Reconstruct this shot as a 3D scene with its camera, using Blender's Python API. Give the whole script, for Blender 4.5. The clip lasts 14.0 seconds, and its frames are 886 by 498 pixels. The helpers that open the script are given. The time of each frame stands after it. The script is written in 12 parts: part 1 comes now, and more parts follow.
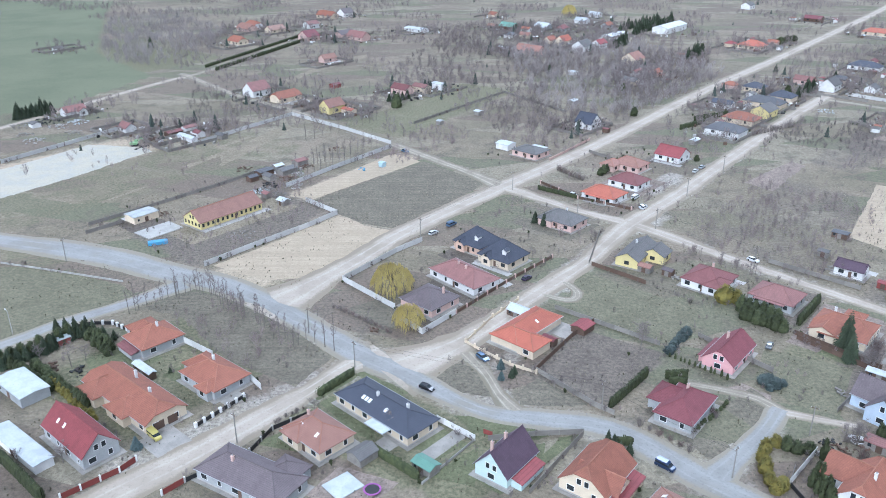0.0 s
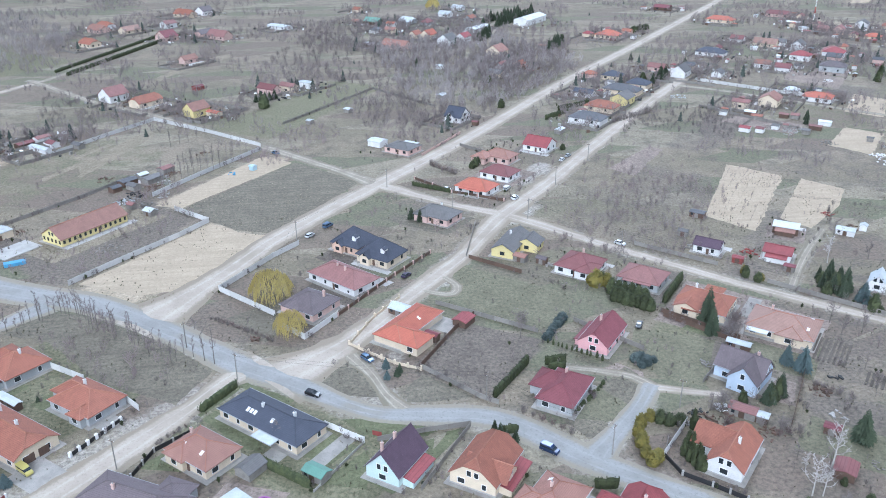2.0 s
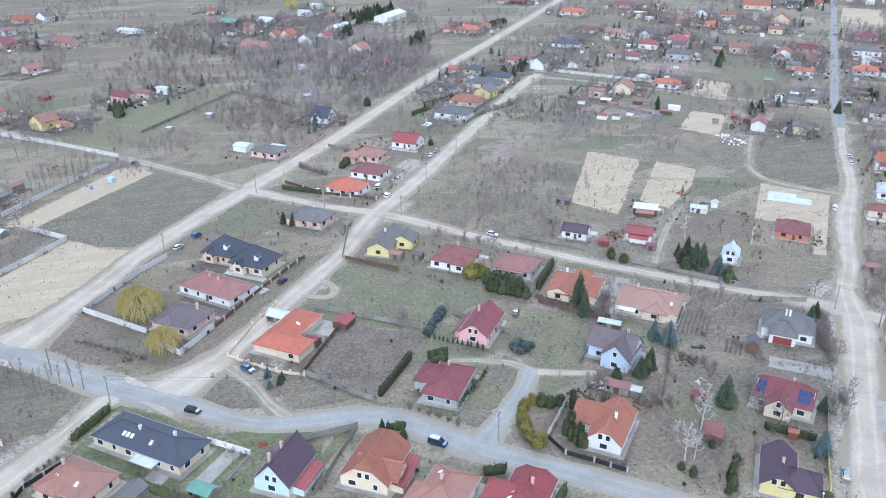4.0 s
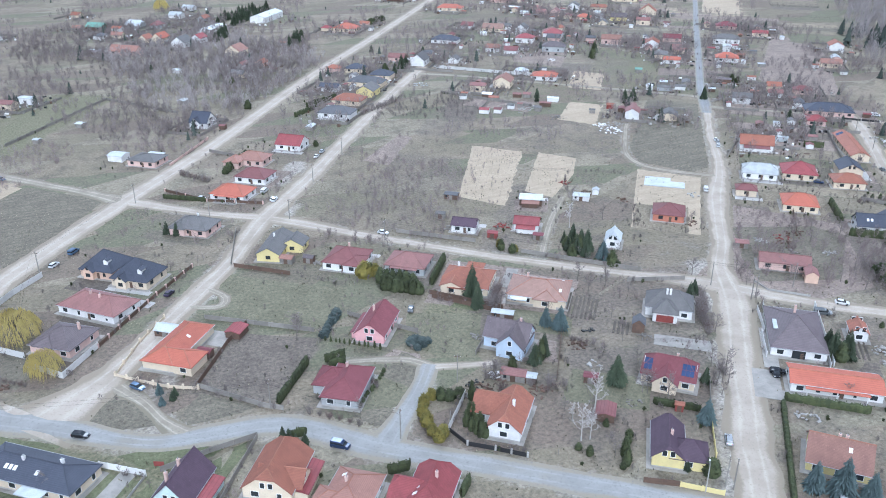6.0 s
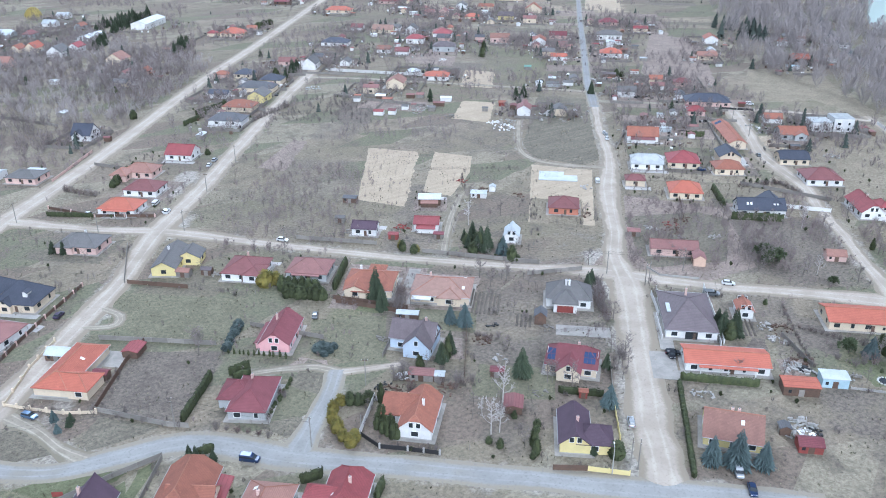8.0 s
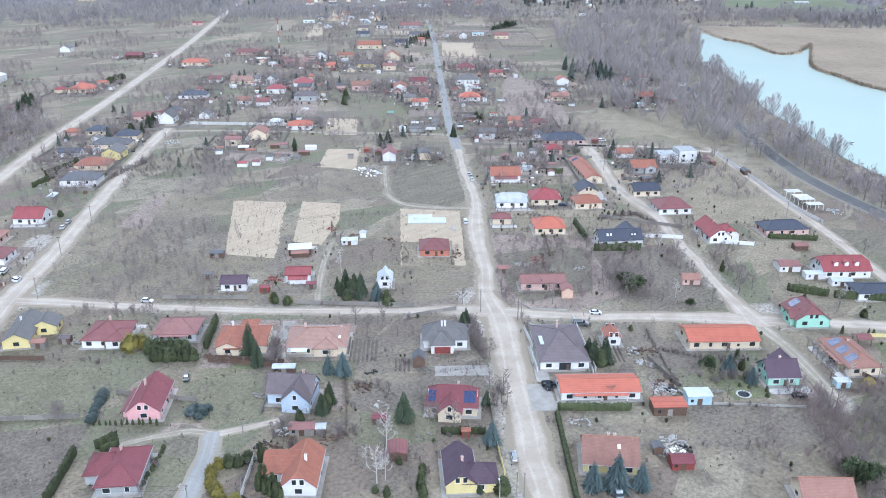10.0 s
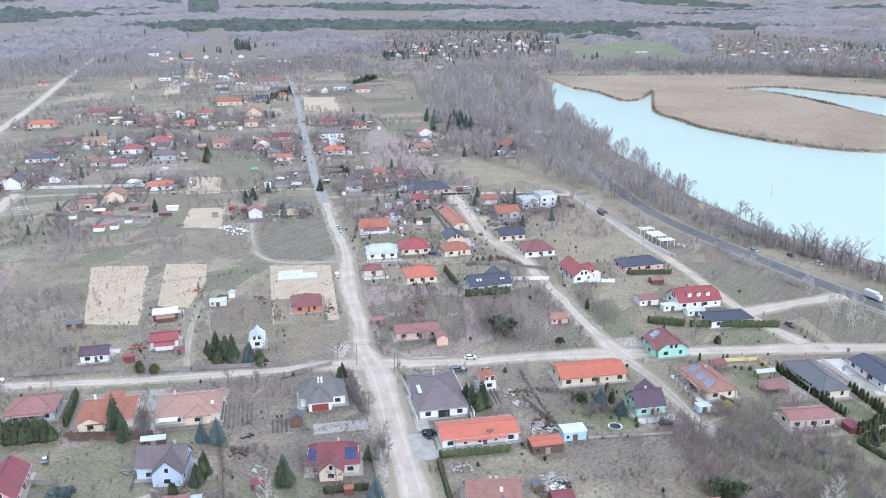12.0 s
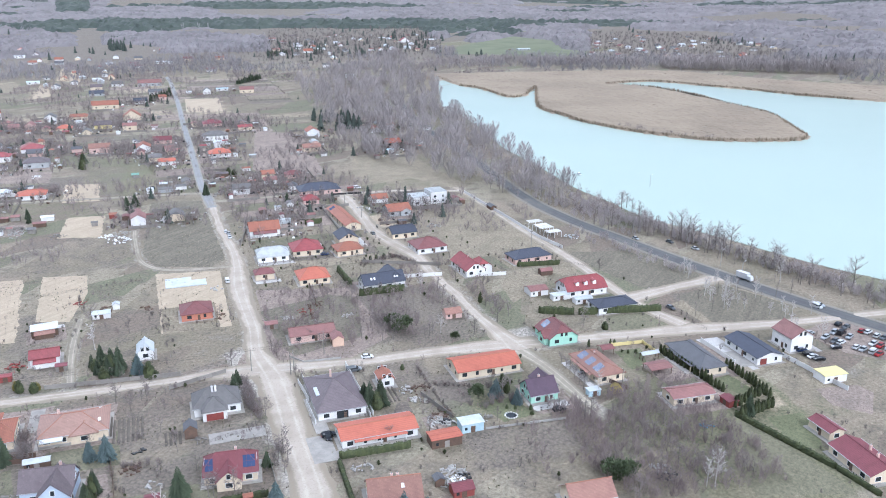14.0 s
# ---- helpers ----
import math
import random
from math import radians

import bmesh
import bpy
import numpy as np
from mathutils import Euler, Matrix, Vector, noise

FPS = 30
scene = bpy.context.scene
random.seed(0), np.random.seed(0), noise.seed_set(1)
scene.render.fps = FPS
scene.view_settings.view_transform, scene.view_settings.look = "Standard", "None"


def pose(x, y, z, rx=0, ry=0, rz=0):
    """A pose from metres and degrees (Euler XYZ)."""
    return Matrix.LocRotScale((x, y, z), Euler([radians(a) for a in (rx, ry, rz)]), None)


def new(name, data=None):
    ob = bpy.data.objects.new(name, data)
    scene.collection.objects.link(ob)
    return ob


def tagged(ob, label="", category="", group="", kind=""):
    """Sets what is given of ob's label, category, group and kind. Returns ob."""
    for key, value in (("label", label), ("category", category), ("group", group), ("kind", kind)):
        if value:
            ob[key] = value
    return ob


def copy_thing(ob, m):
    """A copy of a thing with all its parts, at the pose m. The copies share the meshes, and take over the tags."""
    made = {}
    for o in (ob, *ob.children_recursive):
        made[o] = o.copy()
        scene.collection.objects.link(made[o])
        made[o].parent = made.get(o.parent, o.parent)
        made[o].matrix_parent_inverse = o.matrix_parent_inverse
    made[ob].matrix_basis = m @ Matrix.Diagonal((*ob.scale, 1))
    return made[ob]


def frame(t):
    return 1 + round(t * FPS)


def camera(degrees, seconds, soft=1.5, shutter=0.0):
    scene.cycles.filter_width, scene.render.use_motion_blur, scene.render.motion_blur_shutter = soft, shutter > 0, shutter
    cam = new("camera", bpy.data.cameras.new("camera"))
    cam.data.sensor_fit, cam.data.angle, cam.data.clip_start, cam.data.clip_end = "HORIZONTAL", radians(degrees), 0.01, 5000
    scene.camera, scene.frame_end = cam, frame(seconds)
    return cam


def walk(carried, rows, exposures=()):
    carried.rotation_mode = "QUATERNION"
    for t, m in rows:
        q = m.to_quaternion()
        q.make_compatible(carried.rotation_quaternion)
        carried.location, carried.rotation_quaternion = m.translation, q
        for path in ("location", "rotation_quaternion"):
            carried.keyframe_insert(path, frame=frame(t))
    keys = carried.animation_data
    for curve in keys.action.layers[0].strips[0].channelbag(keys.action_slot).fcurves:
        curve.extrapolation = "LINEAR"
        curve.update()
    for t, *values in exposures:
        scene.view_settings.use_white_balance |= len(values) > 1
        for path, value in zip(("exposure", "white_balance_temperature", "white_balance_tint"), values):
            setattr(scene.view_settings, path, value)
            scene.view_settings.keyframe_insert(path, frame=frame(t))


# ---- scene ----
EXPOSURE, KELVIN, TINT = 0.97, 5080, 7.5
cam = camera(56.81, 14.0, soft=1.0)
# seconds, eye x y z in metres, yaw, pitch and lean in degrees: a drone hovering at 120 m that turns to its right
PATH = [
    (0, 0.00, 0.00, 120.00, 0.00, -23.87, 0.19),
    (0.5, 0.18, 0.02, 120.61, -2.21, -24.02, 0.07),
    (1, 0.34, 0.02, 121.21, -4.40, -24.16, 0.09),
    (1.5, 0.43, -0.05, 121.71, -6.75, -24.29, 0.07),
    (2, 0.45, -0.14, 122.10, -9.15, -24.36, 0.03),
    (2.5, 0.46, -0.25, 122.40, -11.48, -24.42, -0.03),
    (3, 0.50, -0.36, 122.61, -13.90, -24.48, 0.00),
    (3.5, 0.57, -0.46, 122.77, -16.31, -24.55, -0.02),
    (4, 0.68, -0.57, 122.91, -18.61, -24.59, 0.03),
    (6.5, 0.85, -1.31, 123.66, -28.63, -24.84, -0.01),
    (7, 0.83, -1.47, 123.78, -30.33, -24.87, -0.00),
    (7.5, 0.85, -1.60, 123.89, -32.22, -24.92, 0.03),
    (7.7, 0.87, -1.64, 123.94, -33.06, -24.94, -0.00),
    (9.8, 0.93, -2.18, 124.52, -42.94, -22.16, -0.01),
    (10, 0.91, -2.25, 124.61, -43.91, -21.65, -0.03),
    (10.5, 0.79, -2.45, 124.88, -46.43, -20.60, -0.03),
    (11, 0.61, -2.66, 125.16, -48.82, -19.58, 0.04),
    (11.5, 0.42, -2.92, 125.34, -51.18, -18.65, 0.05),
    (12, 0.25, -3.20, 125.49, -53.41, -18.14, 0.04),
    (12.5, 0.09, -3.49, 125.63, -55.54, -18.10, 0.09),
    (13, -0.10, -3.78, 125.77, -57.50, -18.14, 0.01),
    (13.5, -0.27, -4.11, 125.91, -59.39, -18.21, 0.02),
    (14, -0.41, -4.44, 126.05, -61.18, -18.29, 0.00),
]
walk(cam, [(t, pose(x, y, z, 90 + pitch, lean, yaw)) for t, x, y, z, yaw, pitch, lean in PATH], [(0.0, EXPOSURE, KELVIN, TINT), (7.7, EXPOSURE, KELVIN, TINT), (10.5, EXPOSURE + 0.10, KELVIN + 70, TINT + 1), (14.0, EXPOSURE + 0.12, KELVIN + 230, TINT + 3)])

# ---- daylight: a bright overcast sky with a weak, very soft sun ----
world = bpy.data.worlds.new("overcast_sky")
scene.world = world
world.use_nodes = True
wn = world.node_tree.nodes
sky = wn.new("ShaderNodeTexSky")
sky.sky_type, sky.sun_disc = "NISHITA", False
sky.sun_elevation, sky.sun_rotation = radians(42), radians(200)
sky.air_density, sky.dust_density, sky.ozone_density = 1.0, 6.0, 1.0
wn["Background"].inputs["Strength"].default_value = 0.11
pale = wn.new("ShaderNodeHueSaturation")
pale.inputs["Saturation"].default_value = 0.32
world.node_tree.links.new(sky.outputs[0], pale.inputs["Color"])
world.node_tree.links.new(pale.outputs[0], wn["Background"].inputs["Color"])
sun = new("sun", bpy.data.lights.new("sun", "SUN"))
sun.data.energy, sun.data.angle, sun.data.color = 1.3, radians(25), (1.0, 0.98, 0.95)
sun.matrix_world = pose(0, 0, 200, 48, 0, 160)


# ---- materials ----
def shader(name, rough=0.85, metallic=0.0):
    m = bpy.data.materials.new(name)
    m.use_nodes = True
    b = m.node_tree.nodes["Principled BSDF"]
    b.inputs["Roughness"].default_value, b.inputs["Metallic"].default_value = rough, metallic
    b.inputs["Specular IOR Level"].default_value = 0.3
    return m, m.node_tree.nodes, m.node_tree.links, b


def noise_node(n, l, coord, scale, detail=4.0, rough=0.6):
    t = n.new("ShaderNodeTexNoise")
    t.inputs["Scale"].default_value, t.inputs["Detail"].default_value, t.inputs["Roughness"].default_value = scale, detail, rough
    l.new(coord, t.inputs["Vector"])
    return t.outputs["Fac"]


def spread(n, l, fac, low, high):
    r = n.new("ShaderNodeMapRange")
    r.interpolation_type = "SMOOTHSTEP"
    r.inputs["From Min"].default_value, r.inputs["From Max"].default_value = low, high
    l.new(fac, r.inputs["Value"])
    return r.outputs["Result"]


def mixed(n, l, fac, a, b):
    x = n.new("ShaderNodeMix")
    x.data_type = "RGBA"
    for socket, v in ((x.inputs[0], fac), (x.inputs[6], a), (x.inputs[7], b)):
        if isinstance(v, (int, float)):
            socket.default_value = v
        elif isinstance(v, tuple):
            socket.default_value = (*v, 1)
        else:
            l.new(v, socket)
    return x.outputs[2]


def bumped(n, l, b, height, strength, distance):
    k = n.new("ShaderNodeBump")
    k.inputs["Strength"].default_value, k.inputs["Distance"].default_value = strength, distance
    l.new(height, k.inputs["Height"])
    l.new(k.outputs[0], b.inputs["Normal"])


def shade(c, k):
    return tuple(min(1.0, v * k) for v in c)


def surface(name, colour, second=None, coarse=0.4, fine=6.0, rough=0.85, metallic=0.0, vary=0.25, bump=0.3, depth=0.02, place="Object"):
    """A mottled surface: two colours at a coarse and a fine scale, with a slight tone of its own for each object."""
    m, n, l, b = shader(name, rough, metallic)
    c = n.new("ShaderNodeTexCoord").outputs[place]
    second = second or shade(colour, 0.7)
    big = spread(n, l, noise_node(n, l, c, coarse), 0.35, 0.7)
    small = noise_node(n, l, c, fine, 6.0, 0.7)
    col = mixed(n, l, big, colour, second)
    col = mixed(n, l, spread(n, l, small, 0.5, 0.8), col, shade(second, 0.75))
    info = n.new("ShaderNodeObjectInfo")
    tone = n.new("ShaderNodeMapRange")
    tone.inputs["To Min"].default_value, tone.inputs["To Max"].default_value = 1 - vary, 1 + vary * 0.6
    l.new(info.outputs["Random"], tone.inputs["Value"])
    hsv = n.new("ShaderNodeHueSaturation")
    l.new(tone.outputs[0], hsv.inputs["Value"])
    l.new(col, hsv.inputs["Color"])
    l.new(hsv.outputs[0], b.inputs["Base Color"])
    if bump:
        bumped(n, l, b, small, bump, depth)
    return m


def tiles(name, colour, second, vary=0.1):
    """Roof tiles: courses that step down the slope, with weathered patches."""
    m, n, l, b = shader(name, 0.7)
    c = n.new("ShaderNodeTexCoord").outputs["Object"]
    parts = n.new("ShaderNodeSeparateXYZ")
    l.new(c, parts.inputs[0])
    saw = n.new("ShaderNodeMath")
    saw.operation = "FRACT"
    step = n.new("ShaderNodeMath")
    step.operation = "MULTIPLY"
    step.inputs[1].default_value = 5.0
    l.new(parts.outputs["Z"], step.inputs[0])
    l.new(step.outputs[0], saw.inputs[0])
    big = spread(n, l, noise_node(n, l, c, 0.35), 0.35, 0.75)
    small = noise_node(n, l, c, 3.5, 8.0, 0.8)
    col = mixed(n, l, big, colour, second)
    col = mixed(n, l, spread(n, l, small, 0.5, 0.75), col, shade(second, 0.72))
    col = mixed(n, l, spread(n, l, saw.outputs[0], 0.7, 1.0), col, shade(second, 0.8))
    streaks = n.new("ShaderNodeMapping")
    streaks.inputs["Scale"].default_value = (2.2, 2.2, 0.5)
    l.new(c, streaks.inputs["Vector"])
    col = mixed(n, l, spread(n, l, noise_node(n, l, streaks.outputs[0], 1.0, 3.0), 0.55, 0.8), col, shade(colour, 1.25))
    info = n.new("ShaderNodeObjectInfo")
    tone = n.new("ShaderNodeMapRange")
    tone.inputs["To Min"].default_value, tone.inputs["To Max"].default_value = 1 - vary, 1 + vary
    l.new(info.outputs["Random"], tone.inputs["Value"])
    hsv = n.new("ShaderNodeHueSaturation")
    l.new(tone.outputs[0], hsv.inputs["Value"])
    l.new(col, hsv.inputs["Color"])
    l.new(hsv.outputs[0], b.inputs["Base Color"])
    bumped(n, l, b, saw.outputs[0], 0.35, 0.03)
    return m


MATS = {
    "terracotta": tiles("terracotta", (0.3, 0.122, 0.082), (0.235, 0.098, 0.068)),
    "orange_tile": tiles("orange_tile", (0.405, 0.130, 0.086), (0.335, 0.107, 0.073)),
    "red_tile": tiles("red_tile", (0.27, 0.072, 0.076), (0.21, 0.058, 0.062)),
    "crimson_tile": tiles("crimson_tile", (0.185, 0.06, 0.07), (0.145, 0.048, 0.056)),
    "crimson_dull_tile": tiles("crimson_dull_tile", (0.2, 0.085, 0.085), (0.16, 0.068, 0.068)),
    "salmon_tile": tiles("salmon_tile", (0.3, 0.165, 0.13), (0.24, 0.13, 0.105)),
    "rose_tile": tiles("rose_tile", (0.255, 0.13, 0.12), (0.2, 0.104, 0.096)),
    "weathered_tile": tiles("weathered_tile", (0.32, 0.2, 0.16), (0.256, 0.16, 0.128)),
    "purple_tile": tiles("purple_tile", (0.098, 0.066, 0.09), (0.078, 0.052, 0.072)),
    "brown_tile": tiles("brown_tile", (0.135, 0.112, 0.116), (0.105, 0.088, 0.092)),
    "grey_tile": tiles("grey_tile", (0.15, 0.143, 0.14), (0.118, 0.112, 0.11)),
    "slate_tile": tiles("slate_tile", (0.068, 0.074, 0.098), (0.054, 0.059, 0.079)),
    "slate_grey_tile": tiles("slate_grey_tile", (0.115, 0.115, 0.125), (0.09, 0.09, 0.098)),
    "mauve_tile": tiles("mauve_tile", (0.158, 0.130, 0.136), (0.125, 0.102, 0.107)),
    "wine_tile": tiles("wine_tile", (0.205, 0.070, 0.080), (0.165, 0.056, 0.064)),
    "metal_light": surface("metal_light", (0.50, 0.53, 0.545), (0.40, 0.43, 0.44), 0.3, 3.0, 0.4, 0.0, 0.15, 0.1),
    "metal_blue": surface("metal_blue", (0.45, 0.58, 0.64), (0.36, 0.48, 0.54), 0.3, 3.0, 0.45, 0.0, 0.1, 0.1),
    "metal_yellow": surface("metal_yellow", (0.62, 0.56, 0.26), (0.55, 0.50, 0.26), 0.3, 3.0, 0.5, 0.0, 0.1, 0.1),
    "sheet_green": surface("sheet_green", (0.16, 0.30, 0.24), (0.14, 0.26, 0.21), 0.5, 4.0, 0.6),
    "flat_grey": surface("flat_grey", (0.42, 0.44, 0.44), (0.32, 0.33, 0.33), 0.3, 2.0, 0.8, 0.0, 0.15, 0.2),
    "render_white": surface("render_white", (0.72, 0.71, 0.69), (0.62, 0.61, 0.60), 0.3, 4.0, 0.9, 0.0, 0.08, 0.1),
    "render_cream": surface("render_cream", (0.66, 0.56, 0.42), (0.58, 0.49, 0.37), 0.3, 4.0, 0.9, 0.0, 0.1, 0.1),
    "render_peach": surface("render_peach", (0.62, 0.44, 0.33), (0.54, 0.38, 0.29), 0.3, 4.0, 0.9, 0.0, 0.08, 0.1),
    "render_grey": surface("render_grey", (0.40, 0.41, 0.41), (0.33, 0.34, 0.34), 0.3, 4.0, 0.9, 0.0, 0.1, 0.1),
    "render_yellow": surface("render_yellow", (0.68, 0.58, 0.27), (0.60, 0.51, 0.25), 0.3, 4.0, 0.9, 0.0, 0.06, 0.1),
    "render_pink": surface("render_pink", (0.68, 0.38, 0.38), (0.60, 0.34, 0.34), 0.3, 4.0, 0.9, 0.0, 0.06, 0.1),
    "render_rose": surface("render_rose", (0.60, 0.43, 0.37), (0.52, 0.37, 0.33), 0.3, 4.0, 0.9, 0.0, 0.08, 0.1),
    "render_blue": surface("render_blue", (0.50, 0.58, 0.68), (0.45, 0.52, 0.62), 0.3, 4.0, 0.9, 0.0, 0.06, 0.1),
    "render_aqua": surface("render_aqua", (0.56, 0.67, 0.66), (0.50, 0.60, 0.59), 0.3, 4.0, 0.9, 0.0, 0.05, 0.1),
    "render_mint": surface("render_mint", (0.36, 0.60, 0.48), (0.34, 0.55, 0.45), 0.3, 4.0, 0.9, 0.0, 0.06, 0.1),
    "brick_wall": surface("brick_wall", (0.48, 0.20, 0.13), (0.40, 0.17, 0.12), 0.8, 9.0, 0.9, 0.0, 0.06, 0.4),
    "wood_dark": surface("wood_dark", (0.14, 0.09, 0.065), (0.10, 0.07, 0.055), 0.8, 9.0, 0.85, 0.0, 0.2, 0.3),
    "wood_pale": surface("wood_pale", (0.27, 0.25, 0.225), (0.20, 0.185, 0.165), 0.8, 9.0, 0.85, 0.0, 0.2, 0.3),
    "wood_red": surface("wood_red", (0.24, 0.06, 0.05), (0.18, 0.05, 0.045), 0.8, 9.0, 0.8, 0.0, 0.2, 0.3),
    "precast": surface("precast", (0.58, 0.57, 0.55), (0.48, 0.47, 0.45), 0.3, 3.0, 0.9, 0.0, 0.12, 0.3),
    "concrete": surface("concrete", (0.40, 0.385, 0.36), (0.32, 0.31, 0.29), 0.3, 3.0, 0.9, 0.0, 0.12, 0.3),
    "paving": surface("paving", (0.35, 0.325, 0.295), (0.26, 0.245, 0.225), 0.3, 3.0, 0.9, 0.0, 0.12, 0.3),
    "ridge_cap": surface("ridge_cap", (0.36, 0.17, 0.12), (0.30, 0.145, 0.10), 1.0, 6.0, 0.8, 0.0, 0.2, 0.2),
    "white_paint": surface("white_paint", (0.80, 0.80, 0.79), (0.72, 0.72, 0.71), 1.0, 5.0, 0.5, 0.0, 0.05, 0.0),
    "plastic_dark": surface("plastic_dark", (0.025, 0.025, 0.028), (0.035, 0.035, 0.035), 1.0, 5.0, 0.6, 0.0, 0.1, 0.0),
    "zinc": surface("zinc", (0.45, 0.46, 0.47), (0.36, 0.37, 0.38), 1.0, 5.0, 0.45, 0.6, 0.1, 0.0),
    "solar_cell": surface("solar_cell", (0.03, 0.05, 0.12), (0.04, 0.065, 0.15), 0.5, 4.0, 0.25, 0.0, 0.1, 0.0),
    "bark": surface("bark", (0.21, 0.185, 0.165), (0.155, 0.135, 0.12), 1.5, 9.0, 0.95, 0.0, 0.2, 0.4),
    "twigs": surface("twigs", (0.24, 0.205, 0.195), (0.17, 0.143, 0.136), 0.5, 5.0, 0.95, 0.0, 0.25, 0.0),
    "mast_red": surface("mast_red", (0.45, 0.06, 0.04), (0.38, 0.05, 0.04), 1.0, 4.0, 0.6, 0.0, 0.05, 0.0),
    "twigs_red": surface("twigs_red", (0.16, 0.105, 0.10), (0.12, 0.085, 0.08), 0.5, 5.0, 0.95, 0.0, 0.25, 0.0),
    "birch_bark": surface("birch_bark", (0.50, 0.47, 0.44), (0.36, 0.33, 0.31), 1.5, 9.0, 0.9, 0.0, 0.1, 0.0),
    "willow_twigs": surface("willow_twigs", (0.54, 0.445, 0.16), (0.43, 0.355, 0.135), 0.5, 5.0, 0.9, 0.0, 0.1, 0.0),
    "thuja_leaf": surface("thuja_leaf", (0.074, 0.086, 0.038), (0.042, 0.051, 0.026), 0.8, 4.0, 0.9, 0.0, 0.3, 0.5, 0.1),
    "spruce_leaf": surface("spruce_leaf", (0.074, 0.093, 0.056), (0.050, 0.066, 0.041), 0.8, 4.0, 0.9, 0.0, 0.25, 0.5, 0.1),
    "pine_leaf": surface("pine_leaf", (0.098, 0.122, 0.062), (0.066, 0.085, 0.045), 0.8, 4.0, 0.9, 0.0, 0.15, 0.5, 0.1),
    "juniper_leaf": surface("juniper_leaf", (0.074, 0.094, 0.088), (0.052, 0.068, 0.064), 0.8, 4.0, 0.9, 0.0, 0.15, 0.5, 0.1),
    "blue_spruce_leaf": surface("blue_spruce_leaf", (0.115, 0.152, 0.152), (0.08, 0.11, 0.108), 0.8, 4.0, 0.9, 0.0, 0.15, 0.5, 0.1),
    "yellow_leaf": surface("yellow_leaf", (0.20, 0.165, 0.04), (0.13, 0.12, 0.035), 0.8, 4.0, 0.9, 0.0, 0.2, 0.5, 0.1),
    "scrub_twigs": surface("scrub_twigs", (0.288, 0.234, 0.226), (0.204, 0.162, 0.157), 0.03, 0.5, 0.95, 0.0, 0.1, 0.0),
    # twigs of distant woods: colour lightened to stand for haze
    "far_hazy_twigs": surface("far_hazy_twigs", (0.33, 0.295, 0.285), (0.24, 0.212, 0.205), 0.02, 0.4, 0.95, 0.0, 0.1, 0.0),
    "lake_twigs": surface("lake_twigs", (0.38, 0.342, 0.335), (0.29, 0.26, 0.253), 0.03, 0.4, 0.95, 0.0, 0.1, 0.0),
    # twigs on plain and hills: pale haze mixed into the base colour
    "hill_hazy_twigs": surface("hill_hazy_twigs", (0.30, 0.28, 0.285), (0.22, 0.205, 0.21), 0.006, 0.12, 0.95, 0.0, 0.1, 0.0),
    # closed far woods: tone raised a little, haze included in the colour
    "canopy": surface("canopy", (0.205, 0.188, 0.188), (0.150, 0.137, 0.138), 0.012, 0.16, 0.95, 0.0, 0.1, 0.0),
    "far_fir": surface("far_fir", (0.075, 0.09, 0.075), (0.055, 0.068, 0.06), 0.02, 0.4, 0.95, 0.0, 0.1, 0.0),
    "dry_grass": surface("dry_grass", (0.38, 0.34, 0.24), (0.26, 0.24, 0.16), 0.05, 0.6, 0.95, 0.0, 0.1, 0.0),
    "reed": surface("reed", (0.285, 0.23, 0.168), (0.225, 0.18, 0.132), 0.012, 0.3, 0.95, 0.0, 0.05, 0.6, 0.5),
}


def road_surface(name, colour, second, tracks, dirt):
    """A road's surface: mottled, worn paler in two wheel tracks, dirty and broken towards its edges."""
    m, n, l, b = shader(name, 0.93)
    c = n.new("ShaderNodeTexCoord").outputs["Object"]
    lane = n.new("ShaderNodeAttribute")
    lane.attribute_name = "across"
    patches, grit = noise_node(n, l, c, 0.10, 5.0, 0.65), noise_node(n, l, c, 1.4, 6.0, 0.75)
    col = mixed(n, l, spread(n, l, patches, 0.4, 0.65), colour, second)
    col = mixed(n, l, spread(n, l, noise_node(n, l, c, 0.045, 3.0), 0.5, 0.7), col, mixed(n, l, 0.45, second, dirt))
    side = n.new("ShaderNodeMath")
    side.operation = "ABSOLUTE"
    l.new(lane.outputs["Fac"], side.inputs[0])
    off = n.new("ShaderNodeMath")
    off.operation = "SUBTRACT"
    off.inputs[1].default_value = 0.42
    l.new(side.outputs[0], off.inputs[0])
    dist = n.new("ShaderNodeMath")
    dist.operation = "ABSOLUTE"
    l.new(off.outputs[0], dist.inputs[0])
    jag = n.new("ShaderNodeMath")
    jag.operation = "MULTIPLY_ADD"
    jag.inputs[1].default_value = 0.6
    l.new(patches, jag.inputs[0])
    l.new(dist.outputs[0], jag.inputs[2])
    col = mixed(n, l, spread(n, l, jag.outputs[0], 0.48, 0.24), col, tracks)
    rim = n.new("ShaderNodeMath")
    rim.operation = "MULTIPLY_ADD"
    rim.inputs[1].default_value = 0.55
    l.new(grit, rim.inputs[0])
    l.new(side.outputs[0], rim.inputs[2])
    col = mixed(n, l, spread(n, l, rim.outputs[0], 0.98, 1.3), col, dirt)
    col = mixed(n, l, spread(n, l, grit, 0.5, 0.72), col, shade(second, 0.8))
    l.new(col, b.inputs["Base Color"])
    bumped(n, l, b, grit, 0.3, 0.04)
    MATS[name] = m


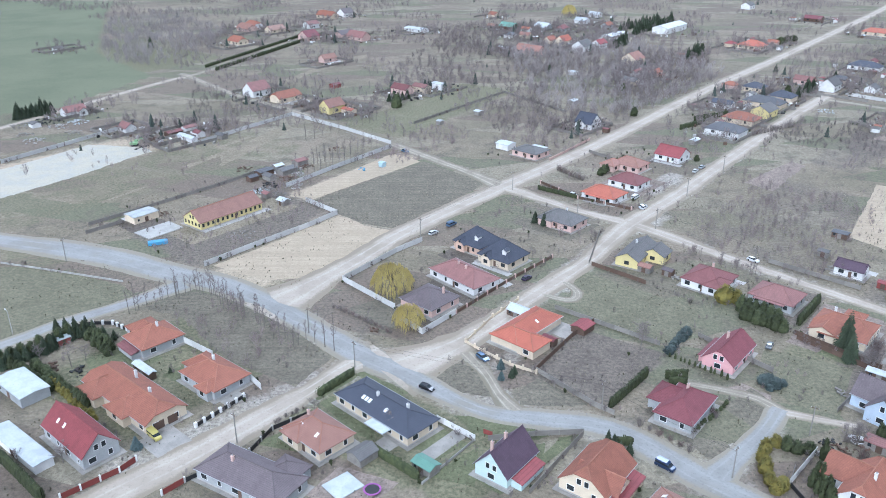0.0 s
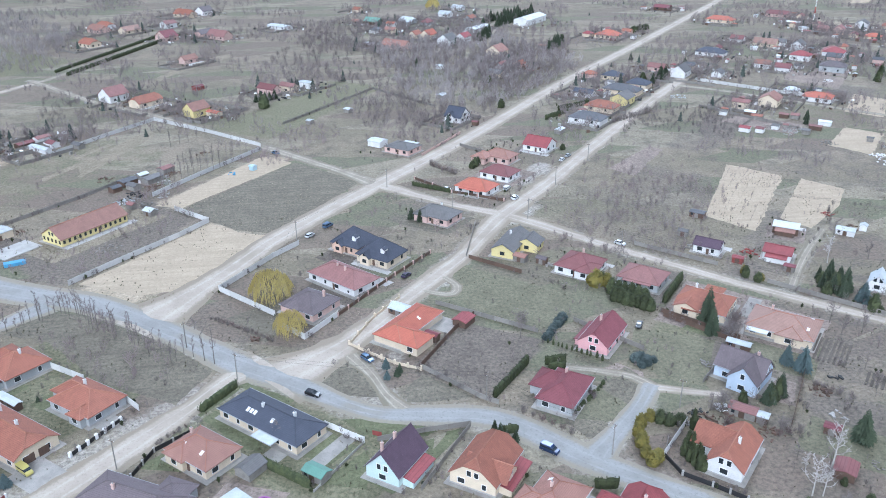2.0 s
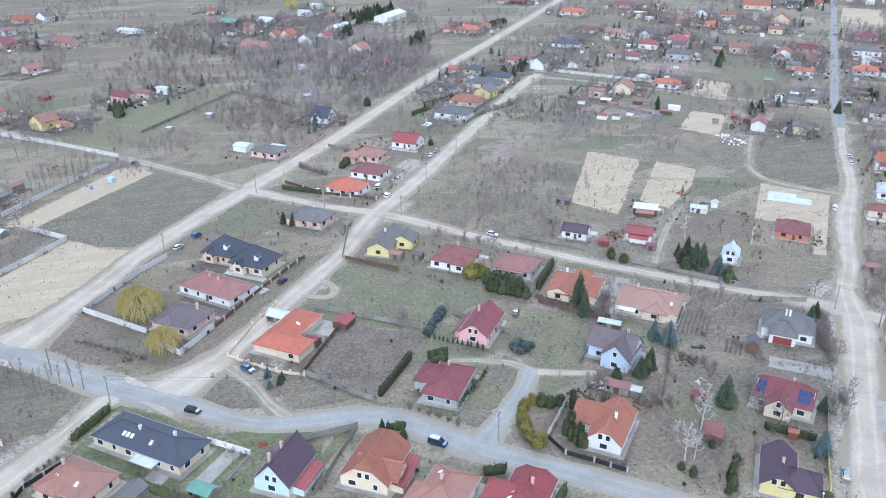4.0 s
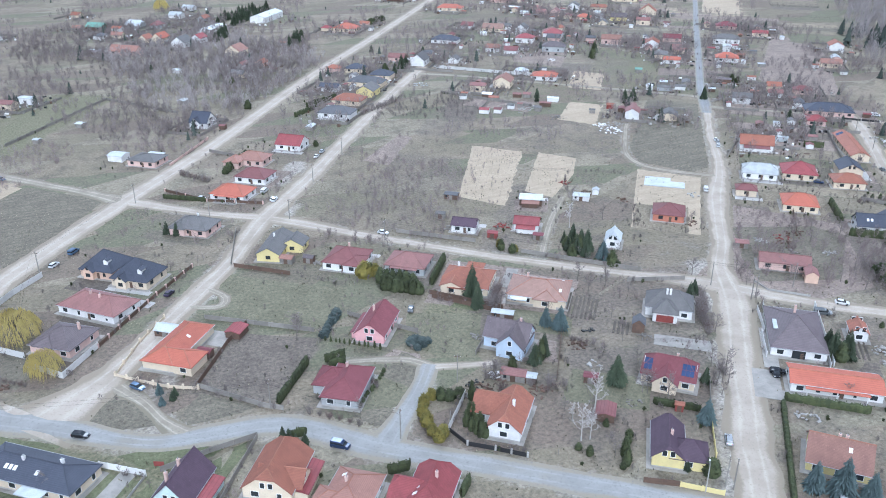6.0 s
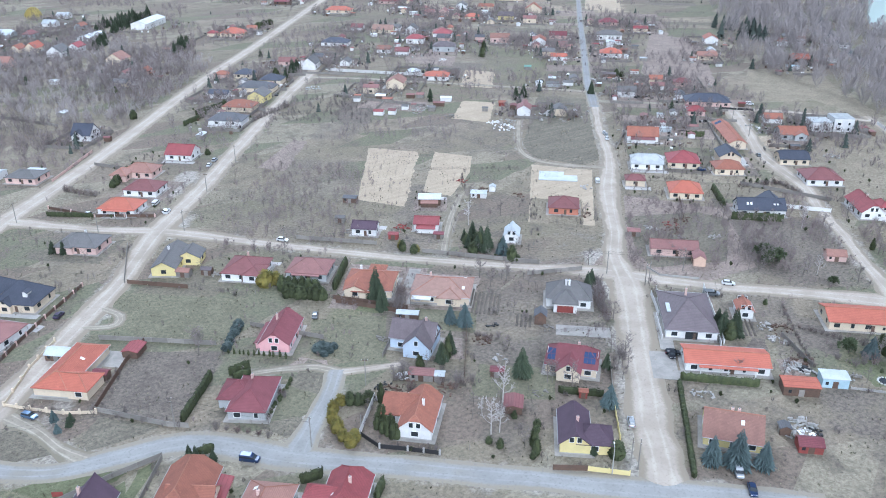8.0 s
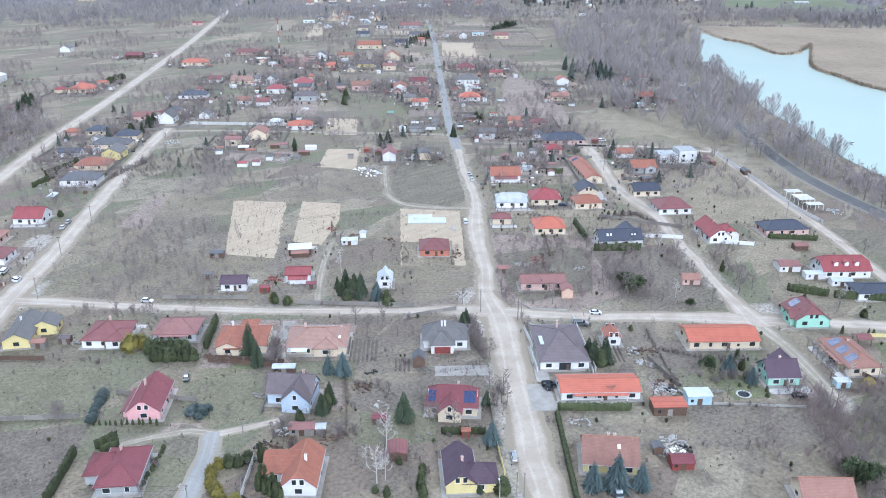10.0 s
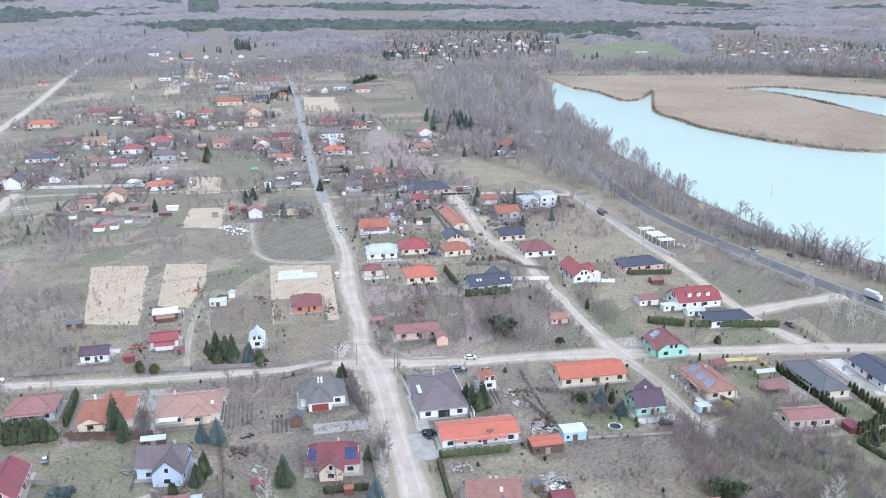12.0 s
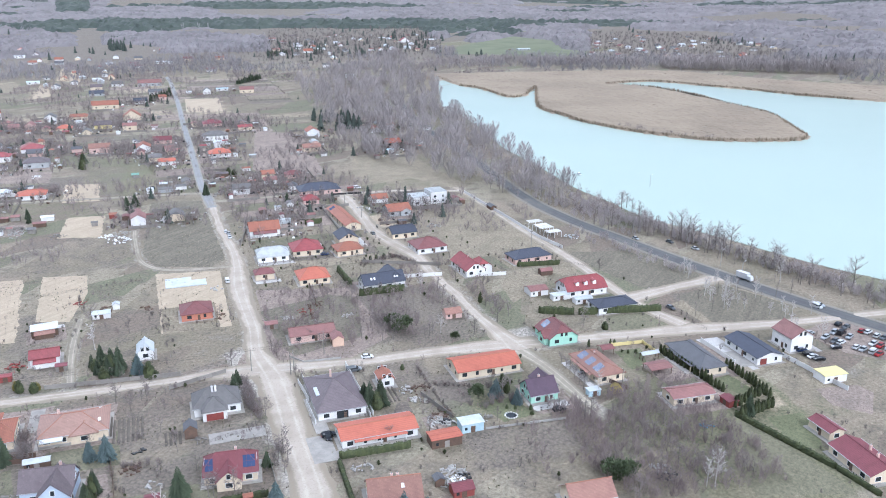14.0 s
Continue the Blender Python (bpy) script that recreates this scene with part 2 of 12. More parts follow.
road_surface("asphalt", (0.25, 0.25, 0.25), (0.21, 0.21, 0.21), (0.275, 0.275, 0.275), (0.27, 0.25, 0.21))
road_surface("old_asphalt", (0.29, 0.284, 0.274), (0.245, 0.24, 0.23), (0.31, 0.305, 0.295), (0.265, 0.235, 0.185))
road_surface("highway_asphalt", (0.102, 0.102, 0.104), (0.088, 0.088, 0.090), (0.118, 0.118, 0.119), (0.22, 0.20, 0.165))
road_surface("gravel", (0.40, 0.346, 0.288), (0.345, 0.296, 0.242), (0.445, 0.393, 0.333), (0.25, 0.213, 0.162))
road_surface("soil_track", (0.30, 0.265, 0.21), (0.24, 0.21, 0.165), (0.40, 0.36, 0.295), (0.20, 0.175, 0.13))


def glass():
    m, n, l, b = shader("window_glass", 0.08)
    b.inputs["Base Color"].default_value = (0.03, 0.035, 0.04, 1)
    b.inputs["Specular IOR Level"].default_value = 0.6
    return m


def water():
    m, n, l, b = shader("lake_water", 0.12)
    c = n.new("ShaderNodeTexCoord").outputs["Object"]
    b.inputs["IOR"].default_value, b.inputs["Specular IOR Level"].default_value = 1.33, 0.5
    col = mixed(n, l, noise_node(n, l, c, 0.006, 3.0), (0.372, 0.452, 0.398), (0.412, 0.486, 0.428))
    l.new(col, b.inputs["Base Color"])
    bumped(n, l, b, noise_node(n, l, c, 0.8, 4.0), 0.05, 0.05)
    return m


MATS["window_glass"], MATS["lake_water"] = glass(), water()


def ground_material():
    """Winter ground: faded turf with green, bare soil, sand and gravel where the mesh's own weights say so."""
    m, n, l, b = shader("ground", 0.95)
    c = n.new("ShaderNodeTexCoord").outputs["Object"]
    broad = noise_node(n, l, c, 0.018, 4.0)
    mid = noise_node(n, l, c, 0.11, 5.0, 0.65)
    fine = noise_node(n, l, c, 0.9, 6.0, 0.75)
    turned = n.new("ShaderNodeMapping")
    turned.inputs["Rotation"].default_value = (0, 0, radians(-48))
    turned.inputs["Scale"].default_value = (1 / 46, 1 / 17, 1)
    wobble = n.new("ShaderNodeMix")
    wobble.data_type = "VECTOR"
    wobble.inputs[0].default_value = 0.006
    warp = n.new("ShaderNodeTexNoise")
    warp.inputs["Scale"].default_value = 0.3
    l.new(c, warp.inputs["Vector"])
    l.new(c, turned.inputs["Vector"])
    l.new(turned.outputs[0], wobble.inputs[4])
    l.new(warp.outputs["Color"], wobble.inputs[5])
    cells = n.new("ShaderNodeTexVoronoi")
    cells.distance = "CHEBYCHEV"
    cells.inputs["Scale"].default_value, cells.inputs["Randomness"].default_value = 1.0, 0.55
    l.new(wobble.outputs[1], cells.inputs["Vector"])
    lot = n.new("ShaderNodeSeparateColor")
    l.new(cells.outputs["Color"], lot.inputs[0])
    scuffs = noise_node(n, l, c, 0.33, 6.0, 0.7)
    col = mixed(n, l, spread(n, l, broad, 0.38, 0.62), (0.234, 0.196, 0.147), (0.187, 0.162, 0.115))
    col = mixed(n, l, spread(n, l, lot.outputs[0], 0.55, 0.75), col, (0.170, 0.136, 0.108))
    col = mixed(n, l, spread(n, l, lot.outputs[1], 0.70, 0.85), col, (0.150, 0.147, 0.096))
    col = mixed(n, l, spread(n, l, lot.outputs[2], 0.80, 0.92), col, (0.245, 0.216, 0.160))
    col = mixed(n, l, spread(n, l, mid, 0.44, 0.72), col, (0.135, 0.116, 0.089))
    clumps = noise_node(n, l, c, 2.6, 4.0, 0.7)
    col = mixed(n, l, spread(n, l, clumps, 0.56, 0.68), col, (0.104, 0.091, 0.066))
    col = mixed(n, l, spread(n, l, scuffs, 0.58, 0.86), col, (0.228, 0.196, 0.148))
    col = mixed(n, l, spread(n, l, scuffs, 0.46, 0.22), col, (0.100, 0.092, 0.066))
    combed = n.new("ShaderNodeMapping")
    combed.inputs["Rotation"].default_value = (0, 0, radians(-54))
    combed.inputs["Scale"].default_value = (0.012, 0.22, 1)
    l.new(c, combed.inputs["Vector"])
    furrows = n.new("ShaderNodeTexNoise")
    furrows.inputs["Scale"].default_value, furrows.inputs["Detail"].default_value = 1.0, 4.0
    l.new(combed.outputs[0], furrows.inputs["Vector"])
    kinds = (("lawn", (0.170, 0.157, 0.101), (0.134, 0.133, 0.079)), ("soil", (0.162, 0.138, 0.113), (0.134, 0.114, 0.093)),
             ("sand", (0.385, 0.317, 0.234), (0.318, 0.262, 0.190)), ("gravel", (0.34, 0.31, 0.27), (0.25, 0.225, 0.19)))
    for name, one, two in kinds:
        w = n.new("ShaderNodeAttribute")
        w.attribute_name = name
        add = n.new("ShaderNodeMath")
        add.operation = "MULTIPLY_ADD"
        add.inputs[1].default_value = 1.1
        l.new(mid if name != "sand" else scuffs, add.inputs[0])
        if name == "sand":
            # furrows run along the plots
            lines = n.new("ShaderNodeMath")
            lines.operation = "MULTIPLY_ADD"
            part_line = n.new("ShaderNodeMath")
            part_line.operation = "MULTIPLY"
            l.new(furrows.outputs["Fac"], part_line.inputs[0])
            l.new(w.outputs["Fac"], part_line.inputs[1])
            less = n.new("ShaderNodeMath")
            less.operation = "MULTIPLY_ADD"
            less.inputs[1].default_value = 0.62
            l.new(w.outputs["Fac"], less.inputs[0])
            l.new(part_line.outputs[0], lines.inputs[0])
            l.new(lines.outputs[0], less.inputs[2])
            lines.inputs[1].default_value, lines.inputs[2].default_value = 0.75, 0.0
            l.new(less.outputs[0], add.inputs[2])
        else:
            l.new(w.outputs["Fac"], add.inputs[2])
        edge = spread(n, l, add.outputs[0], 0.85, 1.35)
        col = mixed(n, l, edge, col, mixed(n, l, spread(n, l, fine if name != "sand" else mid, 0.4, 0.65), one, two))
    grain = n.new("ShaderNodeHueSaturation")
    tone = n.new("ShaderNodeMapRange")
    tone.inputs["From Min"].default_value, tone.inputs["From Max"].default_value = 0.28, 0.72
    tone.inputs["To Min"].default_value, tone.inputs["To Max"].default_value = 1.48, 0.52
    l.new(fine, tone.inputs["Value"])
    l.new(tone.outputs[0], grain.inputs["Value"])
    l.new(col, grain.inputs["Color"])
    l.new(grain.outputs[0], b.inputs["Base Color"])
    bumped(n, l, b, fine, 0.6, 0.25)
    return m


MATS["ground"] = ground_material()


# ---- helpers for meshes ----
def link(name, bm, material, parent=None, label=""):
    me = bpy.data.meshes.new(name)
    bm.normal_update()
    bm.to_mesh(me)
    bm.free()
    me.materials.append(MATS[material])
    ob = new(name, me)
    ob.parent = parent
    return tagged(ob, label)


def part(name, bm, material, parent, label=""):
    return link(name, bm, material, parent, label)


def share(name, me, parent, m):
    """Another part on a mesh that is already there."""
    ob = new(name, me)
    ob.parent = parent
    ob.matrix_basis = m
    return ob


def thing(name, x, y, rot=0.0, label="", category="", group="", z=0.0, size=1.0):
    ob = new(name)
    ob.empty_display_size = 0.2
    ob.matrix_basis = pose(x, y, z, 0, 0, rot) @ Matrix.Scale(size, 4)
    return tagged(ob, label, category, group)


def box(bm, x0, x1, y0, y1, z0, z1):
    v = [bm.verts.new(p) for p in ((x0, y0, z0), (x1, y0, z0), (x1, y1, z0), (x0, y1, z0), (x0, y0, z1), (x1, y0, z1), (x1, y1, z1), (x0, y1, z1))]
    for f in ((3, 2, 1, 0), (4, 5, 6, 7), (0, 1, 5, 4), (1, 2, 6, 5), (2, 3, 7, 6), (3, 0, 4, 7)):
        bm.faces.new([v[i] for i in f])
    return bm


def solid(bm, verts, faces):
    v = [bm.verts.new(p) for p in verts]
    for f in faces:
        bm.faces.new([v[i] for i in f])
    return bm


def tube(bm, a, b, r0, r1, sides=5):
    """A tapered stick from a to b, open at its ends."""
    a, b = Vector(a), Vector(b)
    way = (b - a).normalized()
    side = way.orthogonal().normalized()
    other = way.cross(side)
    ring = []
    for p, r in ((a, r0), (b, r1)):
        ring.append([bm.verts.new(p + r * (math.cos(k) * side + math.sin(k) * other)) for k in np.linspace(0, 2 * math.pi, sides, endpoint=False)])
    for k in range(sides):
        bm.faces.new((ring[0][k], ring[0][(k + 1) % sides], ring[1][(k + 1) % sides], ring[1][k]))
    return bm


def spline(points, step):
    """A smooth line through plan points, as even samples."""
    p = np.array([points[0], *points, points[-1]], float)
    p[0], p[-1] = 2 * p[1] - p[2], 2 * p[-2] - p[-3]
    out = []
    for i in range(1, len(p) - 2):
        k = max(2, int(np.linalg.norm(p[i + 1] - p[i]) / step))
        for t in np.arange(k) / k:
            out.append(0.5 * (2 * p[i] + (p[i + 1] - p[i - 1]) * t + (2 * p[i - 1] - 5 * p[i] + 4 * p[i + 1] - p[i + 2]) * t * t
                              + (3 * p[i] - p[i - 1] - 3 * p[i + 1] + p[i + 2]) * t ** 3))
    return np.array([*out, p[-2]])


# ---- the lie of the land ----
SHORE = [(1020, 590), (914, 507), (748, 408.5), (708, 366), (637, 304), (581, 262), (535, 215), (485, 168), (462, 138), (438, 108), (420, 64), (404, 30), (392, -4), (384, -60), (380, -240)]
FAR_SHORE = [(985, -260), (1008, 37), (1021, 105), (1040, 151), (1052, 205), (1065, 274), (1006, 317), (1006, 261), (961, 198), (912, 158), (879, 122), (850, 99), (791, 75), (741, 57), (720, 66), (705, 87), (688, 127), (694, 175),
             (703, 202), (727, 249), (750, 274), (782, 312), (845, 343), (934, 382), (868, 367), (845, 378), (892, 433), (908, 471)]
LAKE = np.array([*spline(SHORE, 12), *spline(FAR_SHORE, 12)])


def inside(px, py, poly):
    hit = np.zeros(np.shape(px), bool)
    for (x0, y0), (x1, y1) in zip(poly, np.roll(poly, -1, 0)):
        crosses = (y0 > py) != (y1 > py)
        hit ^= crosses & (px < (x1 - x0) * (py - y0) / ((y1 - y0) or 1e-9) + x0)
    return hit


def smooth(a, b, v):
    t = np.clip((v - a) / (b - a), 0, 1)
    return t * t * (3 - 2 * t)


def height(x, y):
    """The hills beyond the village; the village itself lies flat."""
    r = np.hypot(x, y)
    swell = 0.55 + 0.3 * np.sin(x / 620 + 1.3) * np.cos(y / 780) + 0.2 * np.sin((x + y) / 370)
    return smooth(1500, 4300, r) * 105 * swell + smooth(3600, 4900, r) * 60


def axis(a, b, step, far):
    inner = np.arange(a, b + step, step)
    reach = np.cumsum(step * 1.09 ** np.arange(1, 90))
    reach = reach[reach < far]
    return np.r_[(inner[0] - reach)[::-1], inner, inner[-1] + reach]


gx, gy = axis(-300, 470, 2.8, 6500), axis(-70, 640, 2.8, 6500)
GX, GY = (a.ravel() for a in np.meshgrid(gx, gy))
wet = inside(GX, GY, LAKE)
GZ = height(GX, GY)
GZ[wet] = -1.5
WEIGHT = {k: np.zeros(len(GX)) for k in ("lawn", "soil", "sand", "gravel")}


def plot(kind, x, y, rot, length, width, weight=1.0, soft=2.5):
    """A piece of ground with its own cover: a turned oblong with soft edges."""
    c, s = math.cos(radians(rot)), math.sin(radians(rot))
    u, v = (GX - x) * c + (GY - y) * s, (GY - y) * c - (GX - x) * s
    w = weight * smooth(length / 2 + soft, length / 2 - soft, np.abs(u)) * smooth(width / 2 + soft, width / 2 - soft, np.abs(v))
    WEIGHT[kind] = np.maximum(WEIGHT[kind], w)


plot("sand", -54, 268, 57, 58, 26, 0.95, 7)
plot("sand", -33, 306, 55, 40, 34, 0.52, 8)
plot("sand", -12, 330, 53, 40, 30, 0.36, 8)
plot("sand", -39, 355, 53, 78, 16, 0.75, 5)
plot("sand", -182, 375, 48, 88, 34, 1.15, 12)
plot("sand", -215, 335, 48, 60, 30, 1.2, 4)
plot("lawn", -300, 590, 52, 240, 150, 1.0, 6)
plot("lawn", -420, 760, 52, 260, 200, 0.6, 12)
plot("lawn", -5, 480, 57, 130, 45, 0.75, 4)
plot("lawn", -180, 262, 150, 90, 60, 0.55, 4)
plot("gravel", 192, 196, 48, 32, 27, 0.34)
plot("soil", 41, 192, 50, 31, 27, 1.0)
plot("soil", 240, 172, 48, 58, 56, 0.85)
plot("soil", 130, 290, 50, 90, 50, 0.5, 8)
plot("soil", 147, 203, 48, 36, 42, 0.4)
plot("lawn", 54, 226, 48, 30, 42, 0.45)
plot("lawn", 97, 186, 48, 34, 22, 0.3)
plot("lawn", -74, 194, 48, 56, 46, 0.85)
plot("lawn", -88, 184, 48, 30, 20, 0.95)
plot("lawn", -16, 166, 48, 30, 44, 0.95)
plot("lawn", 5, 152, 48, 30, 22, 0.95)
plot("lawn", -5, 152, 48, 14, 26, 0.95)
plot("lawn", 205, 12, 42, 80, 40, 0.7, 6)
plot("lawn", 230, 5, 42, 50, 24, 0.9)
plot("lawn", 258, 28, 44, 30, 22, 0.9)
plot("lawn", 243, 60, 44, 24, 26, 0.6)
plot("lawn", 1490, 640, 60, 330, 190, 1.0, 20)
plot("lawn", 1900, 900, 60, 400, 230, 0.8, 30)
plot("lawn", 330, 320, 48, 60, 60, 0.35, 8)
plot("lawn", 300, 440, 48, 110, 70, 0.5, 8)
plot("lawn", 380, 420, 48, 60, 60, 0.45, 8)
plot("gravel", -58, 228, 30, 26, 16, 0.45, 4)
plot("gravel", 78, 296, 48, 26, 14, 0.8, 4)
plot("gravel", 188, 172, 48, 40, 18, 0.8, 4)
plot("gravel", 140, 112, 48, 90, 14, 0.7, 4)
plot("gravel", -46, 172, 42, 80, 15, 0.62, 4)
plot("gravel", 255, 102, 48, 22, 14, 0.8, 4)
plot("gravel", 96, 342, 50, 34, 10, 0.9, 3)
plot("gravel", 18, 196, 48, 24, 8, 0.6, 3)
plot("gravel", 300, -4, 137, 40, 36, 0.3, 3)
plot("gravel", 34, 238, 48, 12, 12, 0.7, 3)
plot("sand", 255, 20, 40, 26, 12, 0.55, 4)
plot("sand", 362, 232, 52, 26, 14, 0.75, 4)
plot("sand", 700, 790, 48, 90, 45, 0.8, 8)
plot("sand", 560, 620, 48, 70, 40, 0.6, 8)
plot("sand", 470, 700, 48, 60, 90, 0.55, 8)

# garden and field plots
plot("lawn", -135, 360, 48, 150, 52, 0.5, 5)
plot("soil", -79, 296, 48, 71, 45, 0.8, 2.5)
plot("lawn", -124, 234, 48, 30, 39, 0.6, 2.5)
plot("soil", -56, 208, 48, 16, 59, 0.55, 2.5)
plot("soil", 41, 298, 48, 30, 43, 0.5, 2.5)
plot("soil", -29, 223, 48, 19, 32, 0.5, 2.5)
plot("soil", 129, 153, 48, 14, 21, 0.8, 2.5)
plot("soil", 106, 126, 48, 34, 23, 0.45, 2.5)
plot("soil", 151, 178, 48, 41, 23, 0.55, 2.5)
plot("lawn", 97, 186, 48, 36, 22, 0.45, 2.5)
plot("lawn", 58, 226, 48, 31, 44, 0.45, 2.5)
plot("soil", 66, 164, 48, 19, 11, 0.4, 2.5)
plot("soil", 158, 98, 48, 16, 27, 0.5, 2.5)
plot("soil", 205, 126, 48, 33, 24, 0.6, 2.5)
plot("soil", 151, 321, 48, 44, 38, 0.6, 5)
plot("soil", 204, 389, 48, 77, 28, 0.6, 5)
plot("soil", 328, 453, 48, 56, 26, 0.8, 5)
plot("lawn", 376, 432, 48, 102, 80, 0.6, 5)
plot("lawn", 294, 315, 48, 118, 36, 0.35, 5)
plot("soil", 102, 260, 48, 18, 25, 0.5, 2.5)
plot("soil", 240, 330, 48, 61, 64, 0.5, 5)
plot("soil", 245, 190, 48, 53, 35, 0.9, 2.5)
plot("soil", 262, 145, 48, 61, 34, 0.7, 2.5)
plot("soil", 166, 81, 48, 21, 67, 0.45, 2.5)
plot("lawn", 206, 94, 48, 17, 12, 0.8, 2.5)
plot("lawn", 251, 29, 48, 15, 10, 0.9, 2.5)
plot("lawn", 299, 116, 48, 44, 33, 0.4, 2.5)
plot("soil", 215, 107, 48, 17, 22, 0.6, 2.5)
plot("lawn", 475, 278, 48, 93, 72, 0.45, 5)
plot("soil", 206, 116, 48, 43, 13, 0.6, 2.5)
plot("lawn", 373, 420, 48, 108, 59, 0.6, 5)
plot("soil", 349, 447, 48, 108, 39, 0.5, 5)
plot("lawn", 268, 52, 48, 18, 15, 0.6, 2.5)
plot("lawn", 240, 7, 48, 28, 13, 0.6, 2.5)
plot("sand", 294, 63, 48, 21, 22, 0.3, 2.5)
plot("sand", 299, 348, 48, 67, 53, 0.35, 5)
plot("sand", 601, 856, 48, 80, 20, 0.6, 5)
plot("sand", 745, 987, 48, 121, 30, 0.6, 5)
plot("sand", 515, 887, 48, 74, 59, 0.5, 5)
plot("sand", 618, 943, 48, 141, 26, 0.5, 5)
plot("sand", 630, 619, 48, 112, 37, 0.6, 5)
plot("lawn", 620, 1164, 48, 92, 64, 0.8, 5)
plot("sand", 545, 761, 48, 292, 65, 0.25, 5)
plot("soil", 327, 42, 48, 38, 38, 0.8, 2.5)
plot("lawn", 212, 6, 48, 30, 19, 0.6, 2.5)
plot("lawn", 252, 1, 48, 16, 17, 0.5, 2.5)
plot("soil", 191, 74, 48, 22, 38, 0.7, 2.5)
plot("sand", 177, 65, 48, 12, 34, 0.3, 2.5)
plot("soil", 366, 83, 48, 56, 34, 0.6, 5)
plot("sand", 294, 67, 48, 20, 36, 0.3, 2.5)
plot("soil", 141, 176, 48, 22, 15, 0.7, 2.5)
plot("soil", 163, 251, 48, 76, 22, 0.6, 2.5)
plot("soil", 194, 243, 48, 79, 28, 0.4, 2.5)
plot("sand", 180, 133, 48, 27, 13, 0.3, 2.5)
plot("soil", 128, 178, 48, 30, 15, 0.6, 2.5)
plot("soil", 114, 147, 48, 16, 22, 0.5, 2.5)
plot("soil", 152, 150, 48, 28, 21, 0.7, 2.5)
plot("soil", 121, 185, 48, 47, 33, 0.7, 2.5)
plot("soil", 180, 181, 48, 24, 39, 0.5, 2.5)
plot("soil", 149, 153, 48, 66, 37, 0.6, 2.5)
plot("lawn", 99, 189, 48, 30, 21, 0.7, 2.5)
plot("soil", 71, 170, 48, 13, 15, 0.5, 2.5)

# leaf litter under the far woods
WEIGHT["soil"] = np.maximum(WEIGHT["soil"], 0.75 * smooth(1050, 1500, np.hypot(GX, GY)) * (WEIGHT["lawn"] < 0.2))

ROADS = []


def road(name, points, material, label, z=0.07, ragged=0.5, step=2.5):
    """A strip of road along a line of (x, y, width), its edges worn and uneven, its crown a hand higher than its edges."""
    flow = spline(points, step)
    line, breadth = flow[:, :2], flow[:, 2]
    way = np.gradient(line, axis=0)
    way /= np.linalg.norm(way, axis=1)[:, None]
    side = np.c_[-way[:, 1], way[:, 0]]
    rim = 1.12 if material == "asphalt" else 1.3
    across = (-rim, -0.95, -0.5, 0.0, 0.5, 0.95, rim)
    n = len(across)
    verts, faces = [], []
    for i, (p, s, w) in enumerate(zip(line, side, breadth)):
        for k in across:
            rough = noise.noise((p[0] * 0.13, p[1] * 0.13, k * 7)) + 0.7 * noise.noise((p[0] * 0.45, p[1] * 0.45, k * 5 + 3))
            q = p + s * (k * w / 2 + ragged * rough * (abs(k) > 0.6))
            verts.append((q[0], q[1], z + height(q[0], q[1]) + 0.05 * (1 - k * k)))
        if i:
            a = n * (i - 1)
            faces += [(a + j, a + n + j, a + n + 1 + j, a + 1 + j) for j in range(n - 1)]
    me = bpy.data.meshes.new(name)
    me.from_pydata(verts, [], faces)
    me.attributes.new("across", "FLOAT", "POINT").data.foreach_set("value", list(across) * len(line))
    me.materials.append(MATS[material])
    ob = tagged(new(name, me), label, "road", kind="structure")
    ROADS.append((line[::2], float(breadth.mean())))
    return ob


road("road_main", [(-300, 322, 9), (-240, 303, 9), (-165, 280, 10), (-141, 273, 12), (-117, 264, 12), (-94, 252, 11), (-72, 242, 10), (-51, 225, 8.5), (-37, 211.5, 8), (-24, 198.5, 9), (-10, 187.5, 7.4), (3, 175.6, 5.4), (12, 169.8, 5.2),
                   (23, 167.6, 6.6), (36.5, 165, 6.8), (44.6, 159.6, 7.2), (51.6, 151.6, 7.6), (58.2, 144, 7.2), (68.6, 134.9, 6.5), (78.5, 126.2, 6.4), (91.4, 114.3, 6.4), (101, 106, 6), (109, 98, 6.2), (119, 89, 7), (134, 76, 7), (146, 64, 7)],
     "old_asphalt", "worn pale grey asphalt village road", 0.09, 0.35)
road("road_left", [(-190, 140, 5), (-160, 172, 5), (-127, 204, 5), (-116, 216, 5), (-99, 230, 5.5), (-86, 243, 9)], "old_asphalt", "narrow pale asphalt road beside a field", 0.08, 0.3)
road("road_garden_street", [(-17, 199, 13), (-26.6, 191.4, 6.4), (-34.8, 180.6, 5.6), (-42, 172, 7.5), (-49.7, 163.3, 8.6), (-60, 152, 8.4), (-73, 139, 8), (-100, 110, 7), (-130, 70, 6.5)], "gravel", "rutted gravel street between gardens", 0.07, 0.8)
road("road_long_street", [(-58, 224, 26), (-50, 233, 17), (-41, 246, 10.5), (-31, 260.8, 9.2), (-17, 284, 9), (1, 308, 9), (26, 338.5, 9.5), (80, 404, 8.5), (170, 524, 8), (250, 622, 8), (366, 768, 8), (450, 875, 8), (642, 1131, 8), (1039, 1645, 8)],
     "gravel", "long straight dusty gravel street", 0.07, 0.9)
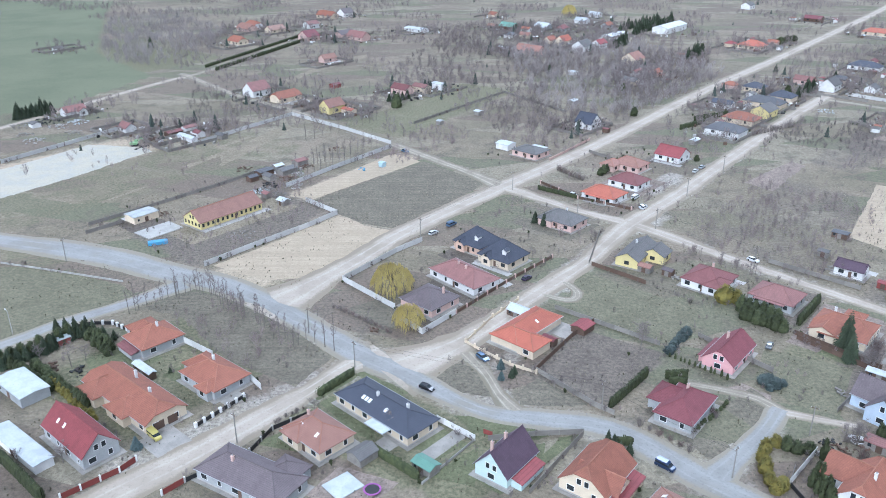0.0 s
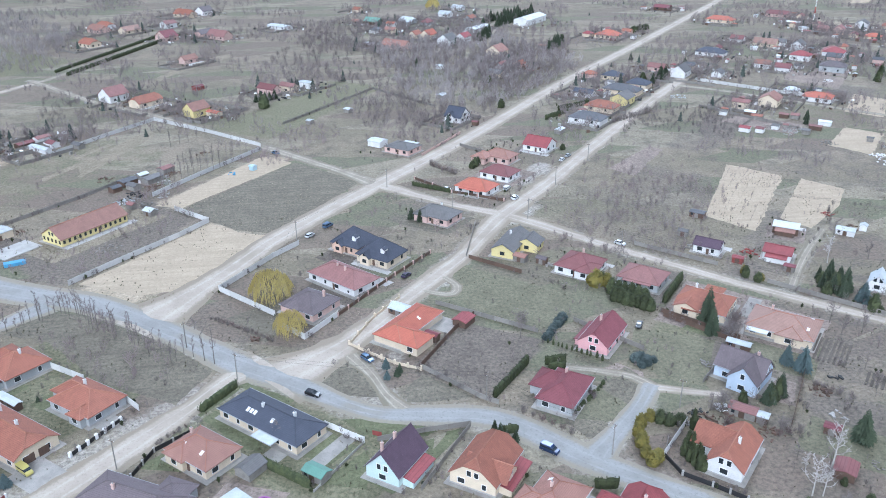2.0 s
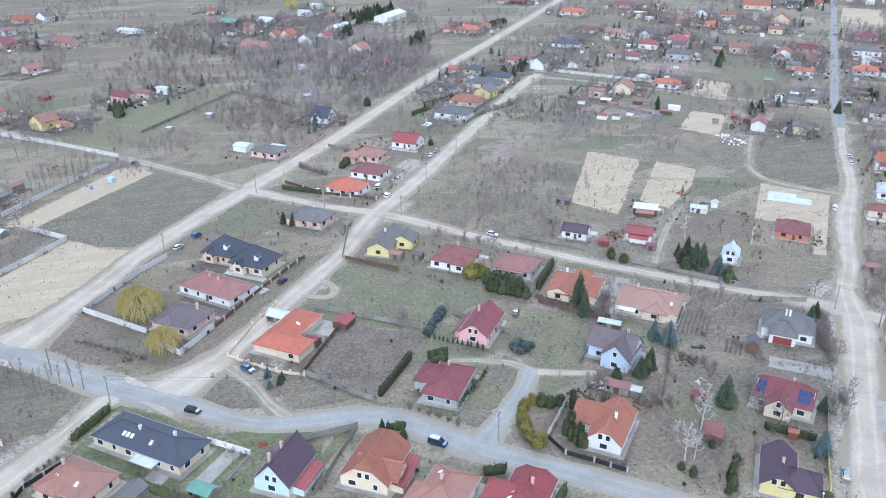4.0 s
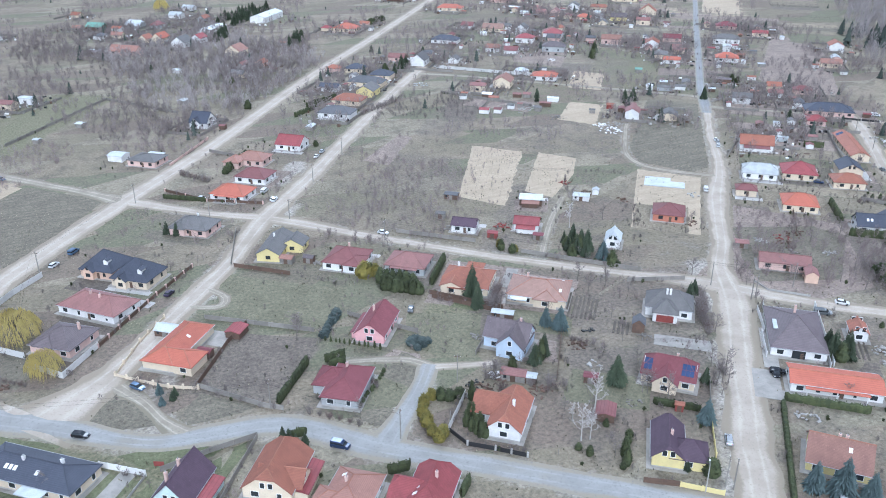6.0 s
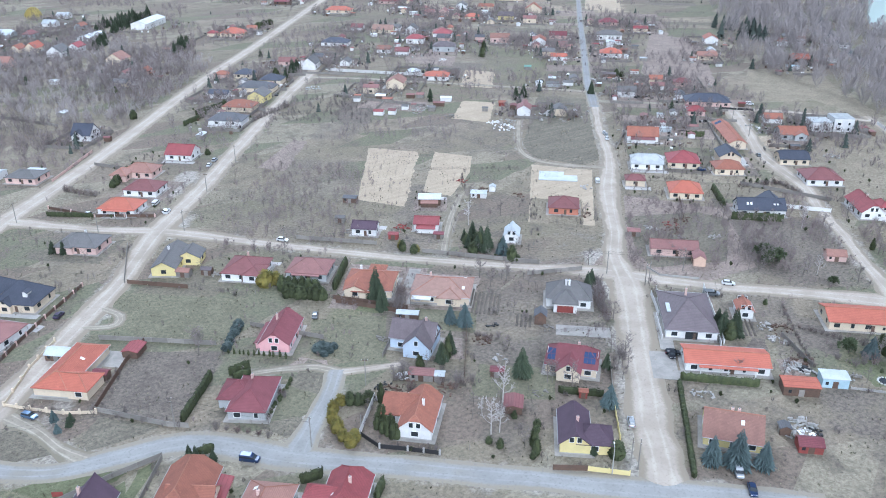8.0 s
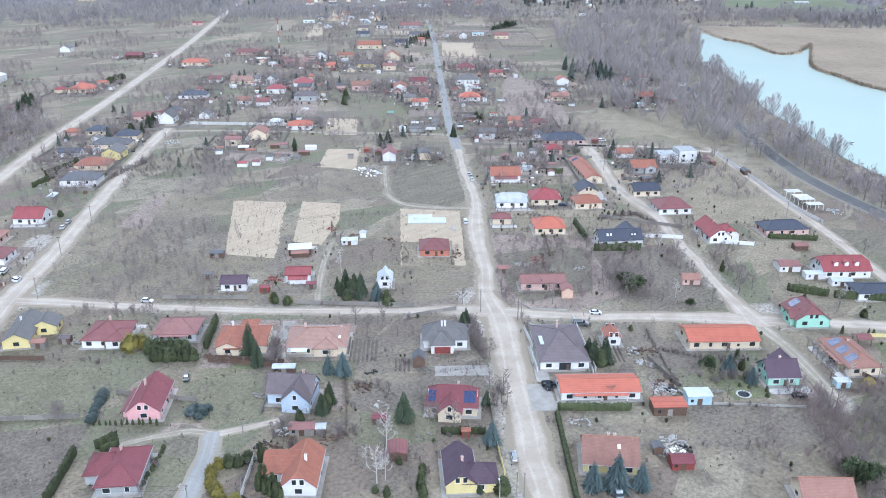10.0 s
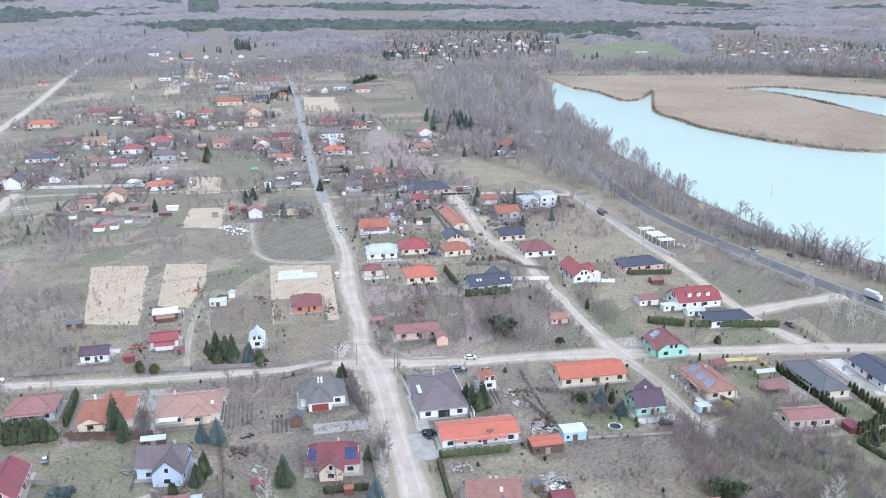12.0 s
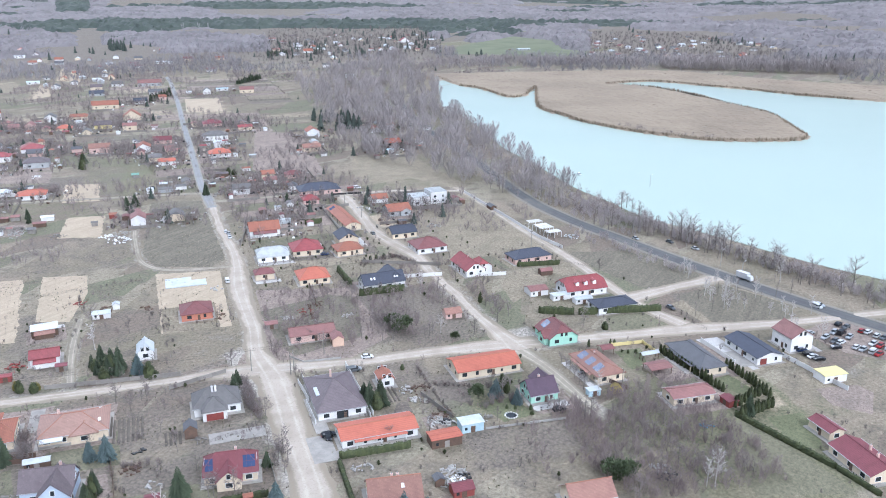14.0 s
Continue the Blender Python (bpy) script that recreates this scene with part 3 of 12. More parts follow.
road("road_second_street", [(-16, 188, 22), (-8, 194, 15), (3, 203, 9.5), (12.5, 213.5, 7.6), (24, 228, 7), (37, 244, 7.4), (49.5, 259.5, 6.4), (60, 276, 7), (70.6, 292.5, 9), (84, 309, 8), (105.5, 335, 7.4), (138, 378, 7.2), (199, 457, 7.5), (228, 492, 8), (245, 513, 7)],
     "gravel", "pale gravel street between houses", 0.072, 0.9)
road("road_cross_street", [(-183, 576, 5), (-178, 570, 4.6), (-129, 510, 4.6), (-91, 474, 5), (-57, 437, 5), (-27, 404, 6.5), (4, 367, 5), (18, 349, 7), (25, 339, 11)], "soil_track", "dusty earth lane beside walled plots", 0.06, 0.9)
road("road_cross_link", [(25, 339, 8), (52, 311, 4.6), (72, 295, 7), (79, 288, 7), (106, 256, 4.8), (137, 222, 4.6), (167, 193, 4.8), (180, 181, 7), (191, 169, 10), (203.6, 153.5, 6.4), (214, 141.5, 6.0), (230, 126, 6.4), (246, 108, 9), (261.7, 89.6, 6.6),
                         (280.6, 66.8, 6.6), (294, 51, 8.5), (318, 20, 5.5), (350, -16, 5.5)], "gravel", "narrow gravel cross street", 0.06, 0.9)
road("road_wide_street", [(114, 80, 13.5), (122, 88, 9.6), (131, 98.4, 8.2), (137.5, 107, 9), (146, 116, 8.6), (155, 126.5, 8.6), (164.5, 137.4, 9.2), (176, 150, 9.4), (188, 164, 10), (199.5, 181, 7), (214.2, 195.4, 6.4), (229.4, 213, 6.4),
                          (247.5, 233, 7.8), (265, 249.6, 6.2), (283, 269, 4.8), (308, 300.5, 4.3), (325, 320, 4.2), (341, 338, 5.2)], "gravel", "wide bleached gravel street with wheel ruts", 0.075, 1.0)
road("road_far_street", [(336, 333, 5.5), (351, 351, 6), (374, 379, 4.7), (417, 427, 4.7), (462, 477, 4.7), (538, 562, 4.7), (633, 667, 4.7), (754, 804, 4.7), (800, 860, 5)], "asphalt", "straight grey asphalt street between houses", 0.085, 0.2)
road("road_lakeside_street", [(246, 100, 14), (254.8, 111.3, 7), (267.8, 128, 4.2), (284, 146, 4.2), (301, 167, 4.8), (317.7, 185, 6.6), (330, 206, 8), (342, 225, 7.6), (357, 241, 6.4), (372.8, 257.4, 7), (390, 277, 9), (408, 300, 6)], "gravel",
     "dusty gravel lakeside street", 0.07, 0.9)
road("road_house_lane", [(247, 102, 8), (239, 88, 4.4), (230, 76.5, 4.6), (222, 67, 3.4), (217, 61, 2.4)], "soil_track", "dusty earth lane between houses", 0.055, 0.9)
road("road_field_lane", [(-179, 566, 5), (-186, 557, 4.8), (-209, 510, 4.6), (-228, 466, 4.6), (-245, 430, 4.6), (-268, 385, 4.6)], "gravel", "pale gravel lane beside a green field", 0.058, 0.7)
road("road_hedged_lane", [(-180, 570, 5), (-168, 590, 3.6), (-114, 745, 3.6)], "soil_track", "earth lane between two clipped hedges", 0.056, 0.6)
road("road_end_lane", [(398, 284, 6), (420, 262, 4), (440, 226, 4)], "gravel", "short gravel lane", 0.065, 0.8)
road("road_highway", [(760, 470, 8), (640, 372, 8), (540, 272, 8), (451, 190, 8.5), (415, 147, 9), (391, 107, 9), (368, 66, 9), (345, 20, 9), (322, -34, 9), (300, -90, 9)], "highway_asphalt", "two-lane dark grey asphalt lakeside highway", 0.09, 0.1)
road("road_white_lane", [(447, 233, 4), (438, 222, 4), (408, 187, 4.4), (386.6, 163, 4.6), (352, 122, 5), (322, 90, 5.2), (307.5, 73, 5.4), (297, 54, 7)], "gravel", "straight bleached gravel lane", 0.065, 0.6)
road("road_highway_access", [(314, 80, 9), (336, 67, 6), (352, 56, 8), (360, 50, 12)], "gravel", "gravel junction lane to the highway", 0.06, 0.8)
road("road_driveway", [(56.5, 142, 10), (63, 148.5, 6), (69, 154.4, 4.8), (77.4, 163, 4.4), (84, 171.5, 4.8)], "old_asphalt", "short pale asphalt cul-de-sac", 0.08, 0.3)
road("road_plot_path", [(84, 170, 4), (80, 176, 3.4), (72, 180, 2.6), (64, 183, 2.0)], "soil_track", "worn earth path along a garden plot", 0.05, 0.6)
road("road_yard_lane", [(84, 170, 3.6), (92, 167, 2.6), (100, 164, 2.4)], "gravel", "short pale lane to a garden gate", 0.05, 0.5)
road("road_yard_track", [(150, 217, 3), (169, 240, 3), (189, 261, 3)], "soil_track", "rutted earth track beside a yard", 0.05, 0.8)
road("road_track", [(282, 336, 2.4), (275, 328, 2.4), (264, 314.4, 2.4), (252, 299, 2.4), (246, 285.6, 2.8), (247, 272.4, 3), (259, 257.8, 3.4), (268, 249, 4)], "soil_track", "curving two-wheel earth track", 0.06, 0.7)
road("road_back_lane", [(232, 497, 4.5), (262, 470, 3.6), (300, 428, 3.6), (345, 378, 4.5), (358, 362, 6)], "soil_track", "earth lane behind gardens", 0.06, 0.8)
road("road_forest_lane", [(344, 344, 6), (362, 328, 4), (389, 303, 4)], "soil_track", "short earth lane to gardens", 0.06, 0.8)
road("road_turning_loop", [(30, 236, 3.4), (36, 232, 3), (41, 231, 3), (43, 236, 3), (40, 243, 3), (36, 247, 3.6)], "soil_track", "turning loop of pale earth beside the street", 0.055, 0.8)
road("road_grass_cut", [(6, 199, 5), (11, 188, 3.4), (14, 178, 3.4), (18, 170, 6)], "soil_track", "worn earth cut across the grass", 0.055, 0.9)

# dusty verges that run out into the grass beside each road
for line, width in ROADS:
    for qx, qy in spline(line[::3], 2.5) if len(line) > 6 else line:
        near = np.flatnonzero((np.abs(GX - qx) < 9) & (np.abs(GY - qy) < 9))
        d = np.hypot(GX[near] - qx, GY[near] - qy) - width / 2
        WEIGHT["gravel"][near] = np.maximum(WEIGHT["gravel"][near], 0.55 * smooth(4.2, 0.2, d))

# the verge along each road is worn to gravel
near = np.where((GX > -300) & (GX < 480) & (GY > -70) & (GY < 640))[0]
for line, width in ROADS:
    for i in range(0, len(line), 1):
        d = np.hypot(GX[near] - line[i, 0], GY[near] - line[i, 1])
        w = 0.55 * smooth(width / 2 + 3.2, width / 2 - 0.5, d)
        WEIGHT["gravel"][near] = np.maximum(WEIGHT["gravel"][near], w)

n_x = len(gx)
idx = np.arange(len(GX)).reshape(len(gy), n_x)
quads = np.stack([idx[:-1, :-1], idx[:-1, 1:], idx[1:, 1:], idx[1:, :-1]], -1).reshape(-1, 4)
ground_me = bpy.data.meshes.new("ground")
ground_me.from_pydata(np.c_[GX, GY, GZ].tolist(), [], quads.tolist())
for kind, w in WEIGHT.items():
    ground_me.attributes.new(kind, "FLOAT", "POINT").data.foreach_set("value", w.astype(np.float32))
ground_me.materials.append(MATS["ground"])
ground_me.polygons.foreach_set("use_smooth", [True] * len(quads))
tagged(new("ground", ground_me), "flat winter ground of faded turf, bare soil and sand", "ground", kind="structure")

bm = bmesh.new()
face = bm.faces.new([bm.verts.new((x, y, -0.25)) for x, y in LAKE])
bmesh.ops.triangulate(bm, faces=[face])
lake = link("water", bm, "lake_water")
tagged(lake, "calm pale turquoise lake under an overcast sky", "lake", kind="structure")
for p in lake.data.polygons:
    if p.normal.z < 0:
        lake.data.flip_normals()
        break


def reed_bed(name, outline, cell, label):
    """Standing reeds: a dense mat at man's height with a ragged top and edge."""
    poly = np.array(spline([*outline, outline[0]], 10))
    x0, y0, x1, y1 = *poly.min(0), *poly.max(0)
    xs, ys = np.arange(x0, x1 + cell, cell), np.arange(y0, y1 + cell, cell)
    cx, cy = np.meshgrid(xs, ys)
    j = np.random.RandomState(4)
    px, py = cx + j.uniform(-0.4, 0.4, cx.shape) * cell, cy + j.uniform(-0.4, 0.4, cy.shape) * cell
    keep = inside(px, py, poly) & ~inside(px, py, LAKE)
    top = 1.5 + 0.7 * j.rand(*cx.shape)
    verts = np.c_[px.ravel(), py.ravel(), np.where(keep, top, -0.4).ravel()]
    ids = np.arange(cx.size).reshape(cx.shape)
    some = keep[:-1, :-1] | keep[1:, :-1] | keep[:-1, 1:] | keep[1:, 1:]
    faces = np.stack([ids[:-1, :-1], ids[:-1, 1:], ids[1:, 1:], ids[1:, :-1]], -1)[some]
    me = bpy.data.meshes.new(name)
    me.from_pydata(verts.tolist(), [], faces.tolist())
    me.materials.append(MATS["reed"])
    tagged(new(name, me), label, "reeds", kind="stuff")


reed_bed("reeds", [(741, 55), (720, 65), (688, 127), (694, 175), (727, 249), (782, 312), (845, 345), (920, 385), (868, 365), (845, 378), (892, 433), (910, 475), (985, 560), (1110, 420), (1190, 300), (1150, 120), (1130, -60), (1008, -60),
                   (1021, 105), (1052, 205), (1060, 270), (1006, 315), (1000, 261), (912, 158), (850, 99), (791, 75)], 4.0, "wide bed of dry tan reeds at the lake")


def reed_fringe():
    """The standing front of the reeds along the open water: tall blades, thinly ragged."""
    r = random.Random(8)
    v, f = [], []
    for x, y in spline(FAR_SHORE[1:], 1.6):
        for _ in range(4):
            px, py, a, h, w = x + r.gauss(0, 0.7), y + r.gauss(0, 0.7), r.uniform(0, math.pi), r.uniform(2.0, 3.6), r.uniform(0.5, 1.0)
            k = len(v)
            v += [(px - w * math.cos(a), py - w * math.sin(a), -0.6), (px + w * math.cos(a), py + w * math.sin(a), -0.6), (px + r.uniform(-0.6, 0.6), py + r.uniform(-0.6, 0.6), h)]
            f.append((k, k + 1, k + 2))
    me = bpy.data.meshes.new("reed_fringe")
    me.from_pydata(v, [], f)
    me.materials.append(MATS["reed"])
    tagged(new("reed_fringe", me), "ragged front of dry reeds standing in the water", "reeds", kind="stuff")


reed_fringe()


# ---- houses ----
def roof_mesh(length, width, z, rise, hip, flat_thick=0.16):
    """A roof over an oblong, its ridge along x: hip 1 is a full hip, 0 a gable, between them a half-hip."""
    bm = bmesh.new()
    a, b, t = length / 2, width / 2, flat_thick
    inset = min(hip * b, a * 0.98)
    if hip >= 0.75:
        top = [(-a, -b, z), (a, -b, z), (a, b, z), (-a, b, z), (-a + inset, 0, z + rise), (a - inset, 0, z + rise)]
        low = [(x, y, z - t) for x, y, _ in top[:4]]
        solid(bm, top + low, [(0, 1, 5, 4), (2, 3, 4, 5), (1, 2, 5), (3, 0, 4), (6, 7, 1, 0), (7, 8, 2, 1), (8, 9, 3, 2), (9, 6, 0, 3), (9, 8, 7, 6)])
    else:
        k = 1 - hip  # the height at which the half-hip begins
        zk, yk = z + rise * k, b * (1 - k)
        ends = []
        for s in (-1, 1):
            ends.append([(s * a, -b, z), (s * a, -yk, zk), (s * (a - inset), 0, z + rise), (s * a, yk, zk), (s * a, b, z)])
        v = ends[0] + ends[1] + [(x, y, h - t) for x, y, h in ends[0] + ends[1]]
        f = []
        for side in ((0, 1, 2), (2, 3, 4)):
            q = [side[0], side[1], side[2]]
            f.append((q[0], q[0] + 5, q[1] + 5, q[2] + 5, q[2], q[1]))
            f.append((q[1] + 10, q[2] + 10, q[2] + 15, q[1] + 15, q[0] + 15, q[0] + 10))
        if hip > 0.01:
            f += [(1, 2, 3), (8, 7, 6), (13, 12, 11), (16, 17, 18)]
        f += [(10, 15, 5, 0), (4, 9, 19, 14)]
        for s in (0, 5):
            if hip > 0.01:
                f += [(s, s + 1, s + 11, s + 10), (s + 3, s + 4, s + 14, s + 13), (s + 1, s + 3, s + 13, s + 11)]
            else:
                f += [(s, s + 2, s + 12, s + 10), (s + 2, s + 4, s + 14, s + 12)]
        if hip <= 0.01:
            f = [(0, 5, 7, 2), (2, 7, 9, 4), (12, 17, 15, 10), (14, 19, 17, 12), (10, 15, 5, 0), (4, 9, 19, 14),
                                                                                                       (0, 2, 12, 10), (2, 4, 14, 12), (15, 17, 7, 5), (17, 19, 9, 7)]
        solid(bm, v, f)
        bmesh.ops.delete(bm, geom=[x for x in bm.verts if not x.link_faces], context="VERTS")
    bmesh.ops.recalc_face_normals(bm, faces=bm.faces)
    return bm


def wall_mesh(length, width, eave, rise, hip, over):
    """The walls under such a roof, with their gables."""
    a, b = length / 2 - over, width / 2 - over
    bm = bmesh.new()
    slope = rise / (width / 2)
    top = eave + over * slope - 0.14 if hip < 0.75 else eave - 0.1
    box(bm, -a, a, -b, b, -0.1, top)
    if hip < 0.75:
        k = 1 - hip
        peak = eave + rise * k - 0.16
        half = max(0.02, (width / 2) * (1 - k) - 0.02)
        for s in (-1, 1):
            x0, x1 = sorted((s * a, s * (a - 0.3)))
            v = [(x, y, h) for x in (x0, x1) for y, h in ((-b, top), (b, top), (half, peak), (-half, peak))]
            solid(bm, v, [(0, 1, 2, 3), (7, 6, 5, 4), (1, 5, 6, 2), (2, 6, 7, 3), (3, 7, 4, 0)])
    bmesh.ops.recalc_face_normals(bm, faces=bm.faces)
    return bm


def ridge_mesh(length, width, z, rise, hip):
    bm = bmesh.new()
    a, b = length / 2, width / 2
    inset = min(hip * b, a * 0.98)
    top = [(-a + inset, 0, z + rise + 0.05), (a - inset, 0, z + rise + 0.05)]
    if (top[1][0] - top[0][0]) > 0.3:
        tube(bm, top[0], top[1], 0.13, 0.13, 6)
    k = 1 - hip if hip < 0.75 else 0
    if hip > 0.01:
        for s, t in ((-1, top[0]), (1, top[1])):
            for y in (-1, 1):
                tube(bm, (s * a, y * b * (1 - k), z + rise * k + 0.03), t, 0.1, 0.1, 5)
    return bm


def window_meshes():
    frames, panes = {}, {}
    for kind, (w, h) in {"wide": (1.7, 1.35), "tall": (1.0, 1.4), "small": (0.8, 0.9)}.items():
        bm = bmesh.new()
        ring = [(sx * (w / 2 + e), y, (h + e) if up else -e) for y in (-0.06, 0.04) for e in (0.1, 0.0) for sx, up in ((-1, 0), (1, 0), (1, 1), (-1, 1))]
        quads = []
        for i in range(4):
            j = (i + 1) % 4
            quads += [(i, j, 4 + j, 4 + i), (8 + j, 8 + i, 12 + i, 12 + j), (j, i, 8 + i, 8 + j), (4 + i, 4 + j, 12 + j, 12 + i)]
        solid(bm, ring, quads)
        me = bpy.data.meshes.new("window")
        bm.to_mesh(me)
        bm.free()
        me.materials.append(MATS["white_paint"])
        frames[kind] = me
        bm = box(bmesh.new(), -w / 2, w / 2, -0.02, 0.02, 0, h)
        me = bpy.data.meshes.new("pane")
        bm.to_mesh(me)
        bm.free()
        me.materials.append(MATS["window_glass"])
        panes[kind] = me
    return frames, panes


FRAMES, PANES = window_meshes()
ROOF_WORDS = {"terracotta": "terracotta tiled", "orange_tile": "bright orange tiled", "red_tile": "red tiled", "crimson_tile": "dark red tiled", "crimson_dull_tile": "faded dark red tiled",
              "salmon_tile": "salmon tiled", "rose_tile": "faded rose tiled", "weathered_tile": "weathered mottled tiled", "purple_tile": "dark purple tiled", "brown_tile": "dark brown tiled",
              "grey_tile": "grey tiled", "slate_tile": "blue-black tiled", "slate_grey_tile": "dark grey tiled", "metal_light": "pale metal sheet", "metal_blue": "blue metal", "metal_yellow": "yellow sheet",
              "mauve_tile": "mauve-grey tiled", "wine_tile": "wine red tiled", "flat_grey": "pale grey sheet", "sheet_green": "green sheet"}
WALL_WORDS = {"render_white": "white", "render_cream": "cream", "render_grey": "grey", "render_peach": "peach", "render_yellow": "yellow", "render_pink": "pink", "render_rose": "rose", "render_blue": "pale blue",
              "render_mint": "mint green", "metal_light": "pale metal", "render_aqua": "pale aqua", "brick_wall": "bare brick", "wood_dark": "dark timber", "wood_pale": "weathered timber", "wood_red": "red timber", "metal_blue": "pale blue"}
HOUSES = []


def window(parent, kind, m, plain=0):
    if plain:
        return share("window", PANES[kind], parent, m)
    w = share("window", FRAMES[kind], parent, m)
    share("pane", PANES[kind], w, Matrix())
    return w


def windows_along(parent, length, half, z, turn, every, clear, kinds=("wide", "tall"), plain=0):
    """A row of windows along a wall whose face lies half metres out, leaving free what wings cover."""
    count = max(1, int(length / every))
    for i in range(count):
        x = (i + 0.5) * length / count - length / 2
        m = pose(0, 0, 0, 0, 0, turn) @ pose(x, -half, z)
        p = m.translation
        if any(abs(p.x - cx) < lx / 2 + 0.4 and abs(p.y - cy) < ly / 2 + 0.4 for cx, cy, lx, ly in clear):
            continue
        window(parent, kinds[i % len(kinds)], m, plain)


def door(parent, name, m, w, h, material):
    bm = box(bmesh.new(), -w / 2, w / 2, -0.05, 0.05, 0, h)
    for k in range(1, 4):
        box(bm, -w / 2 + 0.08, w / 2 - 0.08, -0.075, -0.05, h * k / 4 - 0.2, h * k / 4 + 0.2)
    d = part(name, bm, material, parent)
    d.matrix_basis = m
    return d


def chimney(parent, x, y, z0, z1, material="render_white"):
    bm = box(bmesh.new(), x - 0.3, x + 0.3, y - 0.3, y + 0.3, z0, z1)
    box(bm, x - 0.36, x + 0.36, y - 0.36, y + 0.36, z1, z1 + 0.1)
    c = part("chimney", bm, material, parent)
    part("flue", tube(bmesh.new(), (x, y, z1 + 0.1), (x, y, z1 + 0.5), 0.14, 0.14, 6), "zinc", c)


def on_slope(x, y, width, eave, rise, lift):
    """A pose on the roof's slope at (x, y), z out of the slope."""
    slope = rise / (width / 2)
    s = -1 if y < 0 else 1
    return pose(x, y, eave + (width / 2 - abs(y)) * slope + lift, -s * math.degrees(math.atan(slope)) if s > 0 else math.degrees(math.atan(slope)))


def house(x, y, rot, length, width, roof="terracotta", wall="render_cream", hip=1.0, slope=0.55, eave=2.9, wings=(), chimneys=(), skylights=(), solar=(), dormers=(), upper=0, garage=0, lean=None,
          terrace=0, shed=0, flat=0, flatroof=None, manywin=0, rich=1, gates=()):
    words = f"{WALL_WORDS[wall]} {'shed' if shed else 'house'} with a {ROOF_WORDS[roof]} {'hipped' if hip >= 0.75 and not flat else 'flat' if flat else 'gabled'} roof"
    h = thing("shed" if shed else "house", x, y, rot, words, "shed" if shed else "house", "village houses" if not shed else "")
    HOUSES.append((x, y, rot, length, width))
    over = 0.25 if shed else 0.45
    a, b = length / 2 - over, width / 2 - over
    clear = [(dx, dy, (ll if ax == "x" else ww), (ww if ax == "x" else ll)) for dx, dy, ll, ww, ax, _ in ((w[0], w[1], w[3] if w[4] == "y" else w[2], w[2] if w[4] == "y" else w[3], w[4], w[5]) for w in wings)]
    if flat:
        bm = box(bmesh.new(), -a, a, -b, b, -0.1, eave)
        part("wall", bm, wall, h)
        bm = box(bmesh.new(), -a - 0.06, a + 0.06, -b - 0.06, b + 0.06, eave, eave + 0.18)
        part("roof", bm, roof, h)
        for k in range(int(eave // 2.7)):
            for turn, run, half in ((0, 2 * a, b), (90, 2 * b, a), (180, 2 * a, b), (270, 2 * b, a)):
                windows_along(h, run, half, 0.9 + 2.8 * k, turn, 3.4, ())
        return h
    rise = slope * width / 2
    plain = not rich or math.hypot(x, y) > 250
    part("wall", wall_mesh(length, width, eave, rise, hip, over), wall, h)
    r = part("roof", roof_mesh(length, width, eave, rise, hip), roof, h)
    if not shed and slope > 0.25 and rich:
        part("ridge", ridge_mesh(length, width, eave, rise, hip), "ridge_cap" if roof in ("terracotta", "orange_tile", "salmon_tile", "weathered_tile") else roof, r)
    if not shed:
        if rich and not plain:
            bm = box(bmesh.new(), -a - 0.06, a + 0.06, -b - 0.06, b + 0.06, -0.1, 0.42)
            part("plinth", bm, "concrete", h)
            part("apron", box(bmesh.new(), -a - 1.1, a + 1.1, -b - 1.1, b + 1.1, -0.1, 0.09), "paving", h)
            for y0 in (-width / 2, width / 2):
                part("gutter", tube(bmesh.new(), (-length / 2, y0, eave - 0.03), (length / 2, y0, eave - 0.03), 0.09, 0.09, 6), "zinc", h)
        elif rich:
            part("apron", box(bmesh.new(), -a - 1.1, a + 1.1, -b - 1.1, b + 1.1, -0.1, 0.09), "paving", h)
        every = 2.2 if manywin else 4.3 if rich else 6.5
        for turn, run, half in ((0, 2 * a, b), (90, 2 * b, a), (270, 2 * b, a))[: 3 if rich else 1]:
            windows_along(h, run, half, 0.95, turn, every, clear, ("wide", "tall", "wide", "small") if not manywin else ("tall",), plain)
        for gxx, gyy, turn, gw, gh, mat in gates:
            door(h, "garage_door", pose(gxx, gyy, 0.1, 0, 0, turn), gw, gh, mat)
        if rich:
            door(h, "door", pose(a * 0.12, -b - 0.02, 0.1), 1.0, 2.1, "wood_dark")
        for k in range(garage):
            door(h, "garage_door", pose(a + 0.03, -b * 0.5 + 3.4 * k, 0.1, 0, 0, 90), 2.6, 2.2, "wood_dark" if garage > 1 else "wood_red")
        if upper and hip < 0.75:
            for s in (90, 270):
                for k in (-0.9, 0.9) if rich else ():
                    window(h, "tall", pose(0, 0, 0, 0, 0, s) @ pose(k, -a, eave + 0.5), plain)
    elif math.hypot(x, y) < 330:
        door(h, "door", pose(0, -b - 0.02, 0.0), min(1.4, a), min(2.0, eave - 0.3), "wood_dark" if wall != "wood_dark" else "wood_pale")
        if length > 5:
            window(h, "small", pose(-a * 0.65, -b, 0.9), 1)
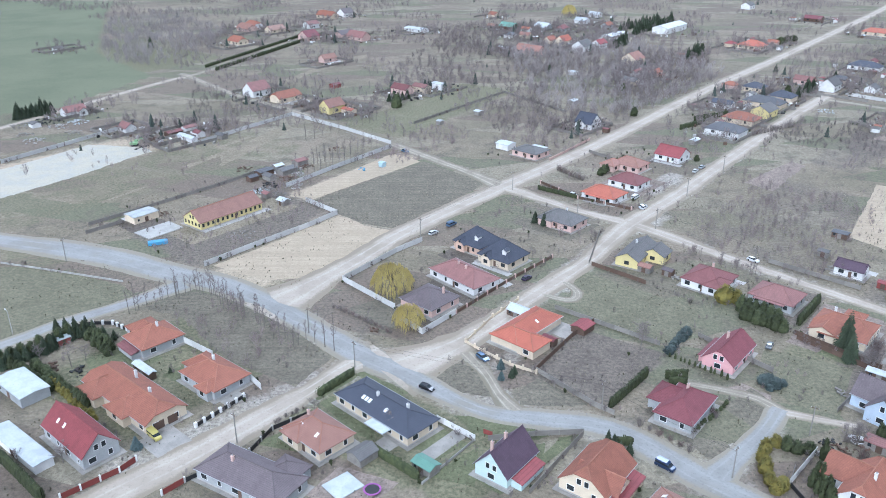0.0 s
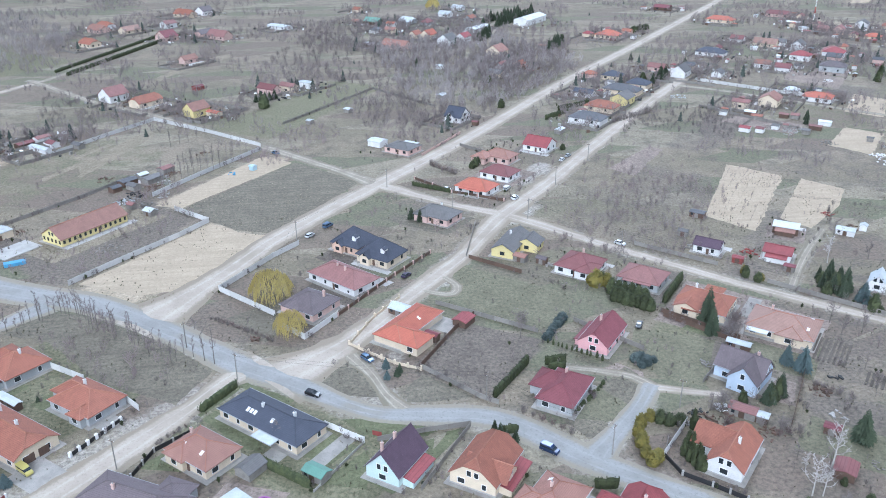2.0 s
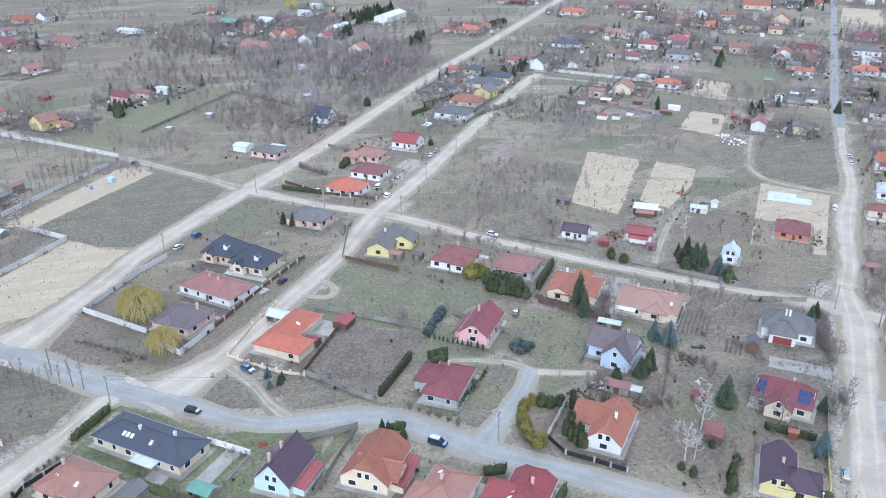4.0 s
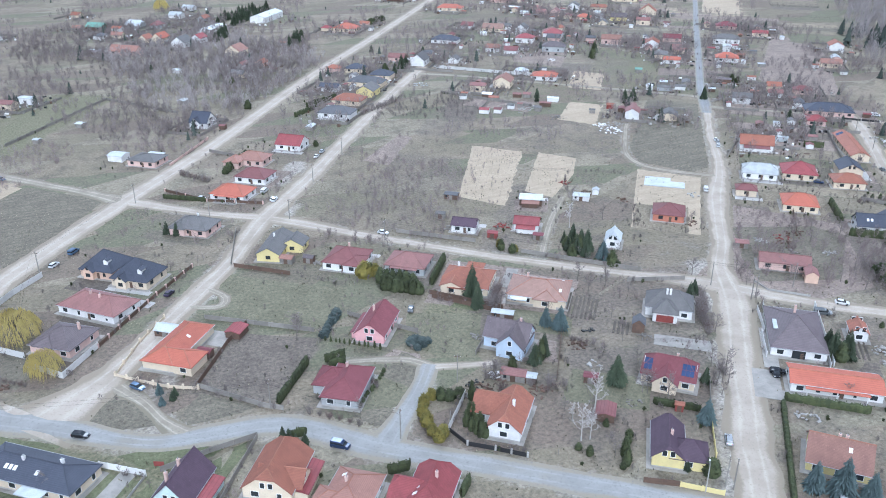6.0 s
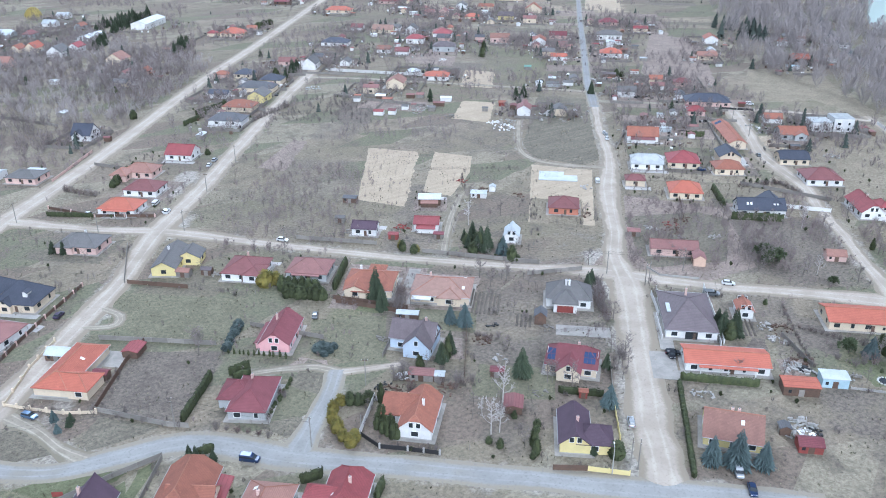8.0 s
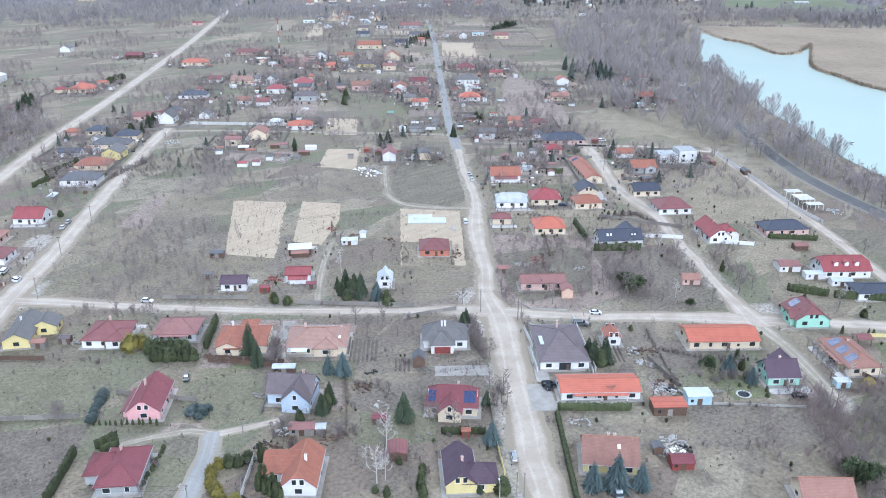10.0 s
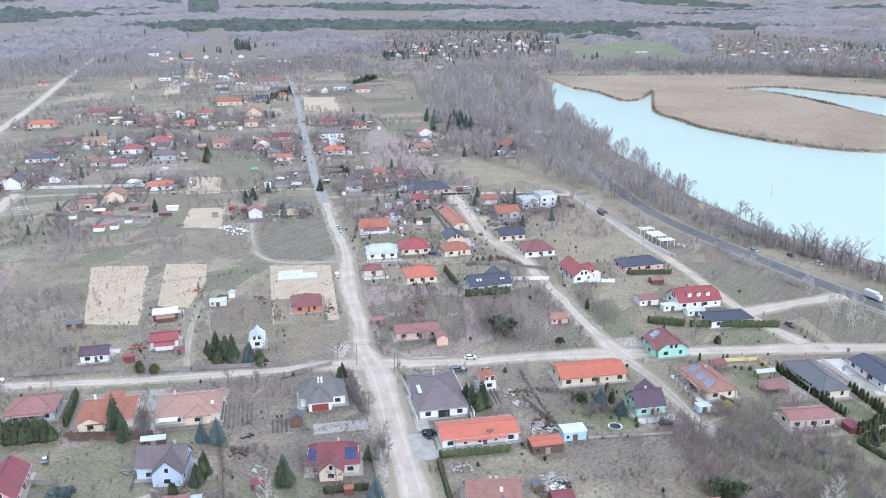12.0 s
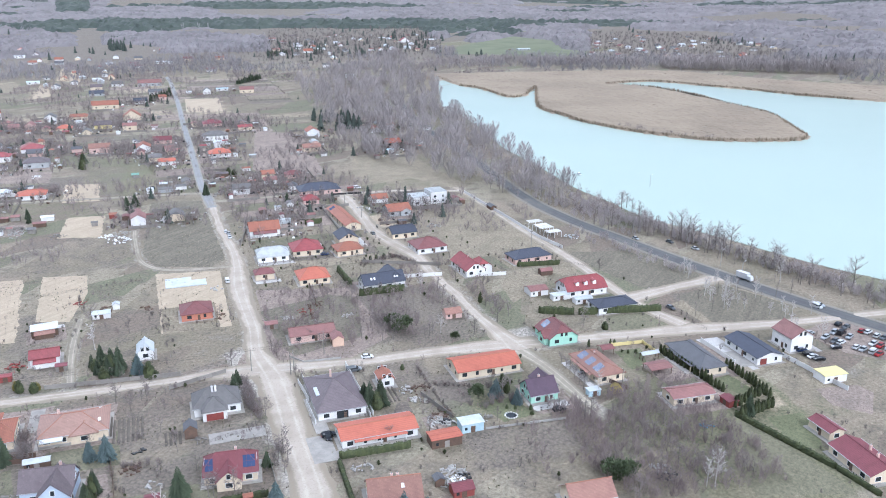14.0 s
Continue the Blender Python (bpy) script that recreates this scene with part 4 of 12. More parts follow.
    for dx, dy, ll, ww, ax, whip in wings:
        # a wing has its width across its own ridge; ll runs along local x, ww along local y
        run, across = (ww, ll) if ax == "y" else (ll, ww)
        turn = pose(dx, dy, 0, 0, 0, 90 if ax == "y" else 0)
        wrise = min(slope * across / 2, rise * 0.96)
        wslope = wrise / (across / 2)
        o = part("wall", wall_mesh(run, across, eave, wrise, whip, over), wall, h)
        o.matrix_basis = turn
        o = part("roof", roof_mesh(run, across, eave, wrise, whip), roof, h)
        o.matrix_basis = turn
        k = part("ridge", ridge_mesh(run, across, eave, wrise, whip), "ridge_cap" if roof in ("terracotta", "orange_tile", "salmon_tile", "weathered_tile") else roof, o)
        others = [(0, 0, length - 1, width - 1)]
        inv = turn.inverted()
        holes = [((inv @ Vector((cx, cy, 0))).x, (inv @ Vector((cx, cy, 0))).y, *((lx, ly) if ax == "x" else (ly, lx))) for cx, cy, lx, ly in others]
        for t, span, half in ((0, run - 2 * over, across / 2 - over), (90, across - 2 * over, run / 2 - over), (180, run - 2 * over, across / 2 - over), (270, across - 2 * over, run / 2 - over)):
            if (turn @ pose(0, 0, 0, 0, 0, t) @ Vector((0, -half, 0))).y > dy + 0.5:
                continue
            count = max(1, int(span / 4.4))
            for i in range(count):
                m = pose(0, 0, 0, 0, 0, t) @ pose((i + 0.5) * span / count - span / 2, -half, 0.95)
                p = m.translation
                if any(abs(p.x - cx) < lx / 2 + 0.3 and abs(p.y - cy) < ly / 2 + 0.3 for cx, cy, lx, ly in holes):
                    continue
                window(h, "wide" if i % 2 == 0 else "tall", turn @ m, plain)
        if upper and whip < 0.75:
            for s in (90, 270):
                m = pose(0, 0, 0, 0, 0, s) @ pose(0, -(run / 2 - over), eave + 0.5)
                p = m.translation
                if not any(abs(p.x - cx) < lx / 2 + 0.3 and abs(p.y - cy) < ly / 2 + 0.3 for cx, cy, lx, ly in holes):
                    window(h, "tall", turn @ m, plain)
    for cx, cy in chimneys:
        base = eave + max(0.2, (width / 2 - abs(cy)) * slope)
        chimney(h, cx, cy, base - 0.5, eave + rise + 0.55, "render_white" if roof in ("terracotta", "orange_tile", "brown_tile", "slate_tile", "grey_tile") else "render_rose")
    for sx, sy in skylights:
        sy = sy if abs(sy) > 1.1 else math.copysign(width * 0.24, sy)
        bm = box(bmesh.new(), -0.4, 0.4, -0.6, 0.6, 0, 0.08)
        o = part("skylight", bm, "white_paint", r)
        o.matrix_basis = on_slope(sx, sy, width, eave, rise, 0.02)
    for sx, sy, *more in solar:
        sy = math.copysign(width * 0.25, sy)
        rack = on_slope(sx, sy, width, eave, rise, 0.06)
        for i in (-1, 0, 1) if not more else (-0.5, 0.5):
            for j in (-1, 0):
                bm = box(bmesh.new(), i * 1.06 - 0.5, i * 1.06 + 0.5, j * 1.7 + 0.05, j * 1.7 + 1.65, 0, 0.05)
                o = part("solar_panel", bm, "solar_cell", r)
                o.matrix_basis = rack
    for dx, dy in dormers:
        turn = pose(dx, math.copysign(width * 0.27, dy if dy else -1), 0, 0, 0, 0 if dy <= 0 else 180)
        z0 = eave + width * 0.2 * slope - 0.4
        bm = box(bmesh.new(), -0.75, 0.75, -0.8, 1.6, z0, z0 + 1.5)
        solid(bm, [(-0.75, -0.8, z0 + 1.5), (0.75, -0.8, z0 + 1.5), (0, -0.8, z0 + 2.1)], [(0, 1, 2)])
        o = part("dormer", bm, "render_white", r)
        o.matrix_basis = turn
        bm = roof_mesh(2.9, 2.1, z0 + 1.5, 0.65, 0, 0.1)
        bmesh.ops.rotate(bm, verts=bm.verts, matrix=Matrix.Rotation(radians(90), 3, "Z"))
        bmesh.ops.translate(bm, verts=bm.verts, vec=(0, 0.4, 0))
        part("dormer_roof", bm, roof, o)
    if lean:
        s, deep, mat = lean
        y0 = -s * b
        bm = solid(bmesh.new(), [(-a * 0.8, y0, eave - 0.25), (a * 0.8, y0, eave - 0.25), (a * 0.8, y0 - s * deep, eave - 0.95), (-a * 0.8, y0 - s * deep, eave - 0.95),
                                 (-a * 0.8, y0, eave - 0.4), (a * 0.8, y0, eave - 0.4), (a * 0.8, y0 - s * deep, eave - 1.1), (-a * 0.8, y0 - s * deep, eave - 1.1)],
                   [(0, 1, 2, 3), (7, 6, 5, 4), (0, 4, 5, 1), (1, 5, 6, 2), (2, 6, 7, 3), (3, 7, 4, 0)])
        bmesh.ops.recalc_face_normals(bm, faces=bm.faces)
        part("lean_to_roof", bm, mat, h)
        ya, yb = sorted((y0, y0 - s * (deep - 0.4)))
        part("lean_to_wall", box(bmesh.new(), -a * 0.75, a * 0.75, ya, yb, -0.05, eave - 1.06), wall, h)
    if terrace:
        part("terrace", box(bmesh.new(), -a * 0.7, a * 0.7, -b - 3.2, -b, -0.05, 0.14), "paving", h)
        for px in (-a * 0.65, 0, a * 0.65):
            part("post", box(bmesh.new(), px - 0.12, px + 0.12, -b - 1.5, -b - 1.26, 0.14, eave - 0.3), wall, h)
        bm = box(bmesh.new(), -a * 0.7, a * 0.7, -b - 1.7, -b + 0.3, eave - 0.32, eave - 0.2)
        part("porch_roof", bm, roof, h)
    if flatroof:
        fx, fy, lx, ly, fz = flatroof
        part("canopy", box(bmesh.new(), fx - lx / 2, fx + lx / 2, fy - ly / 2, fy + ly / 2, fz, fz + 0.25), "metal_light", h)
    return h


house(-83.2, 204.4, 316, 11.8, 13.5, roof="terracotta", wall="render_grey", hip=1, wings=[(-5.5, 0.8, 11, 8.4, "x", 1)], chimneys=[(1, 1)], lean=(1, 3.0, "crimson_dull_tile"))
house(-79.0, 175.3, 319, 31, 12, roof="terracotta", wall="render_cream", hip=0.5, wings=[(-9, -2, 9, 13, "y", 1), (4, -3.5, 9, 9, "y", 1)], chimneys=[(7, 1), (-3, 3)], gates=[(15.08, -2, 90, 2.6, 2.2, "wood_dark"), (15.08, 1.6, 90, 2.6, 2.2, "wood_dark")])
house(-60.7, 184.6, 320, 15.8, 11.9, roof="terracotta", wall="render_grey", hip=1, wings=[(-5, 1.2, 12, 8, "x", 1), (4, -3.2, 5.5, 8.5, "y", 1)], chimneys=[(-2, 1.5)])
house(-85.4, 158.0, 319, 20, 9.6, roof="red_tile", wall="render_grey", hip=0, slope=0.95, eave=3.3, skylights=[(-2, -1), (-5, -1)], upper=1)
house(-109.5, 180.0, 320, 14.7, 8, roof="metal_light", wall="render_grey", hip=0, slope=0.12, shed=1)
house(-98.4, 155.5, 321, 22, 5, roof="metal_light", wall="render_white", hip=0, slope=0.1, shed=1, eave=2.4)
house(-42.4, 144.0, 329, 24, 11, roof="mauve_tile", wall="render_grey", hip=1, wings=[(6, 5, 8, 8, "y", 1)], chimneys=[(-4, -1)])
house(-29.8, 159.3, 316, 14.6, 11, roof="salmon_tile", wall="render_cream", hip=1, wings=[(-3, -2, 7, 9, "y", 1)], chimneys=[(-4, 0.5)], skylights=[(3, -1), (-3, -1)])
house(-14.5, 169.2, 316, 27, 11, roof="slate_tile", wall="render_cream", hip=1, slope=0.5, chimneys=[(-2, -0.6), (7, 1)], skylights=[(-5.2, -1), (-4, -1), (-2.8, -1), (3, -1)], flatroof=(4.5, -6.6, 6.5, 3.2, 2.5))
house(13.8, 149.0, 52, 12.9, 9.4, roof="purple_tile", wall="render_aqua", hip=0, slope=1.1, chimneys=[(1, 1), (-3.5, 1.5)], lean=(1, 3.2, "red_tile"), upper=1)
house(33.5, 144.4, 53, 15, 12, roof="terracotta", wall="render_cream", hip=0.35, slope=0.8, wings=[(-2, -2, 7, 11, "y", 0)], upper=1, lean=(1, 3.4, "red_tile"))
house(45.4, 130.2, 48, 14.5, 11, roof="salmon_tile", wall="render_white", hip=1, slope=0.6, wings=[(-3, 3, 7, 9, "y", 1)], chimneys=[(0, 1)], skylights=[(3, 1)])
house(61.5, 123.8, 48, 13, 10, roof="red_tile", wall="render_cream", hip=0.5, slope=0.75, wings=[(-2, 4, 8, 9, "y", 0.5)], chimneys=[(0, -1)], skylights=[(-3, 1), (-5, 1)])
house(24.1, 209.9, 228, 22.6, 10.2, roof="orange_tile", wall="render_cream", hip=1, slope=0.52, wings=[(6.8, 2.9, 9.1, 15.6, "y", 1)], skylights=[(-1.5, 1)])
house(59.6, 169.7, 232, 16, 10.4, roof="wine_tile", wall="render_grey", hip=1, slope=0.62, wings=[(-1.5, -4.3, 9.5, 9.4, "y", 1)], chimneys=[(-3, -1)])
house(78.4, 195.0, 50, 16, 9.4, roof="wine_tile", wall="render_pink", hip=0.15, slope=0.8, upper=1, chimneys=[(2, 1.5)], lean=(-1, 2.2, "wine_tile"))
house(109.2, 170.9, 311, 13.5, 9, roof="mauve_tile", wall="render_blue", hip=0, slope=0.95, eave=3.6, upper=1, wings=[(2.4, -2.5, 8.5, 11, "y", 0)], chimneys=[(3, 1)])
house(90.4, 139.2, 46, 15.5, 9, roof="terracotta", wall="render_white", hip=0.3, slope=0.85, upper=1, wings=[(2, 4.5, 9, 10, "y", 0.2)], chimneys=[(-1, -1)])
house(117.5, 113.2, 230, 14, 8, roof="purple_tile", wall="render_yellow", hip=0.2, slope=0.8, upper=1, wings=[(2.6, 4.6, 8, 9, "y", 0.9)], chimneys=[(1, 0.6)])
house(138.2, 136.3, 312, 14.5, 10, roof="wine_tile", wall="render_cream", hip=0.7, slope=0.85, upper=1, wings=[(-0.5, -3.5, 7, 9, "y", 0)], solar=[(4.75, -1), (-5.5, -1, 2)], chimneys=[(1.5, 0.6)])
house(163.3, 165.5, 318, 14.5, 11, roof="grey_tile", wall="render_white", hip=0.9, slope=0.75, eave=3.2, wings=[(-1, -4.5, 8, 8, "y", 1)], chimneys=[(0, -1.2), (-1, -1.2)], gates=[(-1, -8.09, 0, 5, 2.3, "wood_red")])
house(184.8, 136.5, 318, 15.5, 25, roof="mauve_tile", wall="render_white", hip=1, slope=0.36, flatroof=(-5, -1, 2.6, 5.5, 4.2), chimneys=[(0, 5)], gates=[(0, -12.07, 0, 3.5, 2.4, "window_glass")])
house(173.6, 113.4, 318, 23, 10.5, roof="orange_tile", wall="render_white", hip=0, slope=0.3, terrace=1)
house(149.1, 92.0, 310, 14, 12, roof="salmon_tile", wall="render_yellow", hip=0, slope=0.75, upper=1, eave=2.7, chimneys=[(1, 0.4), (-0.5, 0.4)], skylights=[(2, -2)])
house(67.7, 262.9, 56, 19, 9, roof="grey_tile", wall="render_yellow", hip=0, slope=0.55, wings=[(3, -6, 8, 9, "x", 0)], chimneys=[(2, 1)])
house(86.9, 241.8, 318, 14, 14, roof="crimson_dull_tile", wall="render_white", hip=1, slope=0.5, wings=[(4, -3, 7, 9, "y", 1)], chimneys=[(0, 2)])
house(104.5, 229.4, 318, 14.5, 12, roof="rose_tile", wall="render_grey", hip=1, slope=0.5, solar=[(1, 1)], terrace=1)
house(116.6, 208.5, 318, 16, 15, roof="terracotta", wall="render_cream", hip=0.6, slope=0.45, wings=[(-4, -4, 8, 9, "y", 0), (0, 9, 6, 5, "x", 1)], chimneys=[(-4, 2)], terrace=1)
house(132.9, 191.9, 318, 19.5, 15, roof="weathered_tile", wall="render_cream", hip=1, slope=0.42, wings=[(3, -4, 8, 9, "y", 1)], chimneys=[(-4, 2)], skylights=[(7.2, -1), (7.2, 1)], flatroof=(-5.5, -8.4, 6, 2.6, 2.6))
house(6.6, 245.0, 312, 22, 12.5, roof="rose_tile", wall="render_white", hip=1, slope=0.5, chimneys=[(2, -1), (-2, -0.5)])
house(-4.5, 227.8, 318, 14, 13.5, roof="mauve_tile", wall="render_rose", hip=1, slope=0.5, wings=[(-2, -3, 7, 8, "y", 1)], chimneys=[(4, 2)])
house(12.0, 273.0, 318, 13, 12.5, roof="slate_tile", wall="render_peach", hip=1, slope=0.85, dormers=[(3, -1)], wings=[(-2.2, -3.4, 4.6, 8.5, "y", 0)], upper=1)
house(20.7, 260.9, 318, 14, 12.5, roof="slate_tile", wall="render_cream", hip=1, slope=0.85, dormers=[(3.4, -1)], wings=[(-2.2, -3.4, 4.6, 8.5, "y", 0)], upper=1)
house(46.0, 294.9, 318, 16, 12, roof="grey_tile", wall="render_rose", hip=1, slope=0.5, wings=[(-4, -3, 7, 8, "y", 1)], chimneys=[(1, 1)])
house(67.2, 323.3, 318, 16, 12, roof="orange_tile", wall="render_white", hip=1, slope=0.5, terrace=1)
house(81.0, 339.6, 318, 15, 12, roof="crimson_dull_tile", wall="render_white", hip=1, slope=0.5, chimneys=[(0, 1)])
house(86.3, 363.3, 318, 15, 11, roof="salmon_tile", wall="render_rose", hip=1, slope=0.5, wings=[(-6, -6, 8, 10, "y", 1)])
house(109.5, 377.3, 318, 13.5, 12, roof="red_tile", wall="render_white", hip=0, slope=0.6)
house(78.5, 435.4, 318, 11, 11, roof="slate_tile", wall="render_white", hip=0, slope=0.9, upper=1, wings=[(-1, -2, 6, 9, "y", 0)])
house(42.4, 384.3, 318, 15, 12, roof="grey_tile", wall="render_rose", hip=1, slope=0.3, flatroof=(0, 7, 8, 3.2, 2.6))
house(31.0, 395.8, 318, 8, 7, roof="metal_light", wall="render_white", hip=0, slope=0.2, shed=1)
house(-87.7, 304.2, 50, 30, 12, roof="salmon_tile", wall="render_yellow", hip=0, slope=0.62, upper=1, manywin=1, skylights=[(4, 2.5), (3, 2.5)])
house(-119.5, 301.5, 50, 11, 7.5, roof="flat_grey", wall="render_cream", hip=0, slope=0.1, shed=1)
house(249.0, 669.7, 318, 20, 15, roof="orange_tile", wall="render_cream", hip=1, slope=0.5)
house(203.9, 755.9, 50, 40, 15, roof="metal_light", wall="render_white", hip=0, slope=0.3, shed=1, eave=5)
house(-172.0, 697.3, 318, 16, 11, roof="terracotta", wall="render_cream", hip=0.5, slope=0.7)
house(-176.7, 781.9, 318, 16, 11, roof="terracotta", wall="render_white", hip=0.5, slope=0.7)
house(214.3, 224.5, 318, 12.5, 12, roof="crimson_dull_tile", wall="brick_wall", hip=1, slope=0.5)
house(159.1, 240.6, 321, 10, 9, roof="red_tile", wall="render_white", hip=0, slope=0.35, lean=(1, 2.5, "red_tile"))
house(173.9, 261.1, 324, 9.5, 7, roof="metal_light", wall="wood_dark", hip=0, slope=0.3, shed=1, lean=(1, 2.5, "salmon_tile"))
house(136.9, 249.1, 318, 10, 7, roof="purple_tile", wall="render_white", hip=0, slope=0.6, upper=1)
house(178.8, 213.4, 48, 8.5, 6, roof="metal_light", wall="render_white", hip=0, slope=0.9, upper=1)
house(147.4, 160.4, 228, 4.5, 4, roof="slate_grey_tile", wall="wood_dark", hip=0, slope=0.8, shed=1)
house(219.3, 171.9, 318, 17, 8.5, roof="rose_tile", wall="render_rose", hip=0, slope=0.45)
house(219.4, 160.5, 228, 6, 4.5, roof="rose_tile", wall="render_peach", hip=0, slope=0.6, shed=1)
house(312.3, 274.2, 318, 16, 11, roof="terracotta", wall="render_white", hip=0, slope=0.65, lean=(1, 3, "crimson_dull_tile"))
house(331, 276.8, 318, 8.5, 3, roof="metal_light", wall="metal_light", hip=0, slope=0.1, eave=2.4, shed=1)
house(371.5, 289.5, 318, 10, 8, roof="red_tile", wall="render_rose", hip=1, slope=0.6)
house(281.9, 243.1, 318, 15, 11, roof="flat_grey", wall="render_white", hip=0.6, slope=0.6)
house(298.0, 235.7, 318, 15, 14, roof="red_tile", wall="render_cream", hip=1, slope=0.55)
house(268.1, 208.7, 318, 14, 13, roof="orange_tile", wall="render_cream", hip=0.8, slope=0.5, lean=(-1, 2.5, "red_tile"))
house(260.0, 229.2, 318, 9, 7, roof="crimson_dull_tile", wall="render_cream", hip=0.8, slope=0.5)
house(394.9, 301.3, 318, 26, 14, roof="slate_tile", wall="render_rose", hip=1, slope=0.5)
house(300.4, 444.2, 318, 17, 12, roof="orange_tile", wall="render_white", hip=1, slope=0.4)
house(350.0, 250.5, 232, 38, 9, roof="terracotta", wall="render_cream", hip=0.3, slope=0.5, solar=[(-14, -1)])
house(306.8, 217.3, 322, 13.5, 11, roof="terracotta", wall="render_cream", hip=1, slope=0.5)
house(318.3, 226.3, 50, 13, 10.5, roof="slate_tile", wall="render_cream", hip=0, slope=0.55, eave=4.2, upper=1)
house(377.5, 233.3, 322, 14, 12, roof="terracotta", wall="render_grey", hip=0, slope=0.5, wings=[(3, -3, 7, 9, "y", 0)])
house(402.1, 233.7, 322, 11, 12, roof="flat_grey", wall="render_white", flat=1, eave=5)
house(411.3, 227.3, 322, 11, 12, roof="flat_grey", wall="render_white", flat=1, eave=7)
house(342.5, 208.6, 322, 14, 10, roof="slate_tile", wall="render_cream", hip=0.3, slope=0.6)
house(330.1, 186.1, 322, 16, 14, roof="crimson_dull_tile", wall="render_white", hip=1, slope=0.5)
house(312.4, 154.8, 232, 18, 10, roof="red_tile", wall="render_white", hip=0.2, slope=0.75, upper=1, wings=[(3, 5, 8, 9, "x", 0.5)], chimneys=[(0, 0)])
house(339.2, 136.6, 322, 20, 11, roof="slate_tile", wall="render_rose", hip=1, slope=0.5)
house(276.3, 177.9, 322, 19, 9.5, roof="slate_tile", wall="render_white", hip=0, slope=0.75, upper=1, skylights=[(-4, -1), (-5.4, -1), (5, -1), (6.2, -1)], wings=[(6, 4, 9, 13, "y", 0.3)])
house(312.0, 100.7, 318, 19, 12, roof="red_tile", wall="render_white", hip=0.4, slope=0.7, upper=1, dormers=[(-4, -1), (0, -1), (4, -1)])
house(300.6, 116.4, 318, 8.5, 7, roof="rose_tile", wall="render_white", hip=0, slope=0.3, eave=2.5, shed=1)
house(299.6, 105.4, 318, 8, 4, roof="metal_light", wall="render_white", hip=0, slope=0.08, eave=2.3, shed=1)
house(300.1, 83.3, 318, 18, 10, roof="slate_tile", wall="render_white", hip=1, slope=0.35)
house(262.1, 92.4, 228, 13, 12, roof="crimson_dull_tile", wall="render_mint", hip=0.5, slope=0.7, upper=1, wings=[(2, -3, 6, 9, "y", 0)], solar=[(-3, -1)])
house(243.9, 70.8, 230, 19, 11, roof="salmon_tile", wall="render_cream", hip=0.8, slope=0.5, solar=[(5.5, -1), (0.5, -1), (-4.5, -1)], chimneys=[(-2, 0)], terrace=1)
house(266.8, 43.1, 226, 22, 11, roof="slate_grey_tile", wall="render_cream", hip=1, slope=0.5, terrace=1)
house(283.8, 26.8, 226, 19, 11, roof="slate_tile", wall="render_white", hip=0.1, slope=0.32, garage=1)
house(297.2, 15.6, 226, 11, 10, roof="rose_tile", wall="render_white", hip=0, slope=0.6, eave=5.4, upper=1)
house(238.8, 39.1, 314, 15, 8, roof="rose_tile", wall="render_cream", hip=0.4, slope=0.4)
house(237.5, -0.9, 226, 9.3, 6, roof="crimson_tile", wall="render_cream", hip=0, slope=0.4)
house(223.8, -11.7, 222, 17, 11, roof="crimson_tile", wall="render_cream", hip=0, slope=0.4, chimneys=[(3, 1), (-1, 2)])
house(227.0, 105.0, 318, 23, 12, roof="orange_tile", wall="render_cream", hip=0, slope=0.33)
house(217.8, 81.0, 318, 10, 9.5, roof="purple_tile", wall="render_mint", hip=0, slope=0.8, upper=1, wings=[(3.5, 4, 7, 9, "y", 0)], chimneys=[(0, 0.5)])
house(190.0, 91.1, 318, 7.2, 5, roof="metal_light", wall="metal_blue", hip=0, slope=0.12, shed=1)
house(201.6, 128.5, 228, 7, 5.5, roof="terracotta", wall="render_white", hip=0, slope=0.8, upper=1)
house(179.5, 94.1, 318, 9.5, 5.5, roof="orange_tile", wall="wood_dark", hip=0, slope=0.12, shed=1)
house(275.3, 1.1, 314, 9, 6, roof="metal_yellow", wall="render_white", hip=0, slope=0.08, shed=1)
house(172.7, 49.0, 314, 12.6, 8.5, roof="salmon_tile", wall="render_cream", hip=0, slope=0.75)

# the farther village
house(300, 585, 318, 21.7, 12.6, roof="slate_tile", wall="render_white", hip=1, slope=0.5, eave=2.9, rich=0)
house(247, 521, 48, 14.0, 10.6, roof="grey_tile", wall="render_white", hip=0, slope=0.8, eave=4.0, upper=1, rich=0)
house(238, 539, 318, 13.0, 7.4, roof="rose_tile", wall="render_rose", hip=0, slope=0.7, eave=2.9, upper=1, rich=0)
house(199, 520, 318, 14.0, 11.2, roof="slate_tile", wall="render_cream", hip=1, slope=0.5, eave=2.9, rich=0)
house(207, 495, 318, 15.0, 12.1, roof="slate_tile", wall="render_cream", hip=1, slope=0.5, eave=2.9, rich=0)
house(191, 481, 318, 23.0, 12.6, roof="slate_grey_tile", wall="render_cream", hip=1, slope=0.5, eave=2.9, rich=0)
house(182, 457, 48, 14.1, 11.3, roof="grey_tile", wall="render_yellow", hip=0, slope=0.55, eave=4.0, upper=1, rich=0)
house(165, 444, 318, 18.5, 12.6, roof="terracotta", wall="render_cream", hip=1, slope=0.5, eave=2.9, rich=0)
house(149, 421, 318, 19.6, 12.6, roof="slate_grey_tile", wall="render_white", hip=1, slope=0.5, eave=2.9, rich=0)
house(165, 477, 318, 12.8, 7.2, roof="slate_tile", wall="render_white", hip=0, slope=0.55, eave=2.9, upper=1, rich=0)
house(379, 730, 318, 25.5, 12.6, roof="orange_tile", wall="render_cream", hip=1, slope=0.5, eave=2.9, rich=0)
